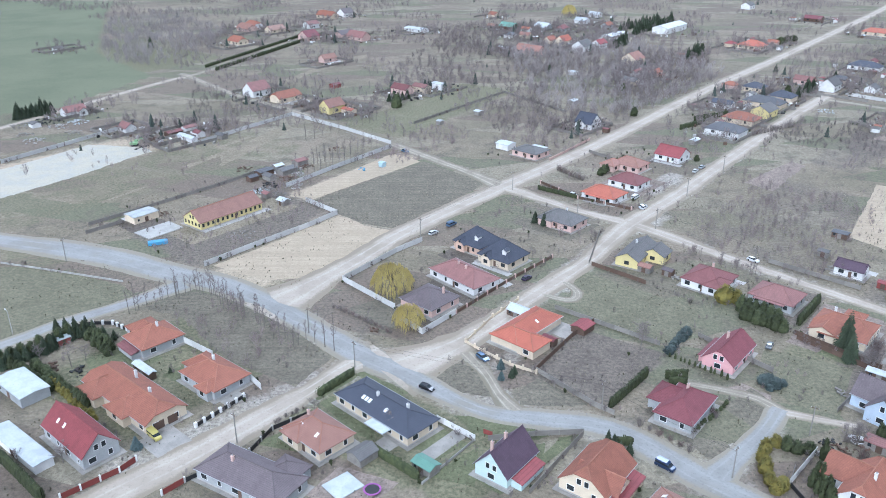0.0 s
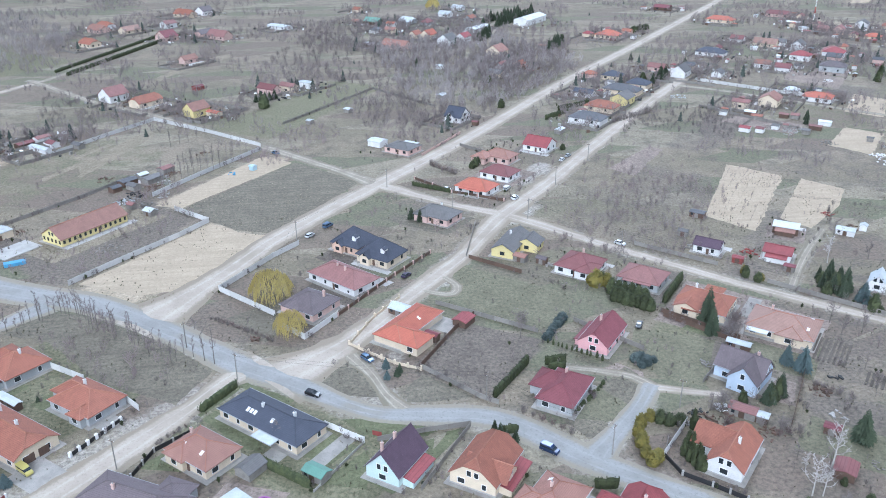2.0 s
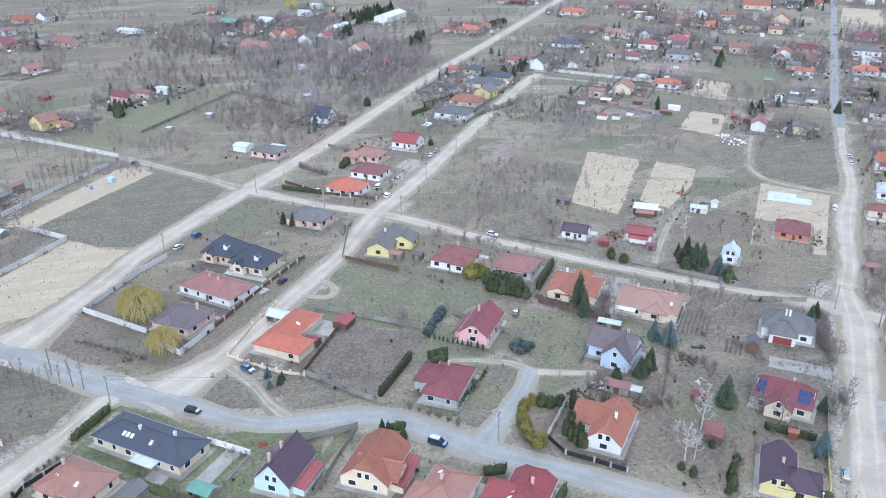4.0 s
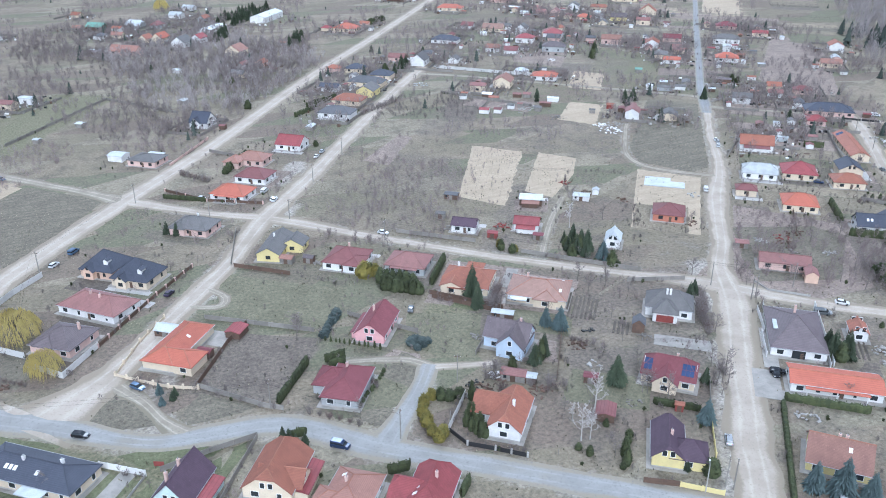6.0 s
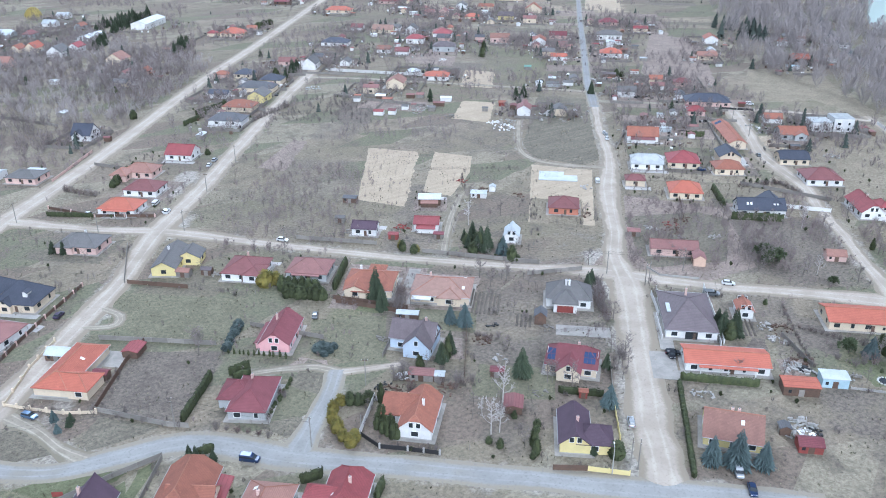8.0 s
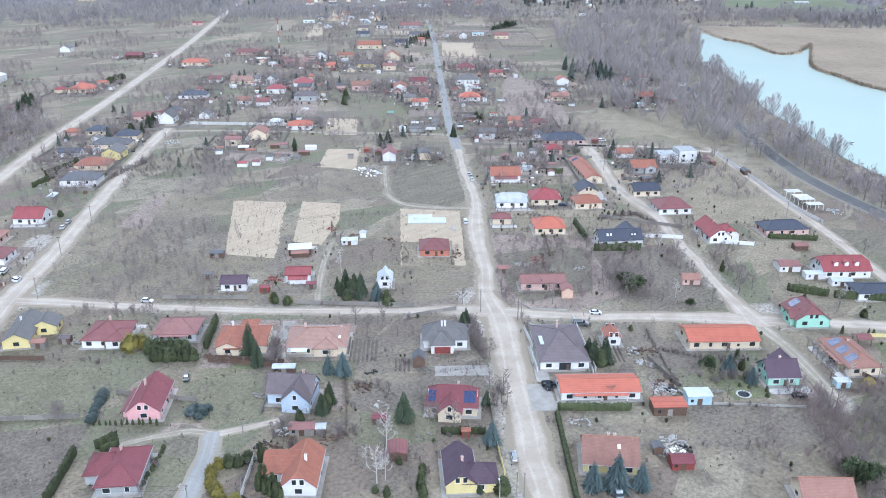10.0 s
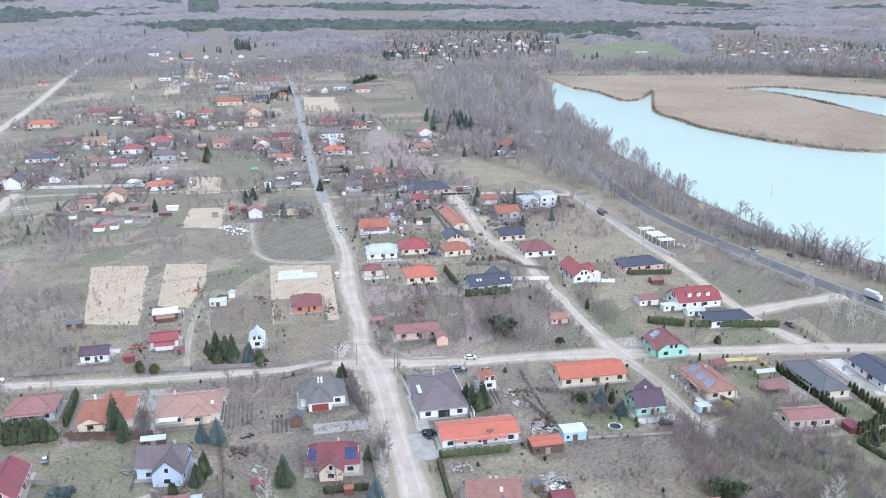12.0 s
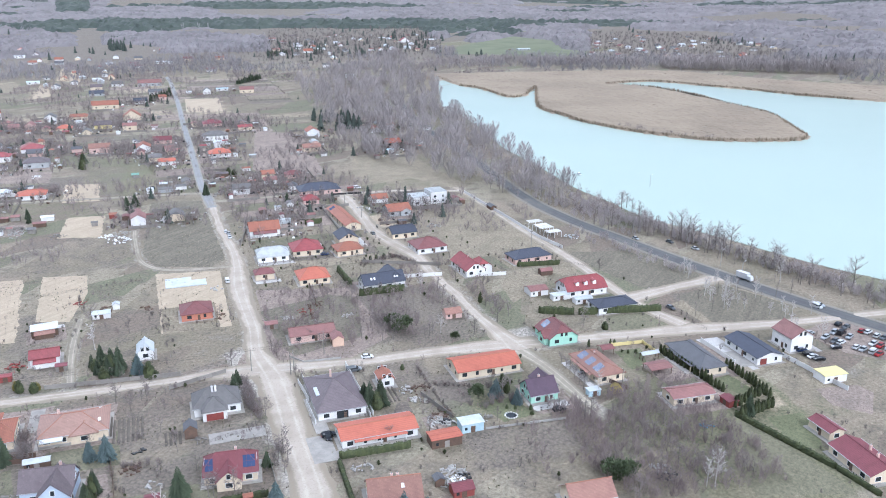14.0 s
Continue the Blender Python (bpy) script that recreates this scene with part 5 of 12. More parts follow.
house(357, 812, 318, 17.2, 9.6, roof="crimson_tile", wall="wood_dark", hip=0, slope=0.55, eave=2.9, upper=1, rich=0)
house(324, 901, 48, 14.1, 10.7, roof="grey_tile", wall="render_white", hip=0, slope=0.55, eave=4.0, upper=1, rich=0)
house(582, 1490, 318, 26.2, 12.6, roof="red_tile", wall="render_cream", hip=1, slope=0.5, eave=2.9, rich=0)
house(542, 1028, 318, 12.8, 7.2, roof="red_tile", wall="render_rose", hip=0, slope=0.55, eave=2.9, upper=1, rich=0)
house(450, 753, 318, 22.4, 11.2, roof="crimson_dull_tile", wall="render_rose", hip=0.4, slope=0.55, eave=2.9, upper=1, rich=0)
house(359, 612, 318, 18.2, 10.3, roof="weathered_tile", wall="render_cream", hip=0, slope=0.7, eave=2.9, upper=1, rich=0)
house(377, 595, 48, 13.2, 10.0, roof="grey_tile", wall="render_white", hip=0, slope=0.7, eave=4.0, upper=1, rich=0)
house(357, 558, 318, 14.6, 11.6, roof="red_tile", wall="render_white", hip=1, slope=0.5, eave=4.0, rich=0)
house(394, 576, 318, 14.9, 11.9, roof="rose_tile", wall="render_cream", hip=1, slope=0.5, eave=2.9, rich=0)
house(358, 519, 318, 17.3, 12.6, roof="brown_tile", wall="render_grey", hip=1, slope=0.5, eave=4.0, rich=0)
house(316, 538, 318, 12.0, 6.8, roof="salmon_tile", wall="render_white", hip=0.4, slope=0.8, eave=2.9, upper=1, rich=0)
house(246, 435, 318, 10.2, 5.8, roof="rose_tile", wall="render_cream", hip=0, slope=0.55, eave=4.0, upper=1, rich=0)
house(267, 440, 48, 14.1, 11.6, roof="salmon_tile", wall="render_cream", hip=0, slope=0.55, eave=4.0, upper=1, rich=0)
house(265, 409, 318, 4.8, 4.9, roof="rose_tile", wall="wood_pale", hip=0, slope=0.35, eave=2.3, shed=1, rich=0)
house(225, 390, 318, 5.9, 5.0, roof="red_tile", wall="render_white", hip=0, slope=0.35, eave=2.3, shed=1, rich=0)
house(232, 387, 318, 4.6, 4.7, roof="crimson_dull_tile", wall="render_white", hip=0, slope=0.35, eave=2.3, shed=1, rich=0)
house(243, 391, 318, 4.1, 4.2, roof="grey_tile", wall="render_white", hip=0, slope=0.35, eave=2.3, shed=1, rich=0)
house(249, 391, 318, 3.2, 3.2, roof="rose_tile", wall="wood_pale", hip=0, slope=0.35, eave=2.3, shed=1, rich=0)
house(254, 380, 318, 4.3, 4.4, roof="grey_tile", wall="wood_pale", hip=0, slope=0.35, eave=2.3, shed=1, rich=0)
house(293, 345, 48, 10.9, 8.3, roof="rose_tile", wall="render_white", hip=0, slope=0.55, eave=4.0, upper=1, rich=0)
house(294, 366, 318, 4.4, 4.5, roof="terracotta", wall="wood_red", hip=0, slope=0.35, eave=2.3, shed=1, rich=0)
house(433, 496, 48, 14.1, 10.9, roof="terracotta", wall="render_white", hip=0, slope=0.55, eave=4.0, upper=1, rich=0)
house(407, 444, 318, 12.5, 7.0, roof="orange_tile", wall="render_white", hip=0.4, slope=0.55, eave=2.9, upper=1, rich=0)
house(463, 508, 318, 14.7, 8.3, roof="crimson_tile", wall="render_rose", hip=0, slope=0.7, eave=2.9, upper=1, rich=0)
house(435, 467, 318, 9.7, 5.4, roof="rose_tile", wall="render_cream", hip=0, slope=0.55, eave=2.9, upper=1, rich=0)
house(462, 625, 318, 13.6, 10.9, roof="orange_tile", wall="render_cream", hip=1, slope=0.5, eave=2.9, rich=0)
house(505, 661, 318, 15.8, 8.9, roof="terracotta", wall="render_cream", hip=0.4, slope=0.55, eave=4.0, upper=1, rich=0)
house(485, 604, 318, 15.0, 8.5, roof="brown_tile", wall="render_yellow", hip=0.4, slope=0.8, eave=4.0, upper=1, rich=0)
house(532, 621, 48, 14.1, 16.4, roof="terracotta", wall="render_cream", hip=0, slope=0.7, eave=4.0, upper=1, rich=0)
house(493, 580, 318, 12.3, 6.9, roof="rose_tile", wall="render_cream", hip=0, slope=0.7, eave=4.0, upper=1, rich=0)
house(414, 522, 318, 15.7, 8.8, roof="salmon_tile", wall="render_rose", hip=0, slope=0.7, eave=4.0, upper=1, rich=0)
house(490, 681, 48, 14.1, 11.0, roof="grey_tile", wall="render_white", hip=0, slope=0.55, eave=4.0, upper=1, rich=0)
house(569, 702, 318, 26.4, 11.2, roof="terracotta", wall="render_cream", hip=0, slope=0.7, eave=4.0, upper=1, rich=0)
house(629, 788, 318, 16.5, 9.4, roof="slate_tile", wall="render_grey", hip=0, slope=0.7, eave=2.9, upper=1, rich=0)
house(661, 828, 318, 13.6, 7.7, roof="mauve_tile", wall="render_cream", hip=0, slope=0.8, eave=4.0, upper=1, rich=0)
house(610, 697, 318, 14.3, 8.0, roof="slate_tile", wall="render_white", hip=0, slope=0.8, eave=2.9, upper=1, rich=0)
house(643, 704, 318, 14.6, 8.2, roof="terracotta", wall="render_rose", hip=0.4, slope=0.55, eave=2.9, upper=1, rich=0)
house(670, 740, 318, 15.3, 8.6, roof="slate_grey_tile", wall="render_white", hip=0, slope=0.7, eave=2.9, upper=1, rich=0)
house(452, 657, 48, 11.8, 8.9, roof="rose_tile", wall="render_rose", hip=0, slope=0.7, eave=4.0, upper=1, rich=0)
house(344, 392, 48, 6.0, 4.6, roof="metal_light", wall="render_white", hip=0, slope=0.2, eave=2.3, shed=1, rich=0)
house(350, 385, 318, 9.3, 5.2, roof="grey_tile", wall="render_grey", hip=0, slope=0.35, eave=2.3, shed=1, rich=0)
house(360, 382, 318, 6.7, 5.0, roof="grey_tile", wall="render_white", hip=0, slope=0.35, eave=2.3, shed=1, rich=0)
house(398, 384, 318, 9.1, 5.1, roof="brown_tile", wall="wood_dark", hip=0, slope=0.35, eave=2.3, shed=1, rich=0)
house(368, 432, 318, 5.0, 5.0, roof="sheet_green", wall="wood_pale", hip=0, slope=0.35, eave=2.3, shed=1, rich=0)
house(388, 565, 318, 15.7, 12.5, roof="red_tile", wall="render_white", hip=1, slope=0.5, eave=4.0, rich=0)
house(544, 532, 318, 18.0, 12.6, roof="crimson_tile", wall="render_rose", hip=1, slope=0.5, eave=2.9, rich=0)
house(496, 483, 318, 20.9, 12.6, roof="grey_tile", wall="render_white", hip=1, slope=0.5, eave=4.0, rich=0)
house(473, 458, 48, 9.4, 7.1, roof="metal_light", wall="render_white", hip=0, slope=0.2, eave=4.0, rich=0)
house(448, 433, 318, 16.5, 12.6, roof="orange_tile", wall="render_white", hip=1, slope=0.5, eave=2.9, rich=0)
house(542, 492, 318, 12.6, 7.0, roof="red_tile", wall="render_cream", hip=0.4, slope=0.55, eave=2.9, upper=1, rich=0)
house(730, 695, 318, 14.5, 8.2, roof="metal_blue", wall="render_white", hip=0, slope=0.2, eave=2.9, rich=0)
house(731, 658, 318, 16.7, 9.5, roof="rose_tile", wall="render_cream", hip=0, slope=0.7, eave=4.0, upper=1, rich=0)
house(694, 712, 318, 6.8, 5.0, roof="metal_light", wall="render_white", hip=0, slope=0.2, eave=2.3, shed=1, rich=0)
house(701, 691, 48, 12.1, 9.2, roof="grey_tile", wall="render_white", hip=0, slope=0.7, eave=4.0, upper=1, rich=0)
house(932, 1005, 318, 27.5, 11.2, roof="metal_light", wall="render_white", hip=0, slope=0.2, eave=2.9, rich=0)
house(701, 839, 318, 14.3, 8.1, roof="grey_tile", wall="render_white", hip=0.4, slope=0.8, eave=2.9, upper=1, rich=0)
house(722, 806, 318, 28.3, 11.2, roof="rose_tile", wall="render_grey", hip=0, slope=0.7, eave=4.0, upper=1, rich=0)
house(880, 1282, 318, 17.1, 9.6, roof="metal_light", wall="render_white", hip=0, slope=0.2, eave=4.0, rich=0)
house(960, 1393, 48, 14.1, 13.5, roof="red_tile", wall="render_rose", hip=0, slope=0.55, eave=4.0, upper=1, rich=0)
house(1369, 1699, 318, 14.3, 8.0, roof="metal_light", wall="render_white", hip=0, slope=0.2, eave=4.0, rich=0)
house(1088, 1173, 318, 13.4, 7.6, roof="orange_tile", wall="render_cream", hip=0, slope=0.55, eave=2.9, upper=1, rich=0)
house(664, 948, 318, 15.1, 8.6, roof="metal_blue", wall="render_white", hip=0, slope=0.2, eave=2.9, rich=0)
house(702, 973, 318, 10.0, 5.7, roof="grey_tile", wall="render_white", hip=0, slope=0.7, eave=2.9, upper=1, rich=0)
house(907, 1277, 48, 13.8, 10.4, roof="rose_tile", wall="render_white", hip=0, slope=0.8, eave=4.0, upper=1, rich=0)
house(439, 708, 318, 12.1, 6.8, roof="metal_light", wall="wood_pale", hip=0, slope=0.2, eave=2.3, shed=1, rich=0)
house(432, 679, 318, 8.4, 5.0, roof="metal_light", wall="render_white", hip=0, slope=0.2, eave=2.3, shed=1, rich=0)
house(455, 407, 318, 5.4, 5.0, roof="metal_light", wall="wood_pale", hip=0, slope=0.2, eave=2.3, shed=1, rich=0)
house(1013, 1564, 318, 24.3, 11.2, roof="metal_light", wall="render_white", hip=0, slope=0.2, eave=2.9, rich=0)
house(978, 999, 318, 16.5, 9.3, roof="crimson_dull_tile", wall="render_cream", hip=0, slope=0.7, eave=4.0, upper=1, rich=0)
house(1019, 971, 318, 14.7, 8.3, roof="terracotta", wall="render_cream", hip=0, slope=0.8, eave=2.9, upper=1, rich=0)
house(1219, 1097, 48, 14.1, 13.1, roof="metal_light", wall="render_white", hip=0, slope=0.2, eave=4.0, rich=0)
house(882, 859, 318, 12.9, 7.3, roof="rose_tile", wall="render_white", hip=0, slope=0.7, eave=2.9, upper=1, rich=0)
house(550, 425, 48, 14.1, 11.2, roof="terracotta", wall="render_white", hip=0, slope=0.55, eave=4.0, upper=1, rich=0)
house(497, 385, 318, 14.2, 7.9, roof="salmon_tile", wall="render_cream", hip=0, slope=0.7, eave=2.9, upper=1, rich=0)
house(607, 385, 318, 10.5, 5.9, roof="terracotta", wall="render_white", hip=0.4, slope=0.55, eave=4.0, upper=1, rich=0)
house(544, 341, 318, 14.1, 7.9, roof="orange_tile", wall="wood_dark", hip=0.4, slope=0.8, eave=2.9, upper=1, rich=0)
house(520, 330, 318, 9.0, 5.0, roof="metal_blue", wall="render_white", hip=0, slope=0.2, eave=2.3, shed=1, rich=0)
house(618, 352, 318, 7.9, 5.4, roof="grey_tile", wall="render_white", hip=0, slope=0.55, eave=2.9, upper=1, rich=0)
house(617, 436, 318, 8.0, 5.0, roof="metal_light", wall="render_white", hip=0, slope=0.2, eave=2.3, shed=1, rich=0)
house(1200, 932, 318, 17.9, 10.1, roof="terracotta", wall="render_white", hip=0.4, slope=0.8, eave=2.9, upper=1, rich=0)
house(1481, 902, 48, 14.1, 20.7, roof="red_tile", wall="render_white", hip=0, slope=0.7, eave=4.0, upper=1, rich=0)
house(1255, 945, 318, 16.5, 9.3, roof="metal_light", wall="render_white", hip=0, slope=0.2, eave=2.9, rich=0)
house(1562, 886, 318, 25.8, 11.2, roof="metal_light", wall="render_white", hip=0, slope=0.2, eave=2.9, rich=0)
house(1846, 866, 318, 34.6, 11.2, roof="rose_tile", wall="render_rose", hip=0, slope=0.55, eave=2.9, upper=1, rich=0)
house(1426, 612, 318, 24.3, 11.2, roof="metal_light", wall="render_grey", hip=0, slope=0.2, eave=2.9, rich=0)
house(910, 637, 48, 14.1, 11.9, roof="metal_light", wall="render_white", hip=0, slope=0.2, eave=4.0, rich=0)
house(1290, 1026, 318, 17.2, 9.7, roof="metal_light", wall="render_white", hip=0, slope=0.2, eave=2.9, rich=0)
house(1008, 749, 318, 11.5, 6.5, roof="grey_tile", wall="render_white", hip=0, slope=0.7, eave=4.0, upper=1, rich=0)
house(1397, 1179, 318, 14.3, 8.1, roof="rose_tile", wall="render_white", hip=0, slope=0.55, eave=4.0, upper=1, rich=0)
house(1481, 1193, 318, 17.4, 9.8, roof="mauve_tile", wall="render_white", hip=0, slope=0.8, eave=2.9, upper=1, rich=0)
house(1550, 998, 318, 19.3, 10.8, roof="metal_light", wall="render_white", hip=0, slope=0.2, eave=2.9, rich=0)
house(1288, 854, 318, 12.1, 6.8, roof="rose_tile", wall="render_white", hip=0, slope=0.55, eave=2.9, upper=1, rich=0)
house(1931, 777, 318, 24.5, 11.2, roof="metal_light", wall="render_white", hip=0, slope=0.2, eave=2.9, rich=0)
house(1921, 739, 318, 21.5, 11.2, roof="metal_light", wall="render_white", hip=0, slope=0.2, eave=2.9, rich=0)
house(2357, 1086, 318, 30.4, 11.2, roof="metal_light", wall="render_white", hip=0, slope=0.2, eave=2.9, rich=0)
house(-118, 513, 48, 14.1, 11.9, roof="rose_tile", wall="render_white", hip=0, slope=0.8, eave=4.0, upper=1, rich=0)
house(-97, 498, 48, 18.0, 10.2, roof="terracotta", wall="render_cream", hip=0.4, slope=0.7, eave=2.9, upper=1, rich=0)
house(-65, 470, 48, 12.8, 9.7, roof="salmon_tile", wall="render_yellow", hip=0, slope=0.8, eave=4.0, upper=1, rich=0)
house(-55, 467, 318, 8.8, 5.0, roof="orange_tile", wall="render_cream", hip=0, slope=0.35, eave=2.3, shed=1, rich=0)
house(-71, 533, 48, 7.0, 5.0, roof="crimson_tile", wall="wood_red", hip=0, slope=0.35, eave=2.3, shed=1, rich=0)
house(-26, 513, 318, 14.0, 7.9, roof="crimson_dull_tile", wall="render_rose", hip=0, slope=0.7, eave=4.0, upper=1, rich=0)
house(-14, 518, 318, 11.7, 6.6, roof="rose_tile", wall="render_cream", hip=0, slope=0.55, eave=4.0, upper=1, rich=0)
house(-3, 527, 318, 9.0, 5.4, roof="metal_light", wall="render_white", hip=0, slope=0.2, eave=4.0, rich=0)
house(-24, 759, 318, 22.4, 11.2, roof="metal_light", wall="render_white", hip=0, slope=0.2, eave=2.9, rich=0)
house(-87, 620, 48, 13.1, 7.4, roof="salmon_tile", wall="render_rose", hip=0, slope=0.8, eave=2.9, upper=1, rich=0)
house(-179, 764, 318, 19.2, 10.8, roof="salmon_tile", wall="render_rose", hip=0.4, slope=0.8, eave=2.9, upper=1, rich=0)
house(-152, 757, 48, 17.7, 10.0, roof="weathered_tile", wall="render_cream", hip=0, slope=0.7, eave=2.9, upper=1, rich=0)
house(-115, 714, 48, 14.1, 13.5, roof="crimson_tile", wall="render_rose", hip=0, slope=0.7, eave=4.0, upper=1, rich=0)
house(-116, 844, 318, 23.3, 11.2, roof="terracotta", wall="render_cream", hip=0.4, slope=0.8, eave=2.9, upper=1, rich=0)
house(-99, 855, 48, 14.1, 12.1, roof="brown_tile", wall="render_white", hip=0, slope=0.7, eave=4.0, upper=1, rich=0)
house(-123, 781, 48, 13.0, 9.8, roof="rose_tile", wall="render_white", hip=0, slope=0.55, eave=4.0, upper=1, rich=0)
house(-86, 731, 48, 16.9, 9.5, roof="brown_tile", wall="render_rose", hip=0.4, slope=0.7, eave=2.9, upper=1, rich=0)
house(-73, 717, 318, 20.9, 11.2, roof="rose_tile", wall="render_rose", hip=0, slope=0.8, eave=2.9, upper=1, rich=0)
house(60, 771, 318, 16.5, 9.3, roof="sheet_green", wall="wood_dark", hip=0, slope=0.7, eave=2.9, upper=1, rich=0)
house(45, 772, 318, 9.0, 5.4, roof="salmon_tile", wall="wood_pale", hip=0, slope=0.7, eave=2.9, upper=1, rich=0)
house(71, 722, 318, 11.1, 6.3, roof="salmon_tile", wall="render_cream", hip=0, slope=0.7, eave=2.9, upper=1, rich=0)
house(99, 688, 48, 12.8, 9.7, roof="orange_tile", wall="render_cream", hip=0, slope=0.8, eave=4.0, upper=1, rich=0)
house(111, 663, 48, 14.1, 12.2, roof="grey_tile", wall="render_white", hip=0, slope=0.7, eave=4.0, upper=1, rich=0)
house(88, 689, 48, 10.3, 7.8, roof="terracotta", wall="render_cream", hip=0, slope=0.8, eave=4.0, upper=1, rich=0)
house(68, 651, 318, 23.1, 11.2, roof="salmon_tile", wall="render_rose", hip=0, slope=0.7, eave=2.9, upper=1, rich=0)
house(48, 660, 48, 10.1, 5.8, roof="brown_tile", wall="wood_dark", hip=0, slope=0.35, eave=2.3, shed=1, rich=0)
house(126, 673, 48, 11.9, 9.0, roof="red_tile", wall="render_white", hip=0, slope=0.7, eave=4.0, upper=1, rich=0)
house(148, 723, 48, 27.0, 11.2, roof="metal_light", wall="render_white", hip=0, slope=0.2, eave=2.9, rich=0)
house(140, 610, 48, 14.1, 12.7, roof="salmon_tile", wall="render_cream", hip=0, slope=0.7, eave=4.0, upper=1, rich=0)
house(133, 564, 48, 9.9, 5.5, roof="rose_tile", wall="wood_pale", hip=0, slope=0.8, eave=2.9, upper=1, rich=0)
house(90, 571, 318, 5.4, 5.0, roof="metal_light", wall="render_white", hip=0, slope=0.2, eave=2.3, shed=1, rich=0)
house(-2, 441, 318, 3.4, 3.5, roof="metal_light", wall="wood_pale", hip=0, slope=0.2, eave=2.3, shed=1, rich=0)
house(20, 462, 318, 4.3, 4.4, roof="metal_light", wall="wood_pale", hip=0, slope=0.2, eave=2.3, shed=1, rich=0)
house(78, 487, 48, 6.2, 5.0, roof="metal_light", wall="wood_pale", hip=0, slope=0.2, eave=2.3, shed=1, rich=0)
house(372, 343, 318, 11.6, 6.6, roof="grey_tile", wall="render_white", hip=0, slope=0.8, eave=2.9, upper=1, rich=0)
house(398, 342, 318, 8.9, 5.4, roof="rose_tile", wall="render_white", hip=0, slope=0.7, eave=2.9, upper=1, rich=0)
house(182, 633, 318, 6.7, 5.0, roof="salmon_tile", wall="wood_pale", hip=0, slope=0.35, eave=2.3, shed=1, rich=0)


# ---- trees and shrubs ----
class Sticks:
    """Collects sticks and blades as plain lists, for meshes of many small pieces."""

    def __init__(self):
        self.v, self.f = [], []

    def stick(self, a, b, r0, r1, sides=3):
        way = (b - a).normalized()
        s = way.orthogonal().normalized()
        o = way.cross(s)
        k = len(self.v)
        dirs = [math.cos(2 * math.pi * i / sides) * s + math.sin(2 * math.pi * i / sides) * o for i in range(sides)]
        self.v += [a + r0 * d for d in dirs]
        if r1 <= 0:
            self.v.append(b)
            self.f += [(k + i, k + (i + 1) % sides, k + sides) for i in range(sides)]
        else:
            self.v += [b + r1 * d for d in dirs]
            self.f += [(k + i, k + (i + 1) % sides, k + sides + (i + 1) % sides, k + sides + i) for i in range(sides)]

    def blade(self, *points):
        k = len(self.v)
        self.v += points
        self.f.append(tuple(range(k, k + len(points))))

    def mesh(self, name, material):
        me = bpy.data.meshes.new(name)
        me.from_pydata([tuple(p) for p in self.v], [], self.f)
        me.materials.append(MATS[material])
        return me


def put(name, me, parent):
    ob = new(name, me)
    ob.parent = parent
    return ob


def rnd_dir(r, up):
    a = r.uniform(0, 2 * math.pi)
    return Vector((math.cos(a), math.sin(a), up)).normalized()


def bare_tree(seed, tall, wide, trunk_r, limbs, label, bark="bark", twig="twigs", fork=0.25, upward=0.9, name="bare_tree"):
    """A leafless tree: trunk and limbs that part again and again into twigs."""
    r = random.Random(seed)
    t = thing(name, 0, 0, 0, label, "tree", "bare trees")
    wood, fine = Sticks(), Sticks()
    lean = Vector((r.uniform(-0.06, 0.06), r.uniform(-0.06, 0.06), 1)).normalized()
    wood.stick(Vector((0, 0, -0.2)), lean * tall * 0.55, trunk_r, trunk_r * 0.5, 7)
    wood.stick(lean * tall * 0.55, lean * tall * 0.9, trunk_r * 0.5, trunk_r * 0.15, 5)
    for i in range(limbs):
        h = fork + (0.85 - fork) * (i + r.random()) / limbs
        base = lean * tall * h
        reach = wide * (1.05 - 0.55 * h) * r.uniform(0.75, 1.15)
        mid = base + rnd_dir(r, upward * 0.7) * reach * 0.55
        tip = mid + (Vector((mid.x - base.x, mid.y - base.y, 0)).normalized() + Vector((0, 0, upward * r.uniform(0.8, 1.5)))).normalized() * reach * 0.6
        wood.stick(base, mid, trunk_r * 0.38, trunk_r * 0.24, 4)
        wood.stick(mid, tip, trunk_r * 0.24, 0.02, 3)
        for j in range(6):
            u = r.uniform(0.25, 1.0)
            a = base.lerp(mid, u * 2) if u < 0.5 else mid.lerp(tip, u * 2 - 1)
            b = a + (rnd_dir(r, upward * r.uniform(0.1, 1.3))) * reach * r.uniform(0.25, 0.5)
            fine.stick(a, b, 0.045, 0.012, 3)
            for k in range(4):
                c = a.lerp(b, r.uniform(0.2, 1.0))
                fine.stick(c, c + rnd_dir(r, r.uniform(-0.1, 1.3)) * reach * r.uniform(0.12, 0.3), 0.036, 0, 3)
    put("trunk", wood.mesh("trunk", bark), t)
    put("crown", fine.mesh("crown", twig), t)
    return t


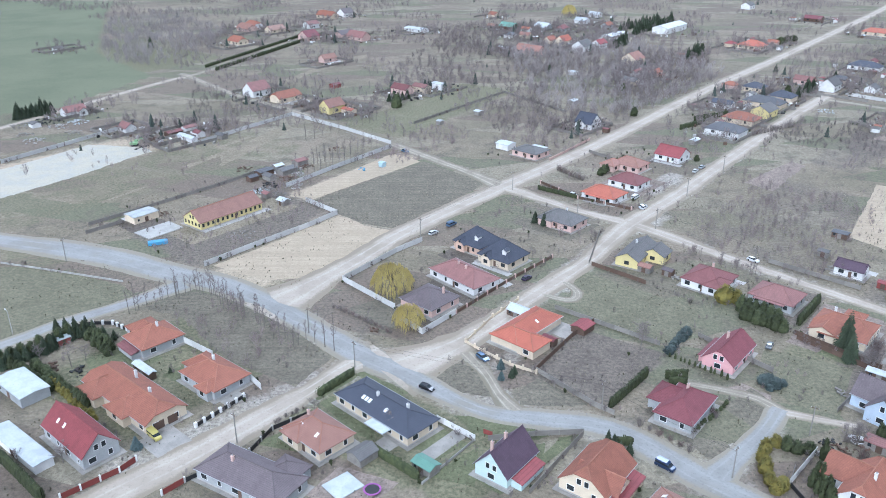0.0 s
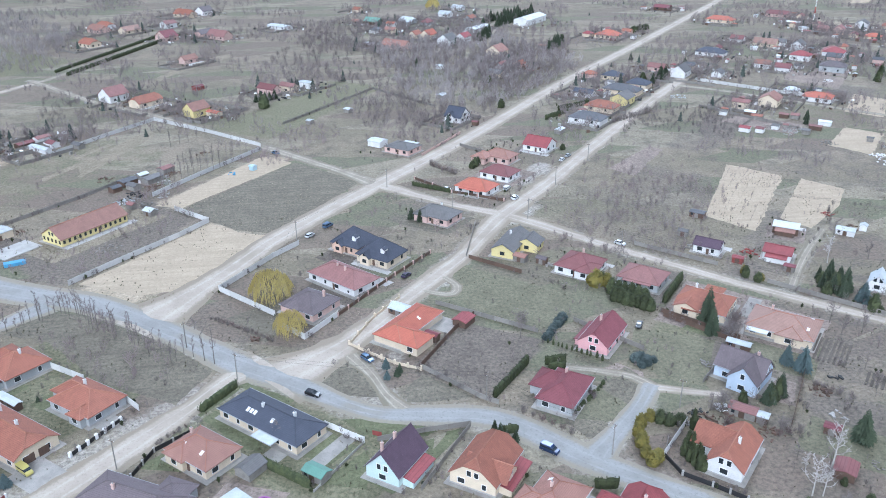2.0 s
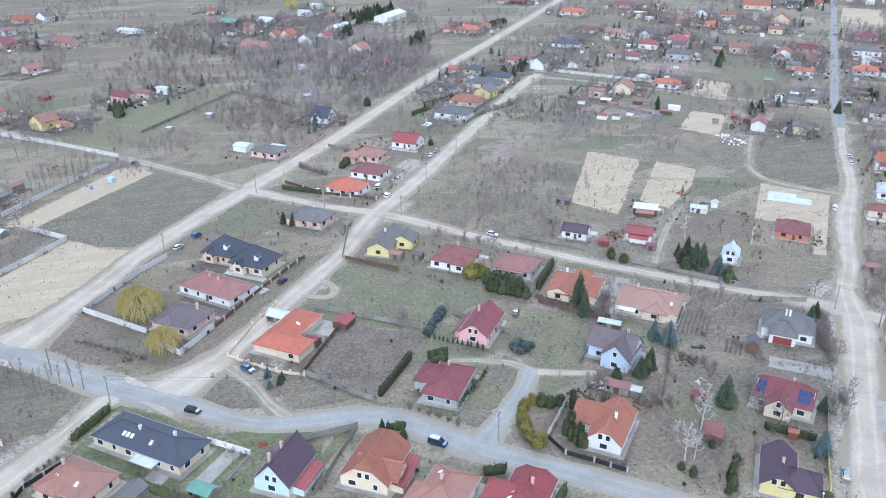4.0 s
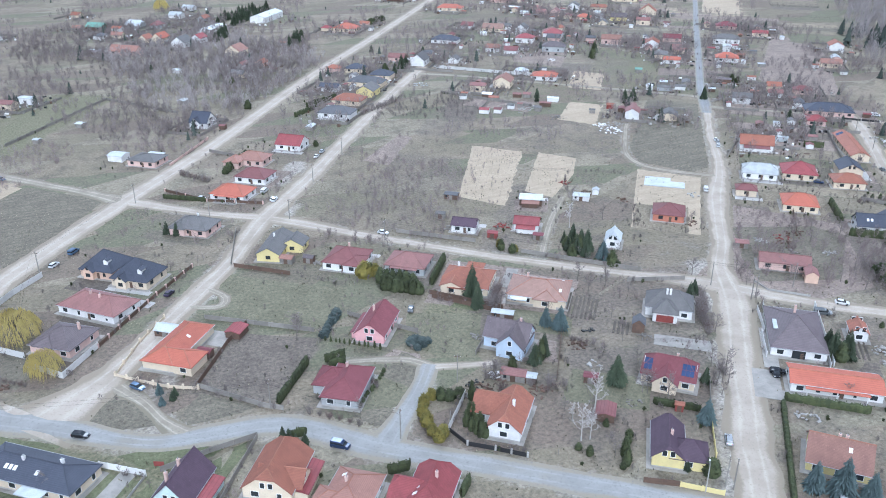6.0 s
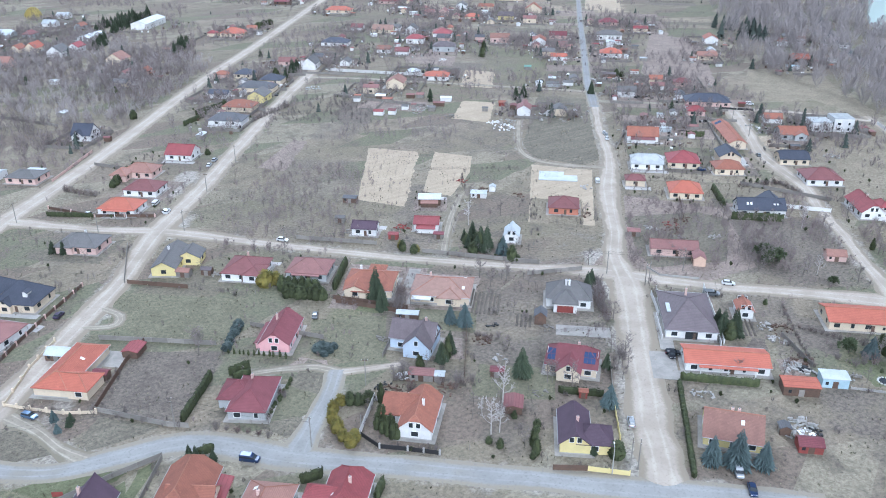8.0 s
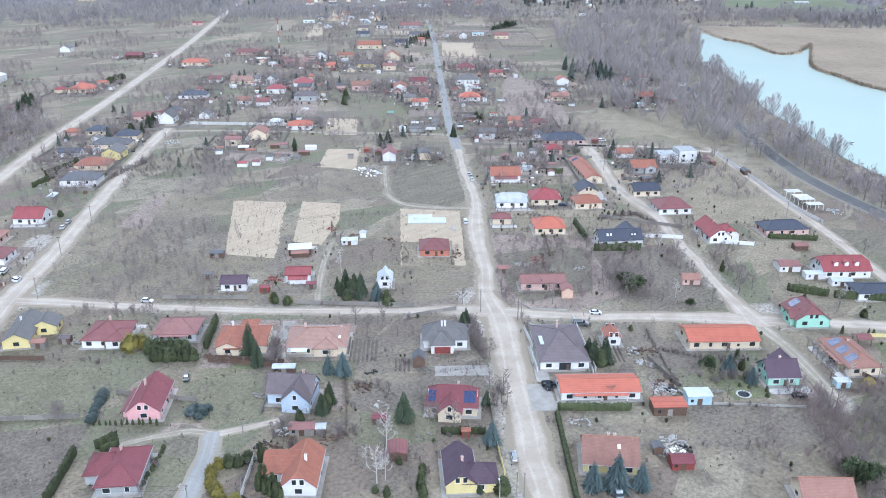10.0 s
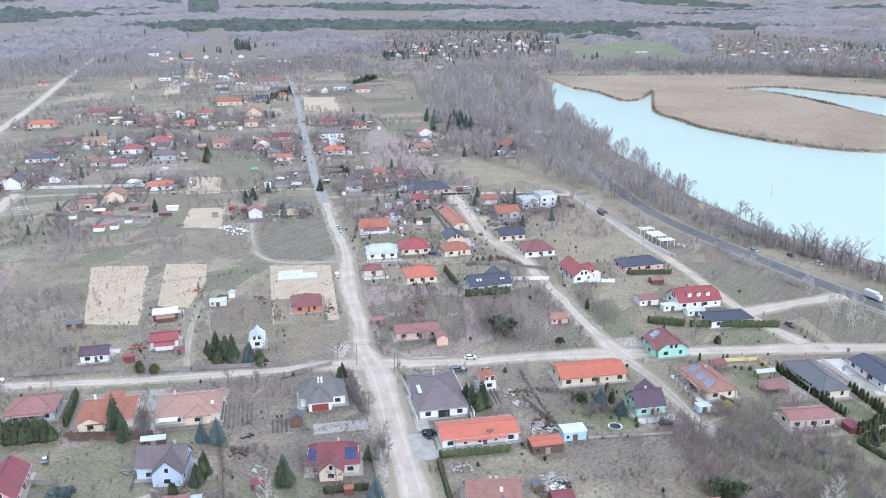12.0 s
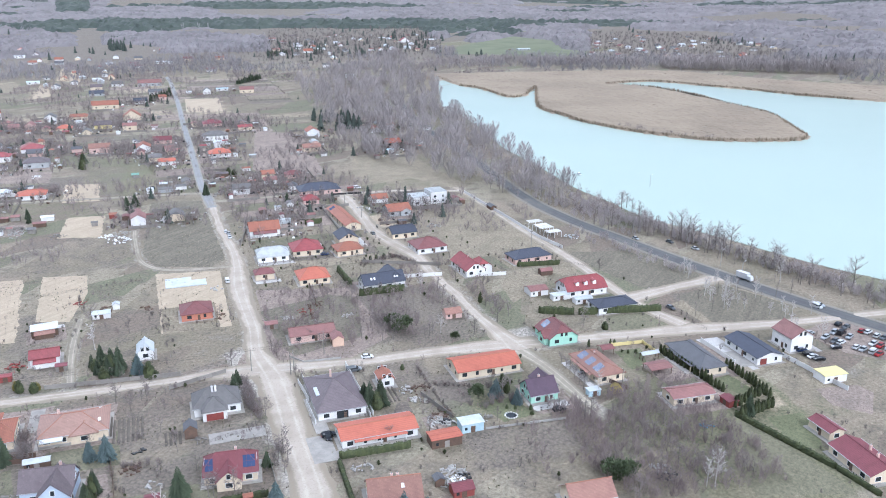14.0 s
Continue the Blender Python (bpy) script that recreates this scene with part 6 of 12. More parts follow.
def bush(seed, tall, wide, stems, label, twig="twigs"):
    r = random.Random(seed)
    t = thing("bush", 0, 0, 0, label, "bush", "bare bushes")
    wood, fine = Sticks(), Sticks()
    for i in range(stems):
        a = Vector((r.gauss(0, wide * 0.18), r.gauss(0, wide * 0.18), -0.1))
        b = a + Vector((r.gauss(0, wide * 0.3), r.gauss(0, wide * 0.3), tall * r.uniform(0.6, 1.05)))
        wood.stick(a, b, 0.05, 0.015, 3)
        for j in range(6):
            c = a.lerp(b, r.uniform(0.3, 1.0))
            fine.stick(c, c + rnd_dir(r, r.uniform(0.1, 1.3)) * tall * r.uniform(0.18, 0.4), 0.032, 0, 3)
    put("trunk", wood.mesh("trunk", "bark"), t)
    put("crown", fine.mesh("crown", twig), t)
    return t


def spruce(seed, tall, wide, label, leaf="spruce_leaf", layers=19):
    """A conifer: whorls of drooping boughs round a stem, each bough a fan of sprays."""
    r = random.Random(seed)
    t = thing("conifer", 0, 0, 0, label, "conifer", "conifers")
    wood, fine = Sticks(), Sticks()
    wood.stick(Vector((0, 0, -0.2)), Vector((0, 0, tall * 0.97)), tall * 0.022, 0.02, 6)
    for i in range(layers):
        u = (i + 0.3) / layers
        z, reach = tall * (0.06 + 0.9 * u), wide * (1 - u) ** 0.85 + 0.12
        boughs = max(6, int(19 * (1 - u) + 6))
        for j in range(boughs):
            a = 2 * math.pi * (j + r.random() * 0.7) / boughs
            out, side = Vector((math.cos(a), math.sin(a), 0)), Vector((-math.sin(a), math.cos(a), 0))
            le = reach * r.uniform(0.6, 1.15)
            root = Vector((0, 0, z + le * 0.28))
            tip = out * le + Vector((0, 0, z - le * 0.12))
            w = le * 0.17
            mid = out * le * 0.62 + Vector((0, 0, z + le * 0.14))
            fine.blade(root, mid - side * w, tip, mid + side * w)
            for s in (-1, 1):
                e = out * le * r.uniform(0.75, 0.95) + side * s * w * 1.25 + Vector((0, 0, z - le * r.uniform(0.1, 0.3)))
                fine.blade(mid + Vector((0, 0, 0.05)), e, out * le * 0.35 + side * s * w * 0.7 + Vector((0, 0, z - le * 0.05)))
    put("trunk", wood.mesh("trunk", "bark"), t)
    put("crown", fine.mesh("crown", leaf), t)
    return t


def thuja(seed, tall, wide, label, leaf="thuja_leaf", name="thuja", point=0.9):
    """A clipped evergreen column: a lumpy body bristling with small sprays."""
    r = random.Random(seed)
    body = Sticks()
    rings, around = 9, 10
    for i in range(rings):
        u = i / (rings - 1)
        rad = wide * (math.sin(math.pi * min(1, 0.28 + u * 0.72)) ** point) * (1 - 0.25 * u)
        for j in range(around):
            a = 2 * math.pi * j / around
            k = rad * r.uniform(0.78, 1.15)
            body.v.append(Vector((k * math.cos(a), k * math.sin(a), tall * u + r.uniform(-0.06, 0.06) * tall * (0 < i < rings - 1))))
    for i in range(rings - 1):
        for j in range(around):
            p, q = i * around, (i + 1) * around
            body.f.append((p + j, p + (j + 1) % around, q + (j + 1) % around, q + j))
    for _ in range(170):
        u = r.uniform(0.02, 0.97)
        rad = wide * (math.sin(math.pi * min(1, 0.28 + u * 0.72)) ** point) * (1 - 0.25 * u)
        a = r.uniform(0, 2 * math.pi)
        out, side = Vector((math.cos(a), math.sin(a), 0)), Vector((-math.sin(a), math.cos(a), 0))
        b = out * rad * 0.8 + Vector((0, 0, tall * u))
        w = wide * r.uniform(0.1, 0.2)
        body.blade(b - side * w, b + side * w, b + out * wide * r.uniform(0.2, 0.5) + Vector((0, 0, tall * r.uniform(0.04, 0.12))))
    return tagged(new(name, body.mesh(name, leaf)), label, "conifer", "evergreen shrubs")


def pine(seed, tall, wide, label):
    """A low bushy pine: a rounded, lumpy crown of needle tufts over a short trunk."""
    r = random.Random(seed)
    t = thing("pine_tree", 0, 0, 0, label, "conifer", "conifers")
    wood, fine = Sticks(), Sticks()
    wood.stick(Vector((0, 0, -0.2)), Vector((0, 0, tall * 0.6)), 0.2, 0.1, 6)
    lumps = [(Vector((r.gauss(0, wide * 0.42), r.gauss(0, wide * 0.42), tall * r.uniform(0.3, 0.72))), wide * r.uniform(0.34, 0.55)) for _ in range(13)]
    for c, rad in lumps:
        wood.stick(Vector((0, 0, tall * 0.25)), c, 0.08, 0.03, 3)
        for _ in range(85):
            d = rnd_dir(r, r.uniform(-0.3, 1.3))
            b = c + d * rad * r.uniform(0.45, 0.95)
            if b.z < 0.1:
                continue
            side = d.orthogonal().normalized()
            side = (side + d.cross(side) * r.uniform(-1.5, 1.5)).normalized() * rad * r.uniform(0.14, 0.26)
            fine.blade(b - side, b + side, b + d * rad * r.uniform(0.25, 0.45) + Vector((0, 0, 0.1)))
    put("trunk", wood.mesh("trunk", "bark"), t)
    put("crown", fine.mesh("crown", "pine_leaf"), t)
    return t


def willow(seed, tall, wide, label):
    """A weeping willow: a dome of arching limbs hung with long twigs."""
    r = random.Random(seed)
    t = thing("willow_tree", 0, 0, 0, label, "tree", "willows")
    wood, fine = Sticks(), Sticks()
    wood.stick(Vector((0, 0, -0.2)), Vector((0, 0, tall * 0.45)), 0.4, 0.28, 7)
    for i in range(22):
        a, reach = 2 * math.pi * (i + r.random() * 0.6) / 22, wide * r.uniform(0.3, 0.8)
        base = Vector((0, 0, tall * r.uniform(0.3, 0.45)))
        top = Vector((math.cos(a) * reach * 0.6, math.sin(a) * reach * 0.6, tall * r.uniform(0.78, 0.95)))
        wood.stick(base, top, 0.12, 0.04, 4)
    for i in range(1500):
        a, k = r.uniform(0, 2 * math.pi), math.sqrt(r.random())
        lump = 1 + 0.16 * math.sin(3 * a + 1.3) + 0.1 * math.sin(7 * a)
        rad = wide * 0.78 * k * lump
        z = tall * (1 - 0.62 * k ** 2.6) * r.uniform(0.82, 1.02)
        c = Vector((math.cos(a) * rad, math.sin(a) * rad, z))
        drop = r.uniform(0.14, 0.36) * tall * (0.5 + 0.7 * k)
        fine.stick(c, c + Vector((math.cos(a) * 0.35 + r.gauss(0, 0.2), math.sin(a) * 0.35 + r.gauss(0, 0.2), -min(drop, z - 0.15))), 0.06, 0, 3)
    put("trunk", wood.mesh("trunk", "bark"), t)
    put("crown", fine.mesh("crown", "willow_twigs"), t)
    return t


PROTO = {
    "tree": [bare_tree(k, h, w, 0.16 + 0.01 * k, 11, lab) for k, h, w, lab in ((1, 7.5, 3.2, "leafless grey-brown garden tree with fine twigs"), (2, 9.0, 3.8, "tall leafless tree with spreading grey limbs"),
                                                                               (3, 6.0, 2.8, "small leafless fruit tree with a rounded crown"))],
    "slim": [bare_tree(11, 7.0, 1.5, 0.10, 7, "slim leafless roadside tree with upright branches", fork=0.25, upward=1.7), bare_tree(12, 8.5, 1.3, 0.11, 8, "tall slim leafless tree with upright branches", fork=0.35, upward=2.0),
             bare_tree(13, 5.0, 1.6, 0.08, 6, "low crooked leafless roadside tree", fork=0.15, upward=1.3)],
    "birch": [bare_tree(21, 10.0, 2.9, 0.16, 13, "leafless birch with a white trunk and pale twigs", bark="birch_bark", twig="birch_bark", upward=1.1, name="birch_tree")],
    "big": [bare_tree(31, 14.0, 5.4, 0.32, 16, "large leafless lakeside tree with a broad crown", twig="lake_twigs"), bare_tree(32, 12.0, 4.6, 0.28, 15, "broad leafless tree on the lake bank", twig="lake_twigs")],
    "bush": [bush(41, 2.2, 1.8, 26, "leafless twiggy bush in a garden"), bush(42, 3.0, 2.4, 30, "large leafless thicket of thin stems"), bush(43, 2.6, 2.2, 28, "reddish-brown leafless bush beside a plot", "twigs_red")],
    "spruce": [spruce(51, 9.0, 2.5, "dark green spruce with drooping boughs"), spruce(52, 7.0, 2.3, "dense green fir in a garden")],
    "pine": [pine(97, 5.5, 3.6, "rounded bushy green pine on rough ground")],
    "juniper": [thuja(95, 2.0, 1.7, "low spreading blue-grey juniper on a lawn", "juniper_leaf", "juniper", 0.5)],
    "blue": [spruce(61, 7.5, 2.7, "blue-grey spruce with layered boughs", "blue_spruce_leaf")],
    "thuja": [thuja(71, 3.2, 0.75, "narrow green thuja in a garden row"), thuja(72, 3.6, 0.8, "dark green columnar thuja in a row")],
    "fat": [thuja(81, 4.2, 1.6, "rounded olive-green evergreen shrub in a garden", point=0.7), thuja(82, 3.4, 1.7, "bushy olive-green evergreen in a garden", point=0.6)],
    "gold": [thuja(91, 3.0, 1.5, "golden-green rounded conifer beside the road", "yellow_leaf", "golden_conifer", 0.6), thuja(92, 3.4, 1.6, "yellowish evergreen shrub beside the road", "yellow_leaf", "golden_conifer", 0.7)],
    "willow": [willow(98, 7.5, 5.6, "weeping willow with yellow hanging twigs")],
}
ALL_ROADS = np.concatenate([np.c_[line, np.full(len(line), width / 2)] for line, width in ROADS])
USED = set()
CHANCE = random.Random(77)


def plant(kind, x, y, size=1.0):
    """Another plant of a kind: the first one takes the model's own place."""
    if math.hypot(x, y) < 420 and (np.hypot(ALL_ROADS[:, 0] - x, ALL_ROADS[:, 1] - y) - ALL_ROADS[:, 2]).min() < (-1.2 if kind == "slim" else 0.6):
        return None
    which = CHANCE.randrange(len(PROTO[kind]))
    ob = PROTO[kind][which]
    m = pose(x, y, float(height(x, y)), 0, 0, CHANCE.uniform(0, 360))
    k = size * CHANCE.uniform(0.85, 1.15)
    if (kind, which) not in USED:
        USED.add((kind, which))
        ob.matrix_basis = m @ Matrix.Scale(k, 4)
        return ob
    c = copy_thing(ob, m)
    c.scale = (k, k, k * CHANCE.uniform(0.9, 1.12))
    return c


def row(kind, x0, y0, x1, y1, every, size=1.0, loose=0.15):
    n = max(1, round(math.hypot(x1 - x0, y1 - y0) / every))
    for i in range(n + 1):
        u = i / n
        plant(kind, x0 + (x1 - x0) * u + CHANCE.gauss(0, loose), y0 + (y1 - y0) * u + CHANCE.gauss(0, loose), size)


def free(x, y, gap=1.5):
    """Whether a spot lies clear of houses, roads and water."""
    for hx, hy, rot, le, wi in HOUSES:
        if abs(x - hx) + abs(y - hy) < 60:
            c, s = math.cos(radians(rot)), math.sin(radians(rot))
            u, v = (x - hx) * c + (y - hy) * s, (y - hy) * c - (x - hx) * s
            if abs(u) < le / 2 + gap and abs(v) < wi / 2 + gap:
                return False
    d = np.hypot(ALL_ROADS[:, 0] - x, ALL_ROADS[:, 1] - y) - ALL_ROADS[:, 2]
    if d.min() < gap:
        return False
    return x < 380 or not bool(inside(np.array([x]), np.array([y]), LAKE)[0])


def hedge(x0, y0, x1, y1, tall, wide, leaf="thuja_leaf", label="dense clipped green hedge along a garden"):
    """A closed hedge: one lumpy wall of foliage bristling with small sprays."""
    r = random.Random(int(x0 * 7 + y0 * 13))
    run = math.hypot(x1 - x0, y1 - y0)
    t = thing("hedge", x0, y0, math.degrees(math.atan2(y1 - y0, x1 - x0)), label, "hedge", "garden hedges")
    b = Sticks()
    n = max(3, int(run / 0.7))
    section = ((-0.5, -0.03), (-0.55, 0.45), (-0.4, 0.85), (0.0, 1.0), (0.4, 0.85), (0.55, 0.45), (0.5, -0.03))
    for i in range(n + 1):
        k = 0.12 if i in (0, n) else 1.0
        lift = r.uniform(0.86, 1.12)
        for y, z in section:
            b.v.append(Vector((run * i / n + r.uniform(-0.15, 0.15), y * wide * k * r.uniform(0.8, 1.2), z * tall * (lift if z > 0 else 1))))
    m = len(section)
    for i in range(n):
        b.f += [(i * m + j, i * m + j + 1, (i + 1) * m + j + 1, (i + 1) * m + j) for j in range(m - 1)]
    for _ in range(int(run * tall * 9)):
        s = r.choice((-1, 1))
        z = r.uniform(0.05, 1.0)
        p = Vector((r.uniform(0, run), s * wide * (0.52 if z < 0.7 else 0.3) * r.uniform(0.6, 1), z * tall))
        q = r.uniform(0.1, 0.22)
        b.blade(p + Vector((-q, 0, 0)), p + Vector((q, 0, 0)), p + Vector((r.uniform(-0.1, 0.1), s * r.uniform(0.05, 0.3), r.uniform(0.15, 0.4))))
    put("foliage", b.mesh("foliage", leaf), t)
    return t


def thicket(kind, x, y, rot, length, width, count, size=1.0):
    """Plants strewn over an oblong of ground."""
    c, s = math.cos(radians(rot)), math.sin(radians(rot))
    for _ in range(count):
        u, v = CHANCE.uniform(-length / 2, length / 2), CHANCE.uniform(-width / 2, width / 2)
        px, py = x + u * c - v * s, y + u * s + v * c
        if free(px, py):
            plant(kind, px, py, size * CHANCE.uniform(0.75, 1.2))


def grove(name, kind, areas, size, label, seed):
    """A stand of leafless trees over oblongs of ground (x, y, turn, length, width, count), branched like the single ones, as one mesh."""
    r = random.Random(seed)
    verts, faces, marks, total = [], [], [], 0
    parts = []
    for ob in PROTO[kind]:
        one = []
        for slot, child in enumerate(ob.children):
            me = child.data
            co = np.empty(len(me.vertices) * 3)
            me.vertices.foreach_get("co", co)
            one.append((co.reshape(-1, 3), [tuple(f.vertices) for f in me.polygons], slot))
        parts.append(one)
    for x, y, rot, le, wi, count in areas:
        c, s = math.cos(radians(rot)), math.sin(radians(rot))
        for _ in range(count):
            u, w = r.uniform(-le / 2, le / 2), r.uniform(-wi / 2, wi / 2)
            px, py = x + u * c - w * s, y + u * s + w * c
            if not free(px, py, 1.2):
                continue
            a, k = r.uniform(0, 2 * math.pi), size * r.uniform(0.6, 1.25)
            turn = np.array([[math.cos(a), -math.sin(a), 0], [math.sin(a), math.cos(a), 0], [0, 0, r.uniform(0.9, 1.1)]]) * k
            for co, fs, slot in parts[r.randrange(len(parts))]:
                verts.append(co @ turn.T + np.array([px, py, float(height(px, py))]))
                faces += [tuple(i + total for i in f) for f in fs]
                marks += [slot] * len(fs)
                total += len(co)
    me = bpy.data.meshes.new(name)
    me.from_pydata(np.concatenate(verts).tolist(), [], faces)
    for child in PROTO[kind][0].children:
        me.materials.append(child.data.materials[0])
    me.polygons.foreach_set("material_index", marks)
    return tagged(new(name, me), label, "trees", kind="stuff")


def wood(name, spots, tall, blades, thick, material, label, seed):
    """Woodland seen from afar: one mesh of many thin leafless crowns."""
    r = np.random.RandomState(seed)
    x, y = np.array(spots).T
    n = len(x)
    h = tall * r.uniform(0.6, 1.15, n)
    z = height(x, y)
    v = np.zeros((n, blades, 3, 3))
    a, u = r.uniform(0, 2 * np.pi, (n, blades)), r.uniform(-1, 1, (n, blades))
    lean = r.uniform(0.8, 1.2, (n, 1))
    rad = 0.31 * lean * h[:, None] * np.sqrt(1 - 0.9 * u * u) * r.uniform(0.55, 1.0, (n, blades))
    top = h[:, None] * (0.64 + 0.36 * u)
    foot = np.maximum(0.04 * h[:, None], top - rad * r.uniform(1.0, 2.2, (n, blades)) - 0.05 * h[:, None])
    w = thick * r.uniform(0.5, 1.2, (n, blades))
    b = r.uniform(0, 2 * np.pi, (n, blades))
    for k, (s, zz, out) in enumerate(((-1, top, 1.0), (1, top * r.uniform(0.9, 1.0, (n, blades)), 0.95), (0, foot, 0.06))):
        v[:, :, k, 0] = x[:, None] + np.cos(a) * rad * out + s * w * np.cos(b)
        v[:, :, k, 1] = y[:, None] + np.sin(a) * rad * out + s * w * np.sin(b)
        v[:, :, k, 2] = z[:, None] + zz
    v[:, 0, 2, 2] = z - 0.3
    me = bpy.data.meshes.new(name)
    me.from_pydata(v.reshape(-1, 3).tolist(), [], np.arange(n * blades * 3).reshape(-1, 3).tolist())
    me.materials.append(MATS[material])
    return tagged(new(name, me), label, "woodland", kind="stuff")


def firs(name, spots, tall, label, seed, wide=0.27):
    """Conifers seen from afar: cones of drooping boughs in layers, one mesh."""
    r = np.random.RandomState(seed)
    x, y = np.array(spots).T
    n, layers, boughs = len(x), 4, 6
    h, z = tall * r.uniform(0.6, 1.25, n), height(x, y)
    v = np.zeros((n, layers, boughs, 3, 3))
    for i in range(layers):
        top, low = 1.0 - 0.2 * i, 0.72 - 0.22 * i
        reach = h * wide * (0.4 + 0.22 * i)
        for j in range(boughs):
            a = 2 * np.pi * (j + r.uniform(0, 0.8, n)) / boughs
            for k, (s, zz, out) in enumerate(((0, top, 0.0), (-0.62, low, 1.0), (0.62, low - 0.03, 1.0))):
                d = reach * out * r.uniform(0.8, 1.15, n)
                v[:, i, j, k, 0] = x + np.cos(a + s) * d
                v[:, i, j, k, 1] = y + np.sin(a + s) * d
                v[:, i, j, k, 2] = z + h * max(0.02, zz)
    me = bpy.data.meshes.new(name)
    me.from_pydata(v.reshape(-1, 3).tolist(), [], np.arange(n * layers * boughs * 3).reshape(-1, 3).tolist())
    me.materials.append(MATS["far_fir"])
    return tagged(new(name, me), label, "woodland", kind="stuff")


def scrub(name, areas, tall, blades, thick, material, label, seed):
    """Bare brushwood over oblongs of ground (x, y, turn, length, width, count), kept clear of houses and roads."""
    r = random.Random(seed)
    spots = []
    for x, y, rot, le, wi, count in areas:
        c, s = math.cos(radians(rot)), math.sin(radians(rot))
        for _ in range(count):
            u, w = r.uniform(-le / 2, le / 2), r.uniform(-wi / 2, wi / 2)
            px, py = x + u * c - w * s, y + u * s + w * c
            if free(px, py, 1.0):
                spots.append((px, py))
    return wood(name, spots, tall, blades, thick, material, label, seed)


def spots_in(poly, count, seed, clear=True):
    r = np.random.RandomState(seed)
    p = np.array(poly, float)
    out = []
    while len(out) < count:
        q = r.uniform(p.min(0), p.max(0), (count, 2))
        q = q[inside(q[:, 0], q[:, 1], p)]
        if clear:
            q = q[~inside(q[:, 0], q[:, 1], LAKE)]
        out += q.tolist()
    return out[:count]


# ---- fences and walls ----
def shared_box(name, material, x0, x1, y0, y1, z0, z1, bevel=0.0):
    bm = box(bmesh.new(), x0, x1, y0, y1, z0, z1)
    if bevel:
        bmesh.ops.bevel(bm, geom=list(bm.edges), offset=bevel, segments=1, affect="EDGES")
    me = bpy.data.meshes.new(name)
    bm.to_mesh(me)
    bm.free()
    me.materials.append(MATS[material])
    return me


FENCES = {
    # panel material, panel height, post material, post size, post height, words
    "concrete": ("precast", 2.0, "precast", 0.16, 2.1, "grey precast concrete fence with posts"),
    "low": ("concrete", 0.7, "concrete", 0.2, 0.8, "low grey concrete garden wall"),
    "white": ("render_white", 1.7, "render_white", 0.25, 1.8, "smooth white rendered garden wall"),
    "cream": ("render_cream", 0.9, "render_cream", 0.5, 1.5, "cream garden wall with raised square pillars"),
    "pillar": ("wood_dark", 1.2, "render_rose", 0.5, 1.5, "dark fence panels between rose brick pillars"),
    "stone": ("plastic_dark", 1.2, "concrete", 0.45, 1.5, "dark fence panels between grey stone pillars"),
    "boards": ("wood_pale", 1.5, "wood_pale", 0.12, 1.6, "weathered grey board fence"),
    "dark": ("wood_dark", 1.5, "wood_dark", 0.14, 1.6, "dark brown board fence"),
    "redwood": ("wood_red", 1.5, "render_white", 0.4, 1.7, "dark red board fence with white gate pillars"),
    "yellow": ("render_yellow", 1.3, "render_yellow", 0.3, 1.5, "pale yellow rendered garden wall"),
    "rose": ("render_rose", 1.3, "render_rose", 0.3, 1.5, "rose rendered garden wall"),
    "arch": ("plastic_dark", 1.1, "render_white", 0.7, 1.45, "white garden fence with broad pillars and dark panels"),
    "wire": ("bark", 1.3, "wood_pale", 0.1, 1.5, "thin wire fence on weathered posts"),
}
FENCE_MESH = {}
FENCE_LINES = []
for key, (pm, ph, sm, sz, sh, _) in FENCES.items():
    if key == "wire":
        bm = bmesh.new()  # a net of wires, knotted where they cross
        xs = [v for k in range(9) for v in (k / 8 - 0.503, k / 8 - 0.497)]
        zs = [v for k in range(5) for v in (0.2 + 0.275 * k - 0.013, 0.2 + 0.275 * k + 0.013)]
        knots = [[bm.verts.new((a, 0, b)) for b in zs] for a in xs]
        for a in range(len(xs) - 1):
            for b in range(len(zs) - 1):
                if a % 2 == 0 or b % 2 == 0:
                    bm.faces.new((knots[a][b], knots[a + 1][b], knots[a + 1][b + 1], knots[a][b + 1]))
        panel_me = bpy.data.meshes.new("wire_net")
        bm.to_mesh(panel_me)
        bm.free()
        panel_me.materials.append(MATS[pm])
    else:
        panel_me = shared_box("panel", pm, -0.5, 0.5, -0.05, 0.05, -0.05, ph)
    post_me = shared_box("post", sm, -sz / 2, sz / 2, -sz / 2, sz / 2, -0.1, sh, 0.03)
    FENCE_MESH[key] = (panel_me, post_me)


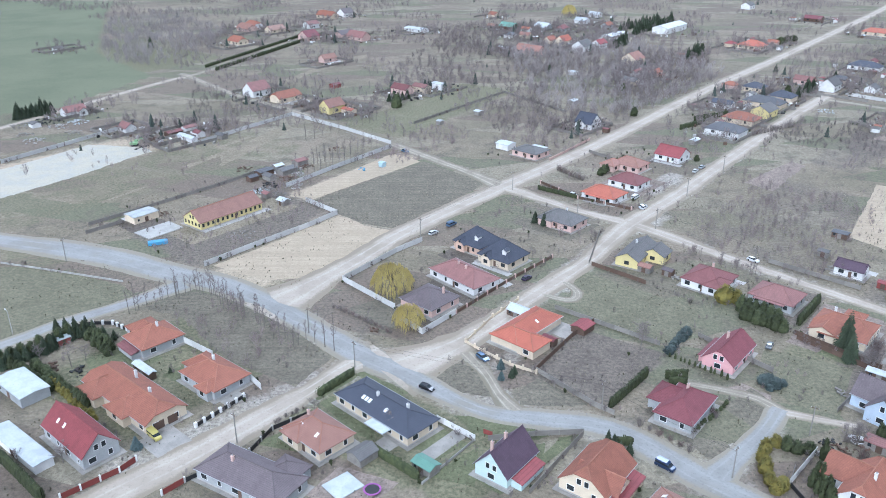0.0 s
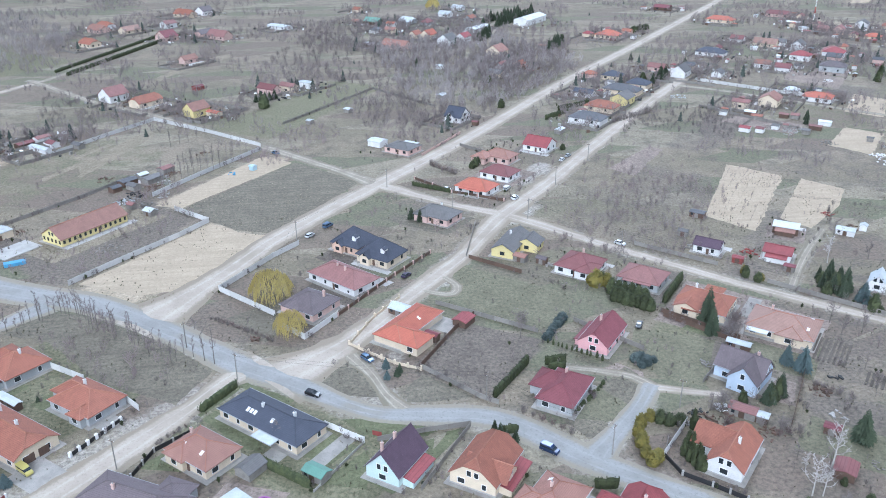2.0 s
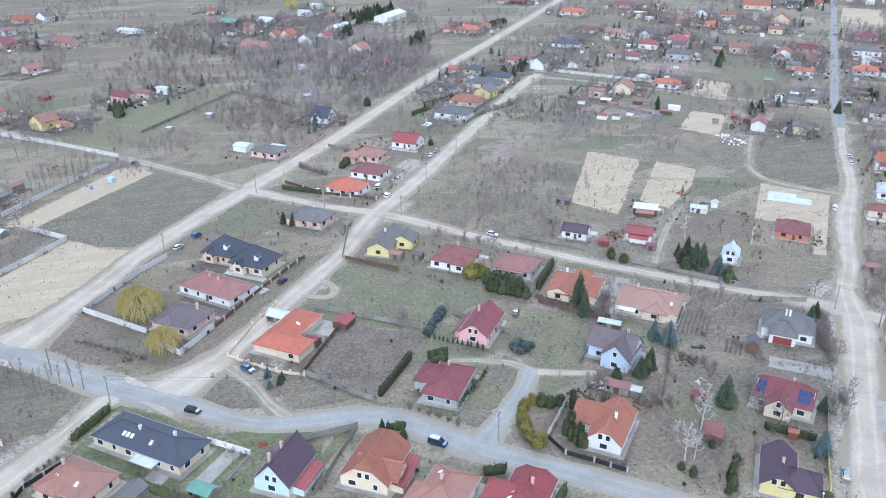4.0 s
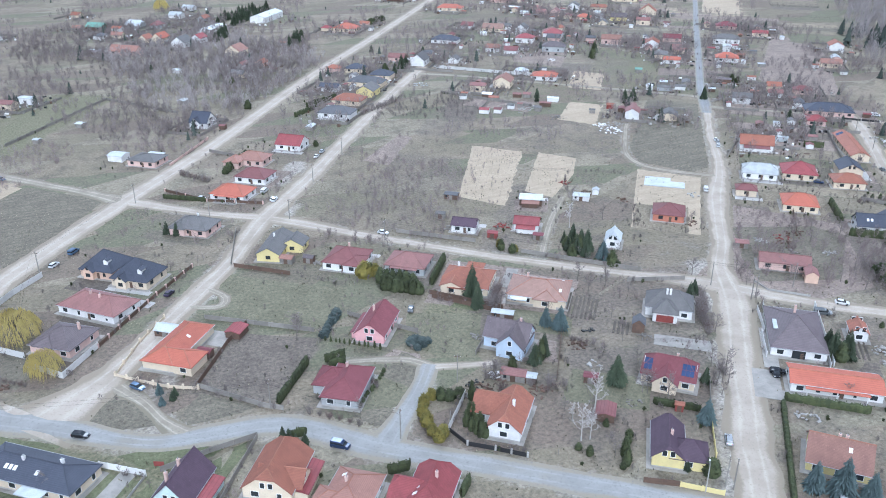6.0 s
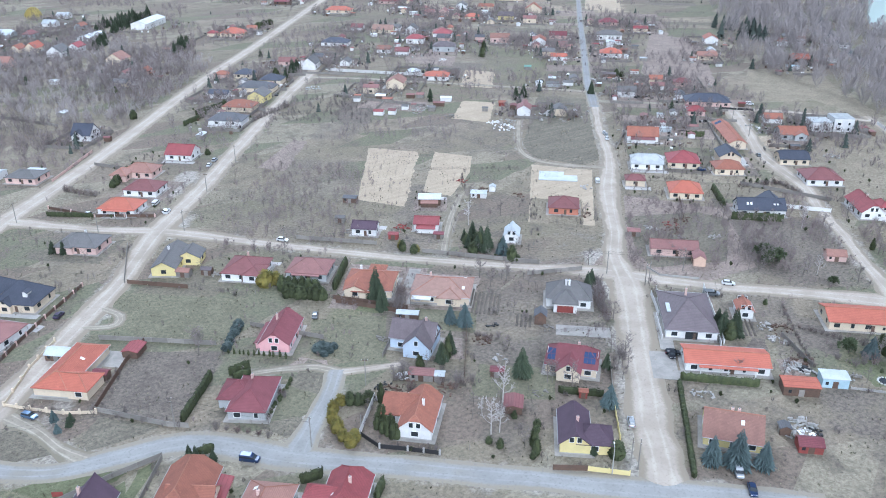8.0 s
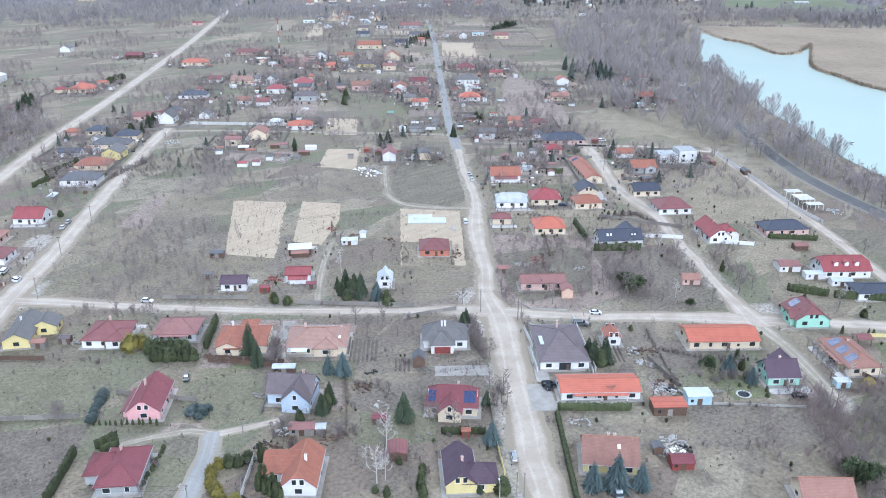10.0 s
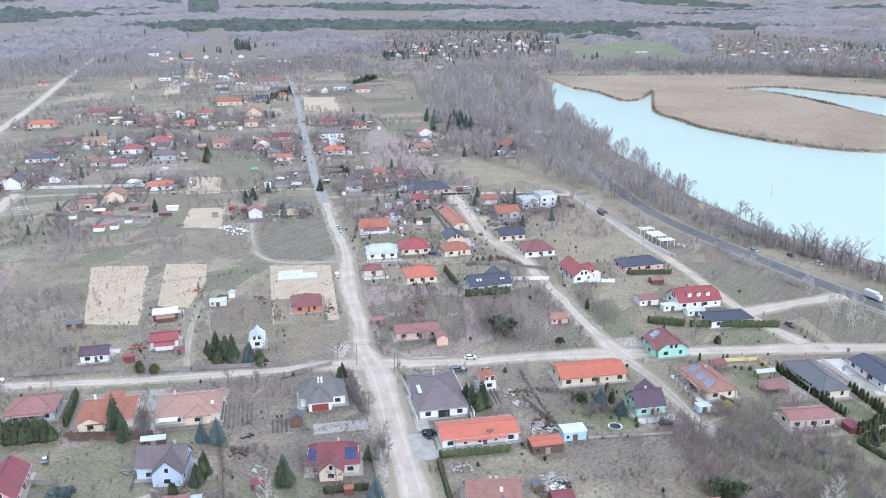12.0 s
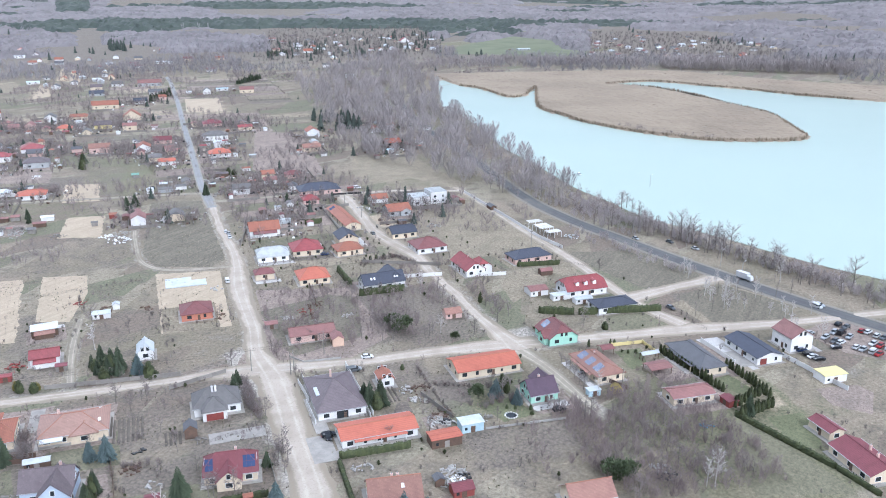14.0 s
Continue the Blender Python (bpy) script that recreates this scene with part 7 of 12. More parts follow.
def fence(key, *line, bay=5.0):
    """A fence along plan points: posts, with a panel in each bay."""
    panel_me, post_me = FENCE_MESH[key]
    FENCE_LINES.append(line)
    f = thing("fence" if key not in ("white", "cream", "yellow", "low", "rose") else "garden_wall", line[0][0], line[0][1], 0, FENCES[key][5], "fence", "garden fences")
    ox, oy = line[0]
    first = True
    for (x0, y0), (x1, y1) in zip(line, line[1:]):
        run = math.hypot(x1 - x0, y1 - y0)
        n = max(1, round(run / bay))
        turn = math.degrees(math.atan2(y1 - y0, x1 - x0))
        for i in range(n):
            u, v = i / n, (i + 0.5) / n
            if i or first:
                share("post", post_me, f, pose(x0 + (x1 - x0) * u - ox, y0 + (y1 - y0) * u - oy, 0, 0, 0, turn))
            gap = 0.0 if key in ("wire",) else FENCES[key][3]
            share("panel" if key != "wire" else "wire_net", panel_me, f,
                  pose(x0 + (x1 - x0) * v - ox, y0 + (y1 - y0) * v - oy, 0, 0, 0, turn) @ Matrix.Diagonal((run / n - gap - 0.02, 1, 1, 1)))
        first = False
        share("post", post_me, f, pose(x1 - ox, y1 - oy, 0, 0, 0, turn))
    return f


# ---- cars ----
def paint(name, colour, rough=0.3, metallic=0.3):
    m, n, l, b = shader(name, rough, metallic)
    c = n.new("ShaderNodeTexCoord").outputs["Object"]
    l.new(mixed(n, l, noise_node(n, l, c, 2.0), colour, shade(colour, 0.8)), b.inputs["Base Color"])
    b.inputs["Coat Weight"].default_value = 0.4
    MATS[name] = m


for key, colour in {"car_black": (0.012, 0.013, 0.018), "car_blue": (0.10, 0.16, 0.26), "car_white": (0.72, 0.73, 0.74), "car_silver": (0.42, 0.44, 0.46), "car_violet": (0.05, 0.035, 0.075),
                    "car_navy": (0.025, 0.045, 0.11), "car_yellow": (0.60, 0.53, 0.17), "car_red": (0.35, 0.03, 0.03), "car_grey": (0.13, 0.14, 0.15), "lamp_red": (0.4, 0.02, 0.02)}.items():
    paint(key, colour)


def loft(sections):
    """A closed body through cross-sections: each is x, half width, bottom, shoulder height and top half width."""
    bm = bmesh.new()
    rings = []
    for x, w, z0, z1, wt in sections:
        rings.append([bm.verts.new(p) for p in ((x, -w * 0.94, z0), (x, -w, (z0 + z1) / 2), (x, -wt, z1), (x, wt, z1), (x, w, (z0 + z1) / 2), (x, w * 0.94, z0))])
    for a, b in zip(rings, rings[1:]):
        for i in range(6):
            bm.faces.new((a[i], a[(i + 1) % 6], b[(i + 1) % 6], b[i]))
    bm.faces.new(rings[0][::-1])
    bm.faces.new(rings[-1])
    bmesh.ops.recalc_face_normals(bm, faces=bm.faces)
    return bm


WHEEL = {}


def wheel_meshes():
    bm = bmesh.new()
    bmesh.ops.create_cone(bm, cap_ends=True, segments=14, radius1=0.32, radius2=0.32, depth=0.22, matrix=Matrix.Rotation(radians(90), 4, "X"))
    bmesh.ops.bevel(bm, geom=[e for e in bm.edges if len(e.link_faces) == 2 and e.calc_face_angle(0) > 1], offset=0.04, segments=1, affect="EDGES")
    me = bpy.data.meshes.new("tyre")
    bm.to_mesh(me)
    bm.free()
    me.materials.append(MATS["plastic_dark"])
    bm = bmesh.new()
    bmesh.ops.create_cone(bm, cap_ends=True, segments=10, radius1=0.2, radius2=0.17, depth=0.24, matrix=Matrix.Rotation(radians(90), 4, "X"))
    rim = bpy.data.meshes.new("rim")
    bm.to_mesh(rim)
    bm.free()
    rim.materials.append(MATS["zinc"])
    return me, rim


TYRE, RIM = wheel_meshes()
CAR_WORDS = {"car_black": "black", "car_blue": "blue", "car_white": "white", "car_silver": "silver", "car_violet": "dark violet", "car_navy": "navy blue", "car_yellow": "yellow", "car_red": "red", "car_grey": "dark grey"}
CAR_MODELS = {}


def car(x, y, rot, colour="car_white", kind="car", far=0):
    far = far or int(math.hypot(x, y) > 210)
    if (colour, kind, far) in CAR_MODELS:
        return copy_thing(CAR_MODELS[colour, kind, far], pose(x, y, 0.12, 0, 0, rot))
    word = {"car": "hatchback", "estate": "estate car", "van": "boxy van"}[kind]
    c = thing("parked_van" if kind == "van" else "parked_car", x, y, rot, f"{CAR_WORDS[colour]} {word} parked in the village", "van" if kind == "van" else "car", "parked cars", z=0.12)
    CAR_MODELS[colour, kind, far] = c
    if kind == "van":
        part("body", loft([(-2.3, 0.86, 0.3, 1.05, 0.84), (-2.25, 0.9, 0.25, 1.1, 0.88), (1.4, 0.9, 0.25, 1.1, 0.88), (2.2, 0.86, 0.25, 0.95, 0.78), (2.35, 0.75, 0.35, 0.75, 0.7)]), colour, c)
        glass_box = loft([(-2.22, 0.86, 1.1, 1.55, 0.8), (0.9, 0.86, 1.1, 1.55, 0.8), (1.6, 0.84, 1.1, 1.14, 0.8)])
        part("glazing", glass_box, "window_glass", c)
        part("roof", loft([(-2.25, 0.83, 1.5, 1.9, 0.7), (-2.1, 0.85, 1.5, 1.95, 0.74), (0.5, 0.85, 1.5, 1.95, 0.74), (0.98, 0.8, 1.5, 1.62, 0.72)]), colour, c)
        base, front = -1.45, 1.5
    else:
        tail = -2.15
        part("body", loft([(tail, 0.74, 0.35, 0.75, 0.7), (tail + 0.15, 0.86, 0.25, 0.92, 0.8), (-1.0, 0.9, 0.22, 0.96, 0.86), (0.9, 0.9, 0.22, 0.94, 0.85), (1.9, 0.86, 0.24, 0.8, 0.76), (2.15, 0.7, 0.32, 0.6, 0.62)]), colour, c)
        back = -1.95 if kind == "estate" else -1.6
        part("glazing", loft([(back - 0.1, 0.78, 0.92, 0.98, 0.74), (back + 0.25, 0.8, 0.92, 1.4, 0.64), (0.25, 0.8, 0.92, 1.42, 0.64), (1.05, 0.8, 0.9, 0.95, 0.74)]), "window_glass", c)
        part("roof", loft([(back + 0.2, 0.62, 1.39, 1.43, 0.6), (-0.6, 0.65, 1.4, 1.48, 0.6), (0.3, 0.62, 1.4, 1.44, 0.6)]), colour, c)
        base, front = -1.3, 1.3
    for wx in (base, front):
        for wy in (-0.8, 0.8):
            w = share("wheel", TYRE, c, pose(wx, wy, 0.32))
            if not far:
                share("rim", RIM, w, Matrix())
    for wy in (-0.58, 0.58) if not far else ():
        part("headlight", box(bmesh.new(), 2.0 if kind != "van" else 2.2, 2.12 if kind != "van" else 2.3, wy - 0.16, wy + 0.16, 0.58, 0.7), "white_paint", c)
        part("tail_light", box(bmesh.new(), -2.2 if kind != "van" else -2.33, -2.1 if kind != "van" else -2.25, wy - 0.14, wy + 0.14, 0.7, 0.84), "lamp_red", c)
    return c


def lorry(x, y, rot):
    c = thing("lorry", x, y, rot, "white lorry with a box body on the highway", "lorry", z=0.12)
    part("cargo_box", box(bmesh.new(), -4.0, 1.6, -1.2, 1.2, 0.9, 3.4), "car_white", c)
    part("cab", loft([(1.8, 1.1, 0.5, 2.5, 1.05), (3.2, 1.1, 0.5, 2.5, 1.0), (3.6, 1.05, 0.5, 1.5, 1.0)]), "car_white", c)
    part("windscreen", loft([(3.1, 0.95, 1.6, 2.4, 0.9), (3.5, 0.95, 1.55, 1.65, 0.9)]), "window_glass", c)
    part("chassis", box(bmesh.new(), -4.0, 3.4, -0.5, 0.5, 0.5, 0.9), "plastic_dark", c)
    for wx in (-3.0, -2.0, 2.5):
        for wy in (-1.0, 1.0):
            w = share("wheel", TYRE, c, pose(wx, wy, 0.45) @ Matrix.Scale(1.4, 4))
            share("rim", RIM, w, Matrix())


# ---- poles and lamps ----
def pole(x, y, rot=0, tall=8.5, arm=1):
    p = thing("utility_pole", x, y, rot, "weathered wooden utility pole with a crossarm", "utility pole", "utility poles")
    bm = tube(bmesh.new(), (0, 0, -0.3), (0, 0, tall), 0.17, 0.11, 8)
    part("shaft", bm, "wood_pale", p)
    if arm:
        a = part("crossarm", box(bmesh.new(), -0.9, 0.9, -0.06, 0.06, tall - 0.7, tall - 0.56), "wood_dark", p)
        for k in (-0.8, 0.8):
            part("insulator", tube(bmesh.new(), (k, 0, tall - 0.56), (k, 0, tall - 0.36), 0.06, 0.04, 6), "white_paint", a)
    return p


def street_lamp(x, y, rot=0, tall=7.5):
    p = thing("street_lamp", x, y, rot, "grey concrete street lamp with a short arm", "street lamp", "street lamps")
    part("shaft", tube(bmesh.new(), (0, 0, -0.3), (0, 0, tall), 0.15, 0.09, 8), "concrete", p)
    part("arm", tube(bmesh.new(), (0, 0, tall - 0.1), (1.3, 0, tall + 0.25), 0.06, 0.05, 6), "zinc", p)
    part("lamp_head", box(bmesh.new(), 1.2, 1.8, -0.14, 0.14, tall + 0.16, tall + 0.32), "white_paint", p)


def wires(points, z=8.0):
    """Sagging wires from pole to pole."""
    s = Sticks()
    for (x0, y0), (x1, y1) in zip(points, points[1:]):
        way = Vector((x1 - x0, y1 - y0, 0)).normalized()
        side = Vector((-way.y, way.x, 0))
        for k in (-0.8, 0.8):
            last = None
            for i in range(9):
                u = i / 8
                q = Vector((x0 + (x1 - x0) * u, y0 + (y1 - y0) * u, z - 1.0 * 4 * u * (1 - u))) + side * k
                if last is not None:
                    s.stick(last, q, 0.022, 0.022, 3)
                last = q
    tagged(new("overhead_wires", s.mesh("overhead_wires", "plastic_dark")), "thin sagging overhead wires between poles", "wires", kind="structure")


# ---- yard things ----
def heap(x, y, wide, tall, count, seed, material, label, name="scrap_heap"):
    """A heap of boards, boxes and sheets."""
    r = random.Random(seed)
    bm = bmesh.new()
    for _ in range(count):
        le, wi, th = r.uniform(0.4, 1.8), r.uniform(0.15, 0.7), r.uniform(0.08, 0.5)
        d = r.random() ** 0.6 * wide
        a = r.uniform(0, 6.28)
        start = len(bm.verts)
        box(bm, -le / 2, le / 2, -wi / 2, wi / 2, 0, th)
        bm.verts.ensure_lookup_table()
        m = pose(d * math.cos(a), d * math.sin(a), r.uniform(0, tall) * (1 - d / wide), r.uniform(-14, 14), r.uniform(-14, 14), r.uniform(0, 180))
        bmesh.ops.transform(bm, matrix=m, verts=bm.verts[start:])
    ob = link(name, bm, material)
    ob.location = (x, y, 0)
    return tagged(ob, label, "heap", kind="stuff")


def trampoline(x, y):
    t = thing("trampoline", x, y, 0, "round garden trampoline with a violet rim", "trampoline")
    bm = bmesh.new()
    bmesh.ops.create_cone(bm, cap_ends=True, segments=24, radius1=1.7, radius2=1.7, depth=0.04, matrix=Matrix.Translation((0, 0, 0.8)))
    part("mat", bm, "plastic_dark", t)
    bm = bmesh.new()
    ring = [(Vector((math.cos(k), math.sin(k), 0))) for k in np.linspace(0, 2 * math.pi, 24, endpoint=False)]
    v = [[bm.verts.new(p * rad + Vector((0, 0, z))) for p in ring] for rad, z in ((1.6, 0.9), (2.0, 0.9), (2.0, 0.76), (1.6, 0.76))]
    for a in range(4):
        for i in range(24):
            bm.faces.new((v[a][i], v[a][(i + 1) % 24], v[(a + 1) % 4][(i + 1) % 24], v[(a + 1) % 4][i]))
    part("rim", bm, "violet_pad", t)
    for k in range(6):
        a = k * math.pi / 3
        part("leg", tube(bmesh.new(), (1.8 * math.cos(a), 1.8 * math.sin(a), 0), (1.8 * math.cos(a), 1.8 * math.sin(a), 0.8), 0.05, 0.05, 6), "zinc", t)


MATS["violet_pad"] = surface("violet_pad", (0.35, 0.10, 0.35), (0.28, 0.09, 0.30), 0.5, 4.0, 0.6)
MATS["tarp_blue"] = surface("tarp_blue", (0.10, 0.30, 0.48), (0.09, 0.25, 0.40), 0.5, 4.0, 0.6)


def greenhouse(x, y, rot, le, wi, label):
    """An open steel frame with pale sheets over part of it."""
    g = thing("frame_hall", x, y, rot, label, "greenhouse")
    for i in range(int(le / 4) + 1):
        px = -le / 2 + i * 4
        for py in (-wi / 2, 0, wi / 2):
            part("post", box(bmesh.new(), px - 0.08, px + 0.08, py - 0.08, py + 0.08, 0, 3.0), "white_paint", g)
        part("beam", box(bmesh.new(), px - 0.08, px + 0.08, -wi / 2, wi / 2, 3.0, 3.16), "white_paint", g)
        if i % 3 != 1:
            part("roof_sheet", box(bmesh.new(), px + 0.1, px + 3.9, -wi / 2 + 0.1, wi / 2 - 0.2, 3.17, 3.22), "precast", g)


def slab(x, y, rot, le, wi, label, z=0.3, material="concrete", notch=0.0):
    bm = box(bmesh.new(), -le / 2, le / 2, -wi / 2, wi / 2, -0.1, z)
    if notch:
        box(bm, -le / 2 + notch, le / 2, -wi / 2 - 4.5, -wi / 2 + 0.01, -0.1, z - 0.004)
    ob = link("foundation_slab" if z > 0.2 else "paved_yard", bm, material)
    ob.matrix_basis = pose(x, y, 0, 0, 0, rot)
    return tagged(ob, label, "slab" if z > 0.2 else "paving")


def carport(x, y, rot, le, wi, roof, label):
    """An open shelter: four posts and a low ridged roof."""
    t = thing("carport", x, y, rot, label, "carport")
    for px in (-le / 2 + 0.4, le / 2 - 0.4):
        for py in (-wi / 2 + 0.4, wi / 2 - 0.4):
            part("post", box(bmesh.new(), px - 0.09, px + 0.09, py - 0.09, py + 0.09, 0, 2.4), "wood_dark", t)
    bm = bmesh.new()
    solid(bm, [(-le / 2, -wi / 2, 2.3), (le / 2, -wi / 2, 2.3), (le / 2, 0, 3.1), (-le / 2, 0, 3.1), (-le / 2, wi / 2, 2.3), (le / 2, wi / 2, 2.3),
               (-le / 2, -wi / 2, 2.42), (le / 2, -wi / 2, 2.42), (le / 2, 0, 3.22), (-le / 2, 0, 3.22), (-le / 2, wi / 2, 2.42), (le / 2, wi / 2, 2.42)],
          [(6, 7, 8, 9), (9, 8, 11, 10), (3, 2, 1, 0), (4, 5, 2, 3), (0, 1, 7, 6), (10, 11, 5, 4), (1, 2, 8, 7), (2, 5, 11, 8), (6, 9, 3, 0), (9, 10, 4, 3)])
    part("roof", bm, roof, t)


def pond(x, y, rad):
    """A garden pond with a rim of separate stones."""
    t = thing("garden_pond", x, y, 0, "small round garden pond rimmed with pale stones", "pond")
    bm = bmesh.new()
    bmesh.ops.create_circle(bm, cap_ends=True, segments=20, radius=rad)
    bmesh.ops.translate(bm, verts=bm.verts, vec=(0, 0, 0.06))
    part("water", bm, "window_glass", t)
    me = bmesh.new()
    bmesh.ops.create_icosphere(me, subdivisions=1, radius=0.34)
    bmesh.ops.scale(me, verts=me.verts, vec=(1.2, 0.9, 0.7))
    stone = part("stone", me, "precast", t)
    for k in range(14):
        a = 2 * math.pi * k / 14
        m = pose(rad * math.cos(a), rad * math.sin(a), 0.08, 0, 0, 37 * k)
        if k:
            share("stone", stone.data, t, m)
        else:
            stone.matrix_basis = m


def excavator(x, y, rot):
    """A tracked digger with its boom folded forward."""
    e = thing("excavator", x, y, rot, "light green tracked excavator on a sand heap", "excavator")
    for k in (-1.15, 1.15):
        bm = box(bmesh.new(), -1.9, 1.9, k - 0.3, k + 0.3, 0.0, 0.85)
        bmesh.ops.bevel(bm, geom=[g for g in bm.edges if abs(g.verts[0].co.y - g.verts[1].co.y) > 0.1], offset=0.35, segments=3, affect="EDGES")
        part("track", bm, "plastic_dark", e)
    body = part("body", box(bmesh.new(), -2.1, 1.3, -1.3, 1.3, 0.95, 2.0), "digger_green", e)
    cab = part("cab", box(bmesh.new(), 0.1, 1.5, 0.25, 1.3, 2.0, 3.0), "digger_green", e)
    part("window", box(bmesh.new(), 0.2, 1.52, 0.33, 1.32, 2.25, 2.85), "window_glass", cab)
    for name, a, b, r0, r1 in (("boom", (1.2, -0.3, 1.8), (3.6, -0.3, 4.2), 0.32, 0.26), ("arm", (3.6, -0.3, 4.2), (5.2, -0.3, 2.2), 0.24, 0.2)):
        bm = bmesh.new()
        tube(bm, a, b, r0, r1, 4)
        part(name, bm, "digger_green", e)
    bm = bmesh.new()
    solid(bm, [(4.7, -0.8, 2.2), (5.4, -0.8, 2.3), (5.6, -0.8, 1.4), (4.5, -0.8, 1.2), (4.7, 0.2, 2.2), (5.4, 0.2, 2.3), (5.6, 0.2, 1.4), (4.5, 0.2, 1.2)], [(0, 1, 2, 3), (7, 6, 5, 4), (0, 3, 7, 4), (3, 2, 6, 7), (2, 1, 5, 6)])
    part("bucket", bm, "plastic_dark", e)


def sign_board(x, y, rot):
    s = thing("notice_board", x, y, rot, "dark red notice board on two posts", "sign")
    for k in (-0.9, 0.9):
        part("post", box(bmesh.new(), k - 0.05, k + 0.05, -0.05, 0.05, 0, 2.0), "wood_dark", s)
    part("board", box(bmesh.new(), -1.2, 1.2, -0.09, -0.05, 0.9, 2.2), "wood_red", s)


def mast(x, y, tall):
    """A lattice radio mast in red and white lengths."""
    t = thing("radio_mast", x, y, 20, "tall red and white lattice radio mast", "mast")
    for k in range(6):
        s = Sticks()
        z0, z1 = tall * k / 6, tall * (k + 1) / 6
        feet = [Vector((0.5 * math.cos(a), 0.5 * math.sin(a), 0)) for a in (0.5, 2.6, 4.7)]
        for i in range(3):
            a, b = feet[i], feet[(i + 1) % 3]
            s.stick(a + Vector((0, 0, z0)), a + Vector((0, 0, z1)), 0.08, 0.08, 4)
            for j in range(3):
                u, w = z0 + (z1 - z0) * j / 3, z0 + (z1 - z0) * (j + 1) / 3
                s.stick(a + Vector((0, 0, u)), b + Vector((0, 0, w)), 0.05, 0.05, 3)
        put("mast_section", s.mesh("mast_section", "mast_red" if k % 2 else "white_paint"), t)


# ---- garden plants, hedges and roadside trees ----
hedge(41.3, 171.9, 54.5, 187.6, 2.8, 1.2)
hedge(59.0, 182.9, 63.8, 182.6, 2.5, 1.1)
row("fat", 90.8, 218.6, 99.4, 210.4, 2, 1.1)
row("fat", 91.4, 223.8, 100.0, 216.8, 2.4, 1.1)
plant("gold", 88.2, 229.3, 1.5)
hedge(105.2, 213.9, 117.8, 229.1, 3.3, 1.3)
row("thuja", 62.7, 196.7, 75.0, 185.5, 1.5, 0.5)
plant("gold", 72.3, 151.5, 1)
plant("gold", 71.6, 147.4, 1)
plant("gold", 71.2, 143.6, 1)
plant("gold", 71.7, 140.9, 1.05)
plant("gold", 73.4, 141.9, 0.9)
plant("gold", 74.4, 155.0, 0.9)
plant("gold", 77.5, 156.9, 0.9)
plant("fat", 79.5, 155.5, 0.9)
plant("fat", 81.5, 154.4, 0.9)
plant("fat", 84.2, 154.1, 0.9)
plant("thuja", 80.0, 142.8, 1.4)
plant("thuja", 80.3, 140.6, 1.4)
plant("thuja", 80.9, 139.0, 1.4)
plant("thuja", 81.4, 137.5, 1.4)
plant("thuja", 82.7, 144.0, 1.4)
plant("thuja", 82.7, 140.6, 1.4)
plant("thuja", 82.6, 145.8, 1.3)
plant("thuja", 82.0, 136.7, 1.2)
plant("thuja", 86.6, 151.9, 1.3)
plant("thuja", 110.4, 158.8, 1.7)
plant("thuja", 113.0, 160.0, 1.7)
plant("fat", 111.5, 159.5, 1)
plant("thuja", 102.9, 158.0, 1.2)
plant("thuja", 102.6, 158.8, 1.2)
plant("thuja", 100.0, 162.8, 1)
plant("spruce", 124.3, 141.0, 1.35)
plant("thuja", 106.0, 113.4, 1.5)
plant("thuja", 107.4, 116.1, 1.4)
hedge(127.2, 129.5, 135.7, 121.5, 1.8, 1.3)
plant("blue", 133.6, 117.3, 0.95)
plant("blue", 137.5, 88.2, 0.95)
plant("blue", 141.2, 84.1, 1.2)
plant("blue", 145.8, 80.3, 1)
plant("blue", 124.5, 175.2, 0.8)
plant("blue", 127.1, 171.5, 1.1)
plant("spruce", 112.1, 194.8, 0.9)
plant("spruce", 177.5, 170.0, 0.8)
hedge(156.7, 114.5, 129.7, 86.6, 1.6, 1.2)
hedge(158.2, 115.5, 172.8, 101.3, 2.1, 1.4)
plant("spruce", 189.1, 121.9, 1.5)
plant("spruce", 160.9, 216.3, 0.7)
plant("spruce", 162.0, 212.4, 0.9)
plant("spruce", 163.8, 209.3, 0.8)
plant("spruce", 167.3, 217.3, 0.9)
plant("fat", 159.5, 211.6, 1)
plant("blue", 166.7, 201.4, 0.7)
plant("spruce", 167.9, 199.2, 0.7)
plant("fat", 167.9, 196.6, 1)
plant("pine", 241.5, 150.5, 1.0)
plant("pine", 238.0, 146.0, 0.85)
plant("spruce", 367.9, 484.9, 1)
plant("spruce", 264.6, 397.5, 0.8)
plant("spruce", 355.9, 356.8, 1)
plant("spruce", 308.4, 370.7, 0.8)
plant("spruce", 317.0, 373.5, 0.9)
plant("fat", 404.5, 383.7, 1.2)
plant("fat", 405.4, 379.6, 1.2)
plant("spruce", 367.6, 303.6, 0.9)
plant("fat", 140.0, 227.7, 0.9)
plant("fat", 142.3, 223.7, 0.8)
row("thuja", 268.6, 55.6, 249.4, 30.6, 1.7, 1.0)
row("thuja", 269.0, 32.8, 252.6, 16.8, 1.8, 1.05)
hedge(262.1, 179.9, 276.8, 166.8, 3.0, 1.2)
hedge(282.8, 205.8, 269.2, 188.9, 3.1, 1.3)
hedge(287.3, 92.8, 307.2, 65.4, 2.8, 1.5)
hedge(281.5, 107.4, 287.0, 94.6, 2.8, 2.2)
hedge(327.6, 137.1, 339.9, 121.2, 2.3, 1.1)
hedge(334.4, 264.6, 341.4, 258.5, 3.0, 1.2)
plant("spruce", 186.4, 124.1, 1.1)
plant("spruce", 188.5, 127.7, 1)
plant("fat", 186.9, 121.8, 1.2)
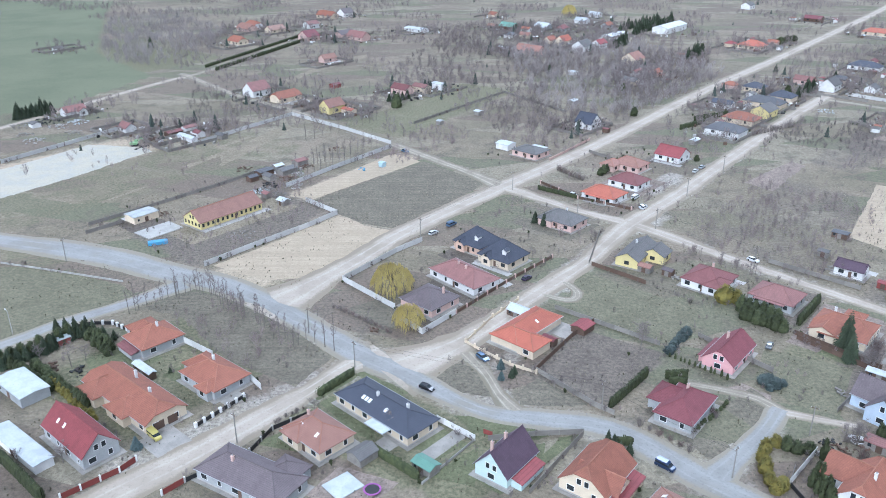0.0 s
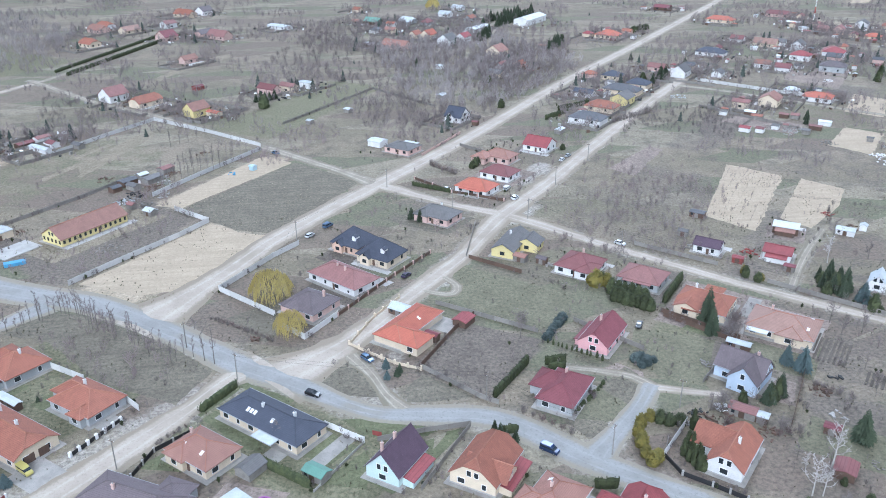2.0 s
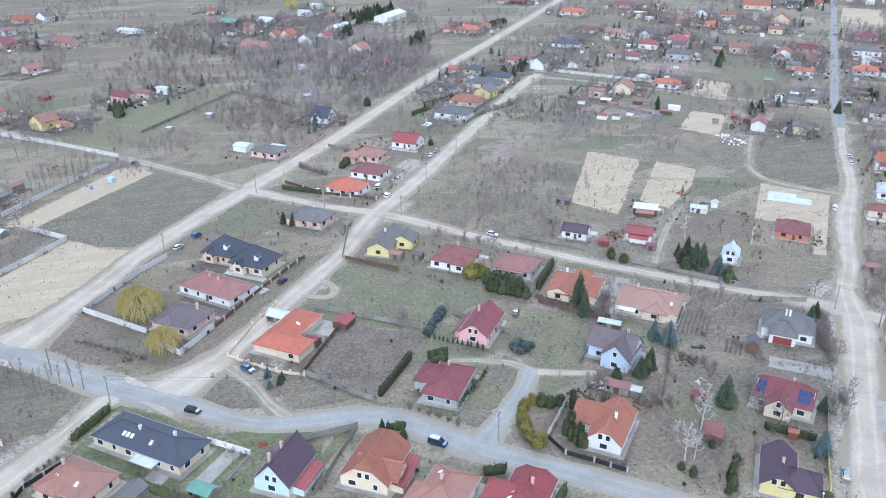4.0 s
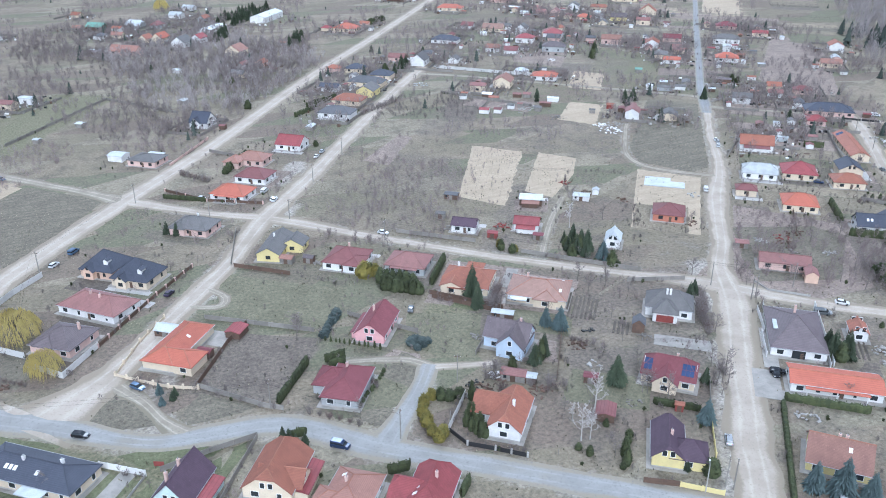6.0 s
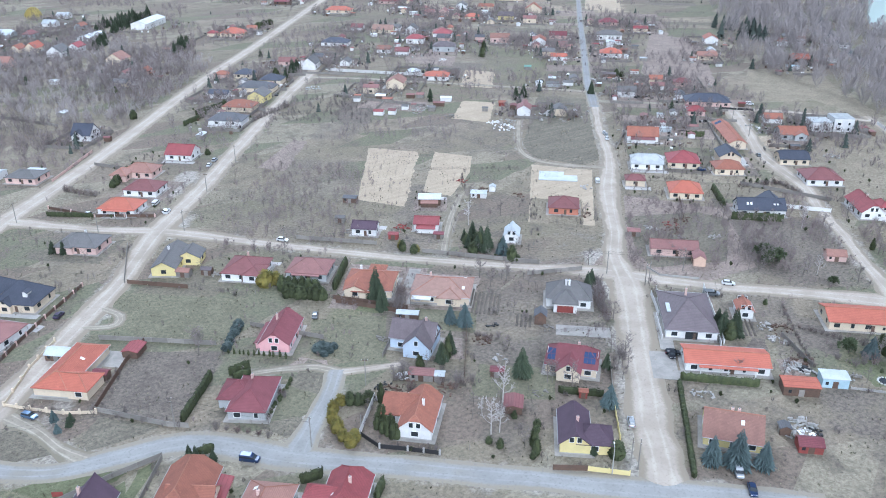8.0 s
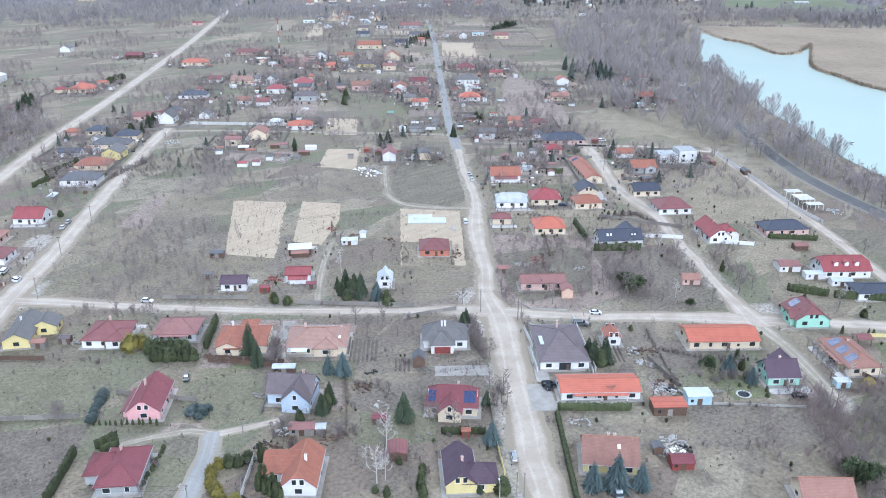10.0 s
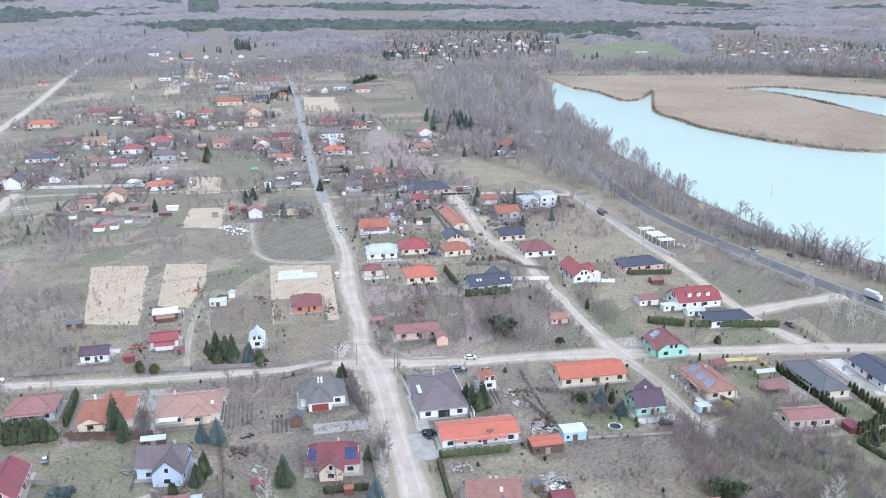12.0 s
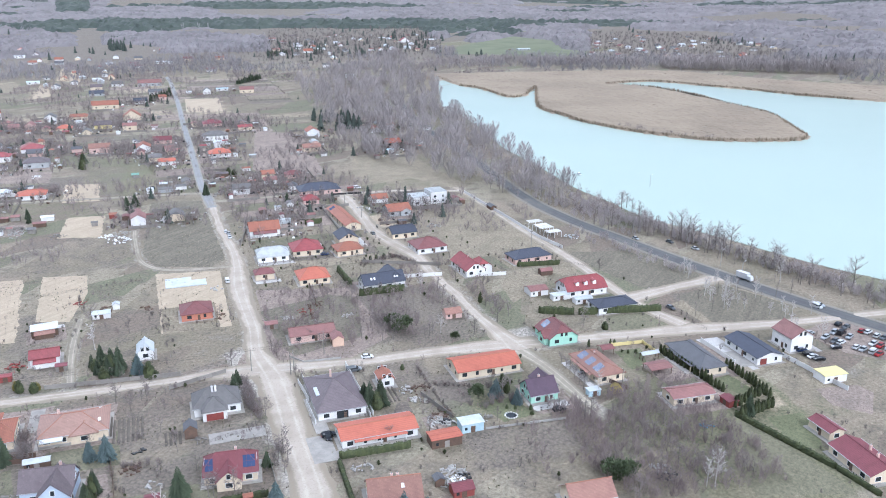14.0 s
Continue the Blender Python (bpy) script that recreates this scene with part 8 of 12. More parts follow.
plant("blue", 210.9, 92.8, 0.95)
plant("bush", 202.2, 97.4, 0.9)
plant("thuja", 216.1, 93.1, 1.6)
plant("thuja", 215.1, 90.8, 1.6)
plant("blue", 210.0, 85.0, 0.7)
plant("pine", 184.3, 45.7, 1.25)
plant("spruce", 237.5, 20.5, 0.8)
plant("thuja", 280.3, 132.6, 1.6)
plant("spruce", 356.5, 357.7, 1)
plant("spruce", 312.2, 376.1, 1)
plant("spruce", 319.8, 377.8, 1)
plant("spruce", 269.5, 405.1, 0.9)
plant("thuja", 367.8, 483.2, 3)
plant("pine", 243.7, 146.0, 0.9)
plant("pine", 243.4, 124.8, 0.6)
plant("fat", 273.4, 80.8, 1.2)
plant("fat", 274.9, 78.1, 1.1)
plant("spruce", 167.9, 223.2, 0.9)
plant("fat", 164.0, 214.2, 1.2)
plant("spruce", 166.5, 212.4, 1)
plant("fat", 162.6, 219.5, 1.1)
plant("blue", 168.0, 205.2, 0.9)
plant("fat", 167.5, 199.3, 1.2)
plant("willow", 232.0, 60.4, 0.5)
plant("gold", 140.7, 230.1, 0.9)
plant("gold", 143.8, 224.5, 0.8)
hedge(235.5, 24.2, 218.9, -5.2, 1.8, 1.3)
hedge(218.9, -5.2, 210.6, -16.4, 1.6, 1.2)
row("fat", 300.3, 203.2, 311.0, 195.8, 3, 0.5)
plant("spruce", 35.5, 296.0, 0.7)
plant("spruce", 38.5, 293.0, 0.6)
plant("spruce", 48.0, 291.2, 0.5)
plant("spruce", 111.4, 193.7, 0.9)
row("spruce", -114.8, 198.7, -104.5, 210.1, 2.6, 0.62)
row("fat", -103.5, 207.5, -94.4, 198.6, 2.4, 0.7)
row("gold", -103.8, 183.8, -86.2, 167.4, 2.4, 0.7)
row("fat", -122.9, 195.2, -102.7, 181.1, 2.6, 0.8)
plant("blue", -72.0, 156.3, 0.6)
hedge(-16.4, 154.9, -5.7, 145.0, 2.5, 1.1)
hedge(-32.7, 177.6, -24.3, 188.3, 2.2, 1.4)
hedge(-101.7, 152.3, -85.7, 138.1, 3.6, 1.4)
plant("willow", -17.2, 236.6, 1.3)
plant("willow", -10.5, 213.5, 0.95)
plant("spruce", 17.9, 186.3, 0.45)
plant("blue", 15.1, 185.3, 0.4)
hedge(40.7, 335.0, 56.1, 323.0, 1.8, 1.0)
plant("fat", 120.4, 374.2, 1)
plant("fat", -28.0, 480.1, 2)
row("spruce", -32.9, 494.2, -22.8, 501.4, 3, 0.85)
hedge(126.7, 428.7, 144.3, 442.3, 2.6, 1.2)
plant("spruce", 233.2, 576.7, 0.7)
plant("spruce", 265.0, 554.0, 1)
plant("fat", 213.9, 505.5, 1.5)
plant("spruce", 219.7, 502.4, 1)
row("spruce", 159.8, 758.2, 204.9, 807.9, 7, 1.2)
plant("fat", 205.5, 659.6, 1.8)
row("fat", 273.0, 683.8, 297.6, 704.9, 3, 1.3)
plant("spruce", 74.2, 575.4, 0.9)
plant("spruce", -239.6, 680.3, 1.2)
row("spruce", -245.3, 463.2, -227.3, 463.0, 3.5, 0.8)
row("slim", -96.8, 222.6, -88.8, 232.7, 2.2, 1.2, 0.9)
row("slim", -88.8, 232.7, -80.0, 239.1, 1.6, 1.1, 0.9)
row("slim", -80.0, 239.1, -61.3, 221.3, 1.5, 1.15, 0.9)
row("slim", -61.3, 221.3, -41.9, 202.9, 1.6, 1.1, 0.9)
row("slim", -40.1, 207.1, -31.1, 200.0, 3.42, 1.18)
row("slim", -67.6, 353.6, -38.8, 375.9, 3.42, 1.44)
row("slim", -59.9, 371.7, -33.6, 397.2, 4.275, 1.17)
row("slim", -126.0, 468.1, -89.7, 448.8, 5.7, 1.17)
plant("birch", 101.7, 125.2, 1.3)
plant("birch", 103.9, 124.7, 0.9)
plant("birch", 104.5, 132.6, 0.7)
plant("tree", 130.5, 128.0, 1)
plant("birch", 173.3, 233.0, 1)
plant("tree", 117.4, 189.9, 0.8)
plant("tree", 119.9, 190.6, 0.8)
plant("tree", 94.1, 158.1, 0.7)
plant("tree", 97.4, 157.9, 0.7)
plant("tree", 98.1, 156.0, 0.6)
plant("tree", 145.4, 124.2, 0.8)
plant("tree", 150.6, 127.3, 0.8)
plant("tree", 57.9, 205.5, 0.7)
plant("tree", 216.6, 170.1, 0.6)
plant("tree", 187.1, 181.2, 0.9)
plant("birch", 194.0, 23.9, 1.05)
plant("birch", 276.7, 158.7, 1.1)
plant("tree", 243.8, 134.5, 1)
plant("birch", 245.4, 131.8, 0.9)
plant("tree", 339.9, 102.1, 0.7)
plant("tree", -32.3, 169.5, 0.7)
plant("tree", -13.0, 163.6, 0.8)
plant("tree", 57.4, 206.4, 0.8)
plant("tree", 115.6, 295.3, 0.8)
plant("tree", -102.1, 192.1, 0.9)
plant("tree", -87.0, 151.2, 0.9)
plant("tree", -66.4, 141.6, 0.7)
row("bush", -34.2, 226.2, -15.7, 210.2, 1.6, 0.6)
row("bush", -42.6, 164.9, -35.5, 171.9, 1.8, 0.5)
row("bush", 47.5, 165.0, 57.0, 154.6, 3, 0.7)
plant("tree", 58.7, 158.9, 0.5)
row("bush", 294.4, 200.7, 312.2, 193.4, 2, 0.8)
row("bush", 312.2, 193.4, 303.4, 168.3, 2, 0.8)
row("bush", 105.8, 145.8, 111.2, 145.8, 2.5, 0.8)
row("spruce", -120.7, 190.8, -111.4, 201.2, 2.4, 0.7)
row("fat", -119.8, 195.2, -109.3, 207.5, 2.6, 1)
row("spruce", -114.7, 212.5, -96.1, 207.4, 3, 0.6)
row("fat", -112.1, 192.2, -90.7, 173.4, 2.2, 0.8)
row("fat", -105.6, 210.8, -94.5, 201.1, 2, 0.9)
plant("spruce", -74.1, 189.1, 0.3)
hedge(58.7, 185.5, 64.9, 186.1, 2.6, 1.2)
row("bush", 65.5, 175.0, 66.9, 167.7, 1.2, 0.7)
row("fat", 60.0, 162.2, 71.3, 173.7, 1.8, 0.35)

row("juniper", 62.5, 198.6, 70.8, 209.2, 2.2, 0.9)
plant("juniper", 84.2, 183.2, 1.0)
plant("juniper", 86.4, 181.4, 1.1)
plant("juniper", 84.6, 180.2, 0.8)
hedge(40.2, 157.5, 44.2, 157.3, 2.3, 1.1)
hedge(55.9, 135.2, 61.2, 134.5, 2.6, 1.2)
hedge(67.0, 120.8, 71.2, 124.7, 2.6, 1.2)
row("tree", 95.5, 272.4, 156.8, 307.6, 9, 0.5)
row("tree", 184.2, 143.1, 203.3, 177.7, 6, 0.6)
row("big", 459.8, 128.6, 431.0, 107.0, 9, 0.7)
plant("big", 445.3, 124.1, 1)
plant("big", 398.8, 62.8, 1)
plant("big", 395.4, 58.1, 0.9)
plant("big", 390.7, 45.6, 0.8)
plant("big", 371.8, -0.3, 0.9)
plant("big", 363.6, -12.4, 0.9)
row("tree", 383.8, 38.2, 365.9, 10.3, 5, 0.9)
plant("tree", 105.0, 158.5, 0.6)
plant("tree", 105.8, 145.8, 0.7)
plant("tree", 114.9, 140.8, 0.6)
plant("tree", 111.7, 134.1, 0.6)
plant("tree", 105.4, 137.5, 0.5)
plant("tree", 134.7, 145.5, 0.6)
plant("tree", 128.5, 133.4, 0.9)
plant("tree", 152.6, 135.8, 0.7)
plant("tree", 152.9, 130.7, 0.9)
plant("tree", 107.0, 121.1, 0.5)
plant("tree", 105.6, 117.1, 0.5)
plant("tree", 96.2, 115.4, 0.4)
plant("tree", 182.8, 100.9, 0.7)
plant("tree", 169.5, 111.0, 0.4)
plant("tree", 62.5, 184.9, 0.4)
plant("tree", 56.3, 205.7, 0.6)
plant("tree", 69.4, 181.1, 0.4)
plant("tree", 87.0, 185.3, 0.5)
plant("tree", 37.4, 174.6, 0.3)
plant("tree", 129.5, 181.2, 0.5)
plant("tree", 144.7, 181.3, 0.5)
plant("tree", 144.2, 169.2, 0.5)
plant("tree", 159.7, 177.5, 0.5)
plant("tree", 155.0, 189.1, 0.5)
plant("tree", 161.5, 185.5, 0.5)
plant("tree", 178.9, 167.0, 0.6)
plant("tree", 170.7, 154.7, 0.6)
plant("tree", 151.9, 142.8, 0.3)
plant("tree", 133.8, 248.5, 0.6)
plant("tree", 130.6, 266.0, 0.7)
plant("tree", 110.5, 243.8, 0.3)
plant("tree", 83.7, 258.4, 0.4)
plant("tree", 142.7, 226.3, 0.4)
plant("tree", 203.7, 182.3, 0.5)
plant("tree", 201.2, 154.9, 0.4)
plant("tree", 166.3, 142.0, 0.7)
plant("tree", 124.6, 308.8, 0.5)
plant("tree", 119.6, 336.6, 0.5)
plant("tree", 140.9, 334.0, 0.5)
plant("tree", 98.2, 261.9, 0.4)
plant("tree", 209.0, 169.2, 0.5)
plant("tree", 172.8, 108.3, 0.5)
plant("tree", 241.1, 134.2, 1)
plant("tree", 251.5, 120.7, 0.9)
plant("tree", 265.2, 117.8, 0.9)
plant("tree", 272.4, 116.3, 0.8)
plant("tree", 226.9, 154.8, 0.6)
plant("tree", 226.8, 73.6, 0.9)
plant("tree", 218.1, 66.6, 0.8)
plant("tree", 197.7, 86.0, 0.6)
plant("tree", 153.3, 119.7, 0.7)
plant("tree", 152.5, 126.9, 0.8)
plant("tree", 233.6, 53.3, 0.9)
plant("tree", 538.4, 388.8, 0.9)
plant("tree", 429.6, 301.5, 0.9)
plant("tree", 392.6, 336.9, 0.8)
plant("tree", 381.7, 341.4, 0.9)
plant("tree", 384.6, 321.2, 0.9)
plant("tree", 367.4, 337.9, 0.9)
plant("tree", 368.8, 321.3, 0.9)
plant("tree", 217.8, 215.4, 0.7)
plant("tree", 215.7, 207.7, 0.7)
plant("tree", 221.9, 163.9, 0.5)
plant("tree", 307.8, 432.2, 0.8)
plant("tree", 305.6, 409.0, 0.8)
plant("tree", 270.8, 314.4, 0.5)
plant("tree", -81.0, 300.0, 0.5)
plant("tree", -65.4, 312.2, 0.5)
plant("tree", -87.7, 291.3, 0.4)
plant("tree", -73.7, 296.9, 0.5)
plant("tree", -106.0, 294.3, 0.5)
plant("tree", -66.5, 282.8, 0.4)
plant("tree", -93.3, 272.5, 0.5)
plant("tree", 31.9, 317.8, 0.6)
plant("tree", 43.5, 281.8, 0.5)
plant("tree", 14.9, 257.1, 0.3)
plant("tree", 55.7, 279.1, 0.4)
plant("tree", 74.3, 252.1, 0.5)
plant("tree", 77.1, 227.3, 0.5)
plant("tree", 45.9, 177.7, 0.4)
plant("tree", 28.7, 180.4, 0.4)
plant("tree", -38.8, 220.7, 0.5)
plant("tree", -23.2, 220.6, 0.4)
plant("tree", -111.9, 195.1, 0.9)
plant("tree", -99.3, 195.0, 0.7)
plant("tree", -97.4, 151.3, 0.7)
plant("tree", -57.0, 145.2, 0.5)
plant("tree", -42.9, 194.7, 0.4)
plant("tree", 7.2, 154.8, 0.3)
plant("tree", 84.3, 206.2, 0.4)
plant("tree", 122.0, 361.3, 0.6)
plant("spruce", 110.1, 158.9, 1)
plant("spruce", 114.6, 161.2, 0.95)
plant("tree", 127.7, 134.4, 1.2)
plant("birch", 111.2, 132.9, 1.2)
plant("spruce", 115.1, 108.4, 0.65)
plant("spruce", 117.0, 105.8, 0.6)
plant("fat", 121.0, 102.3, 1.3)
row("fat", 102.6, 110.8, 113.1, 121.5, 2.4, 0.55)
plant("spruce", 145.7, 130.6, 0.7)
plant("tree", 149.9, 130.2, 0.9)
row("bush", 180.8, 170.4, 173.0, 159.6, 2.2, 1)
plant("bush", 103.3, 150.1, 1)
plant("bush", 107.9, 147.6, 1.2)
plant("bush", 96.1, 157.1, 1.2)
plant("bush", 95.4, 151.5, 1.3)
plant("bush", 108.8, 130.2, 1)
plant("fat", 99.3, 122.9, 0.6)
plant("fat", 100.4, 120.0, 0.7)
plant("fat", 110.5, 127.2, 0.5)
row("juniper", 86.0, 184.4, 88.6, 182.2, 2, 0.9)
plant("tree", 55.5, 200.7, 0.9)
plant("blue", 15.3, 190.5, 0.45)
plant("spruce", 18.8, 188.0, 0.5)
row("spruce", 38.4, 158.0, 42.4, 153.9, 1.8, 0.45)
plant("spruce", 113.3, 200.6, 1.2)
plant("bush", 115.1, 191.1, 1.4)
plant("bush", 138.9, 172.1, 0.8)
plant("bush", 145.1, 164.8, 0.9)
plant("tree", 140.9, 159.5, 0.9)
plant("tree", 149.3, 187.6, 0.8)
plant("spruce", 182.8, 173.9, 0.9)
plant("tree", 189.3, 233.6, 1)
plant("tree", 184.5, 247.8, 1)
row("spruce", 163.6, 222.1, 170.8, 218.0, 2.2, 0.6)
row("fat", 169.0, 207.7, 168.7, 195.4, 2.2, 0.8)
plant("spruce", 174.5, 168.6, 0.8)
row("bush", 173.0, 163.6, 164.6, 149.5, 2, 1.2)
plant("bush", 153.3, 131.5, 1.2)
plant("tree", 166.8, 149.1, 0.9)
plant("bush", 245.5, 156.5, 1.6)
plant("bush", 242.5, 158.0, 1.4)
plant("pine", 188.5, 43.0, 0.8)
row("thuja", 234.5, 22.4, 246.3, 15.2, 1.6, 1.2)
row("thuja", 240.9, 25.2, 251.8, 20.2, 1.6, 1.1)
plant("birch", 194.5, 21.9, 1.1)
plant("birch", 227.6, 64.4, 1)
plant("tree", 212.7, 62.0, 1.2)
plant("tree", 216.8, 58.1, 1.2)
row("bush", 212.5, 100.0, 220.5, 92.5, 3.2, 1.1)
plant("tree", 212.8, 91.1, 1)
row("bush", 206.2, 91.9, 212.7, 85.2, 3.0, 1.0)
plant("pine", 208.0, 97.5, 0.75)
row("tree", 243.0, 83.0, 229.0, 70.0, 4.0, 0.75)
plant("fat", 278.6, 79.2, 0.9)
plant("tree", 277.7, 87.2, 0.8)
plant("birch", 363.9, 28.2, 1)
row("slim", 307.7, 52.1, 351.8, 22.2, 9, 1)
row("slim", 316.3, 60.8, 362.7, 30.4, 11, 0.9)
row("slim", -71.0, 409.6, -37.4, 448.2, 6, 1.1)
hedge(-163.0, 588.0, -105.7, 745.0, 2.6, 1.7)
hedge(-173.5, 599.0, -120.0, 748.0, 2.2, 1.5)
row("spruce", -241.2, 454.4, -228.5, 469.5, 3, 1.1)
row("spruce", 168.0, 736.4, 216.7, 800.5, 4, 1.3)
row("spruce", 138.0, 670.8, 151.3, 691.3, 4, 1.2)
row("spruce", 184.8, 624.9, 201.4, 645.2, 5, 1.2)
plant("spruce", 229.2, 513.0, 1.2)
plant("spruce", 236.0, 520.7, 1.2)
hedge(139.1, 445.9, 161.8, 458.0, 3.0, 1.2)
row("fat", 70.9, 353.7, 84.5, 370.2, 3, 1)
row("bush", 51.5, 362.1, 62.0, 346.0, 2.2, 1)
row("bush", 162.2, 417.3, 189.4, 433.6, 3, 1.2)
plant("willow", 127.4, 854.9, 1.5)
plant("fat", 108.7, 458.7, 1.6)
plant("fat", 115.1, 522.5, 1.4)
row("spruce", 625.6, 698.4, 667.3, 715.3, 6, 1.2)
row("spruce", 783.0, 719.7, 843.3, 735.4, 5, 1.1)
row("spruce", 1105.1, 942.7, 1164.8, 948.4, 6, 1.2)
plant("spruce", 380.2, 498.6, 1.4)
plant("bush", 98.6, 161.0, 1.3)
plant("bush", 94.7, 158.1, 1.2)
plant("bush", 101.9, 164.3, 1.2)
plant("bush", 118.0, 193.2, 1.2)
row("bush", 115.6, 192.0, 123.2, 201.1, 2, 1.1)
plant("tree", 155.8, 187.4, 0.9)
plant("tree", 149.7, 194.5, 0.9)
plant("tree", 160.0, 181.0, 0.6)
row("bush", 126.2, 163.9, 130.1, 159.3, 2, 0.9)
plant("tree", 128.8, 153.6, 0.6)
hedge(113.6, 174.8, 115.2, 174.3, 3.3, 1.3)
plant("fat", 91.2, 232.3, 1)
row("gold", 87.2, 231.8, 91.6, 229.3, 2.4, 1.2)
plant("tree", 217.2, 97.2, 0.7)
plant("bush", 203.0, 92.5, 1.0)
plant("bush", 175.1, 164.6, 1.2)
plant("bush", 172.1, 159.2, 1)
plant("tree", 149.9, 128.8, 1)
plant("bush", 153.8, 133.3, 1.2)


# ---- sheds and carports ----
house(40.8, 211.5, 228, 6, 5, roof="red_tile", wall="wood_dark", hip=0, slope=0.25, eave=2.1, shed=1)
house(30.0, 203.6, 318, 4.5, 3, roof="crimson_tile", wall="wood_dark", hip=0, slope=0.4, eave=2.1, shed=1)
house(23.0, 220.9, 318, 7, 5, roof="metal_light", wall="wood_dark", hip=0, slope=0.5, eave=2.1, shed=1)
house(118.7, 144.7, 318, 4, 3, roof="crimson_tile", wall="wood_dark", hip=0, slope=0.25, eave=2.1, shed=1)
house(113.0, 130.6, 228, 6, 5, roof="crimson_dull_tile", wall="wood_dark", hip=0, slope=0.25, eave=2.1, shed=1)
house(101.2, 155.2, 318, 7, 4, roof="rose_tile", wall="wood_pale", hip=0, slope=0.4, eave=2.1, shed=1)
house(104.2, 152.0, 318, 4, 3, roof="metal_light", wall="wood_dark", hip=0, slope=0.25, eave=2.1, shed=1)
house(130.9, 124.1, 318, 2.6, 2, roof="terracotta", wall="wood_red", hip=0, slope=0.4, eave=2.1, shed=1)
house(115.4, 184.9, 318, 7, 3, roof="metal_light", wall="wood_dark", hip=0, slope=0.5, eave=2.1, shed=1)
house(160.4, 78.5, 318, 6, 4.5, roof="crimson_tile", wall="wood_red", hip=0, slope=0.5, eave=2.1, shed=1)
house(160.9, 85.6, 228, 3, 3, roof="slate_grey_tile", wall="wood_dark", hip=0, slope=0.5, eave=2.1, shed=1)
house(241.8, 27.1, 228, 5, 4, roof="crimson_tile", wall="wood_red", hip=0, slope=0.25, eave=2.1, shed=1)
house(-18.8, 152.5, 228, 6, 5, roof="grey_tile", wall="wood_pale", hip=0, slope=0.5, eave=2.1, shed=1)
house(-4.2, 148.4, 318, 6, 4, roof="sheet_green", wall="wood_pale", hip=0, slope=0.4, eave=2.1, shed=1)
house(-109.8, 204.9, 228, 4, 3, roof="metal_light", wall="wood_red", hip=0, slope=0.25, eave=2.1, shed=1)
house(-80.8, 188.6, 318, 9, 2.5, roof="metal_light", wall="wood_dark", hip=0, slope=0.4, eave=2.1, shed=1)
house(68.5, 252.1, 318, 5, 3.5, roof="salmon_tile", wall="wood_pale", hip=0, slope=0.5, eave=2.1, shed=1)
house(75.4, 248.9, 318, 4, 3, roof="brown_tile", wall="wood_dark", hip=0, slope=0.5, eave=2.1, shed=1)
house(147.7, 281.0, 318, 6, 4, roof="slate_grey_tile", wall="wood_dark", hip=0, slope=0.25, eave=2.1, shed=1)
house(134.1, 264.0, 318, 4, 3, roof="grey_tile", wall="wood_pale", hip=0, slope=0.5, eave=2.1, shed=1)
house(142.9, 238.7, 318, 4, 3, roof="red_tile", wall="wood_red", hip=0, slope=0.25, eave=2.1, shed=1)
house(194.7, 255.3, 318, 7, 4, roof="metal_light", wall="render_white", hip=0, slope=0.5, eave=2.1, shed=1)
house(203.8, 257.8, 228, 3, 3, roof="metal_light", wall="render_white", hip=0, slope=0.5, eave=2.1, shed=1)
house(160.7, 165.0, 318, 3, 2.5, roof="metal_light", wall="render_white", hip=0, slope=0.25, eave=2.1, shed=1)
house(411.6, 190.4, 228, 7, 4, roof="slate_grey_tile", wall="wood_dark", hip=0, slope=0.5, eave=2.1, shed=1)
house(300.4, 96.0, 318, 8, 4, roof="metal_light", wall="render_white", hip=0, slope=0.4, eave=2.1, shed=1)
house(324.6, 122.0, 318, 6, 4, roof="rose_tile", wall="wood_dark", hip=0, slope=0.5, eave=2.1, shed=1)
house(-78.3, 349.0, 318, 6, 4, roof="grey_tile", wall="wood_pale", hip=0, slope=0.5, eave=2.1, shed=1)
house(-77.1, 363.4, 228, 5, 4, roof="metal_light", wall="wood_pale", hip=0, slope=0.4, eave=2.1, shed=1)
house(-85.6, 347.5, 228, 5, 4, roof="slate_grey_tile", wall="wood_dark", hip=0, slope=0.4, eave=2.1, shed=1)
house(-66.3, 317.4, 318, 5, 4, roof="metal_light", wall="wood_pale", hip=0, slope=0.5, eave=2.1, shed=1)
house(-74.9, 325.6, 318, 4, 3, roof="rose_tile", wall="wood_pale", hip=0, slope=0.5, eave=2.1, shed=1)
house(-72.0, 358.0, 50, 9, 5.5, roof="grey_tile", wall="wood_pale", hip=0, slope=0.25, eave=2.3, shed=1)
house(-68.0, 371.0, 50, 7, 5, roof="rose_tile", wall="wood_pale", hip=0, slope=0.3, eave=2.2, shed=1)
house(-82.0, 356.0, 50, 8, 5, roof="slate_grey_tile", wall="wood_dark", hip=0, slope=0.2, eave=2.2, shed=1)
house(-143.0, 421.5, 48, 9, 5, roof="crimson_dull_tile", wall="wood_dark", hip=0, slope=0.3, eave=2.2, shed=1)
house(-137.0, 430.0, 48, 8, 5, roof="rose_tile", wall="render_white", hip=0, slope=0.4, eave=2.4, shed=1)
house(-129.0, 419.0, 318, 6, 5, roof="crimson_dull_tile", wall="render_white", hip=0, slope=0.5, eave=2.4, shed=1)
house(-170.5, 430.0, 318, 9, 7, roof="rose_tile", wall="render_white", hip=0, slope=0.75, eave=2.4, rich=0)
house(-214.0, 465.0, 48, 13, 9, roof="rose_tile", wall="render_white", hip=0, slope=0.6, wings=[(3, -3, 6, 8, "y", 0)], rich=0)
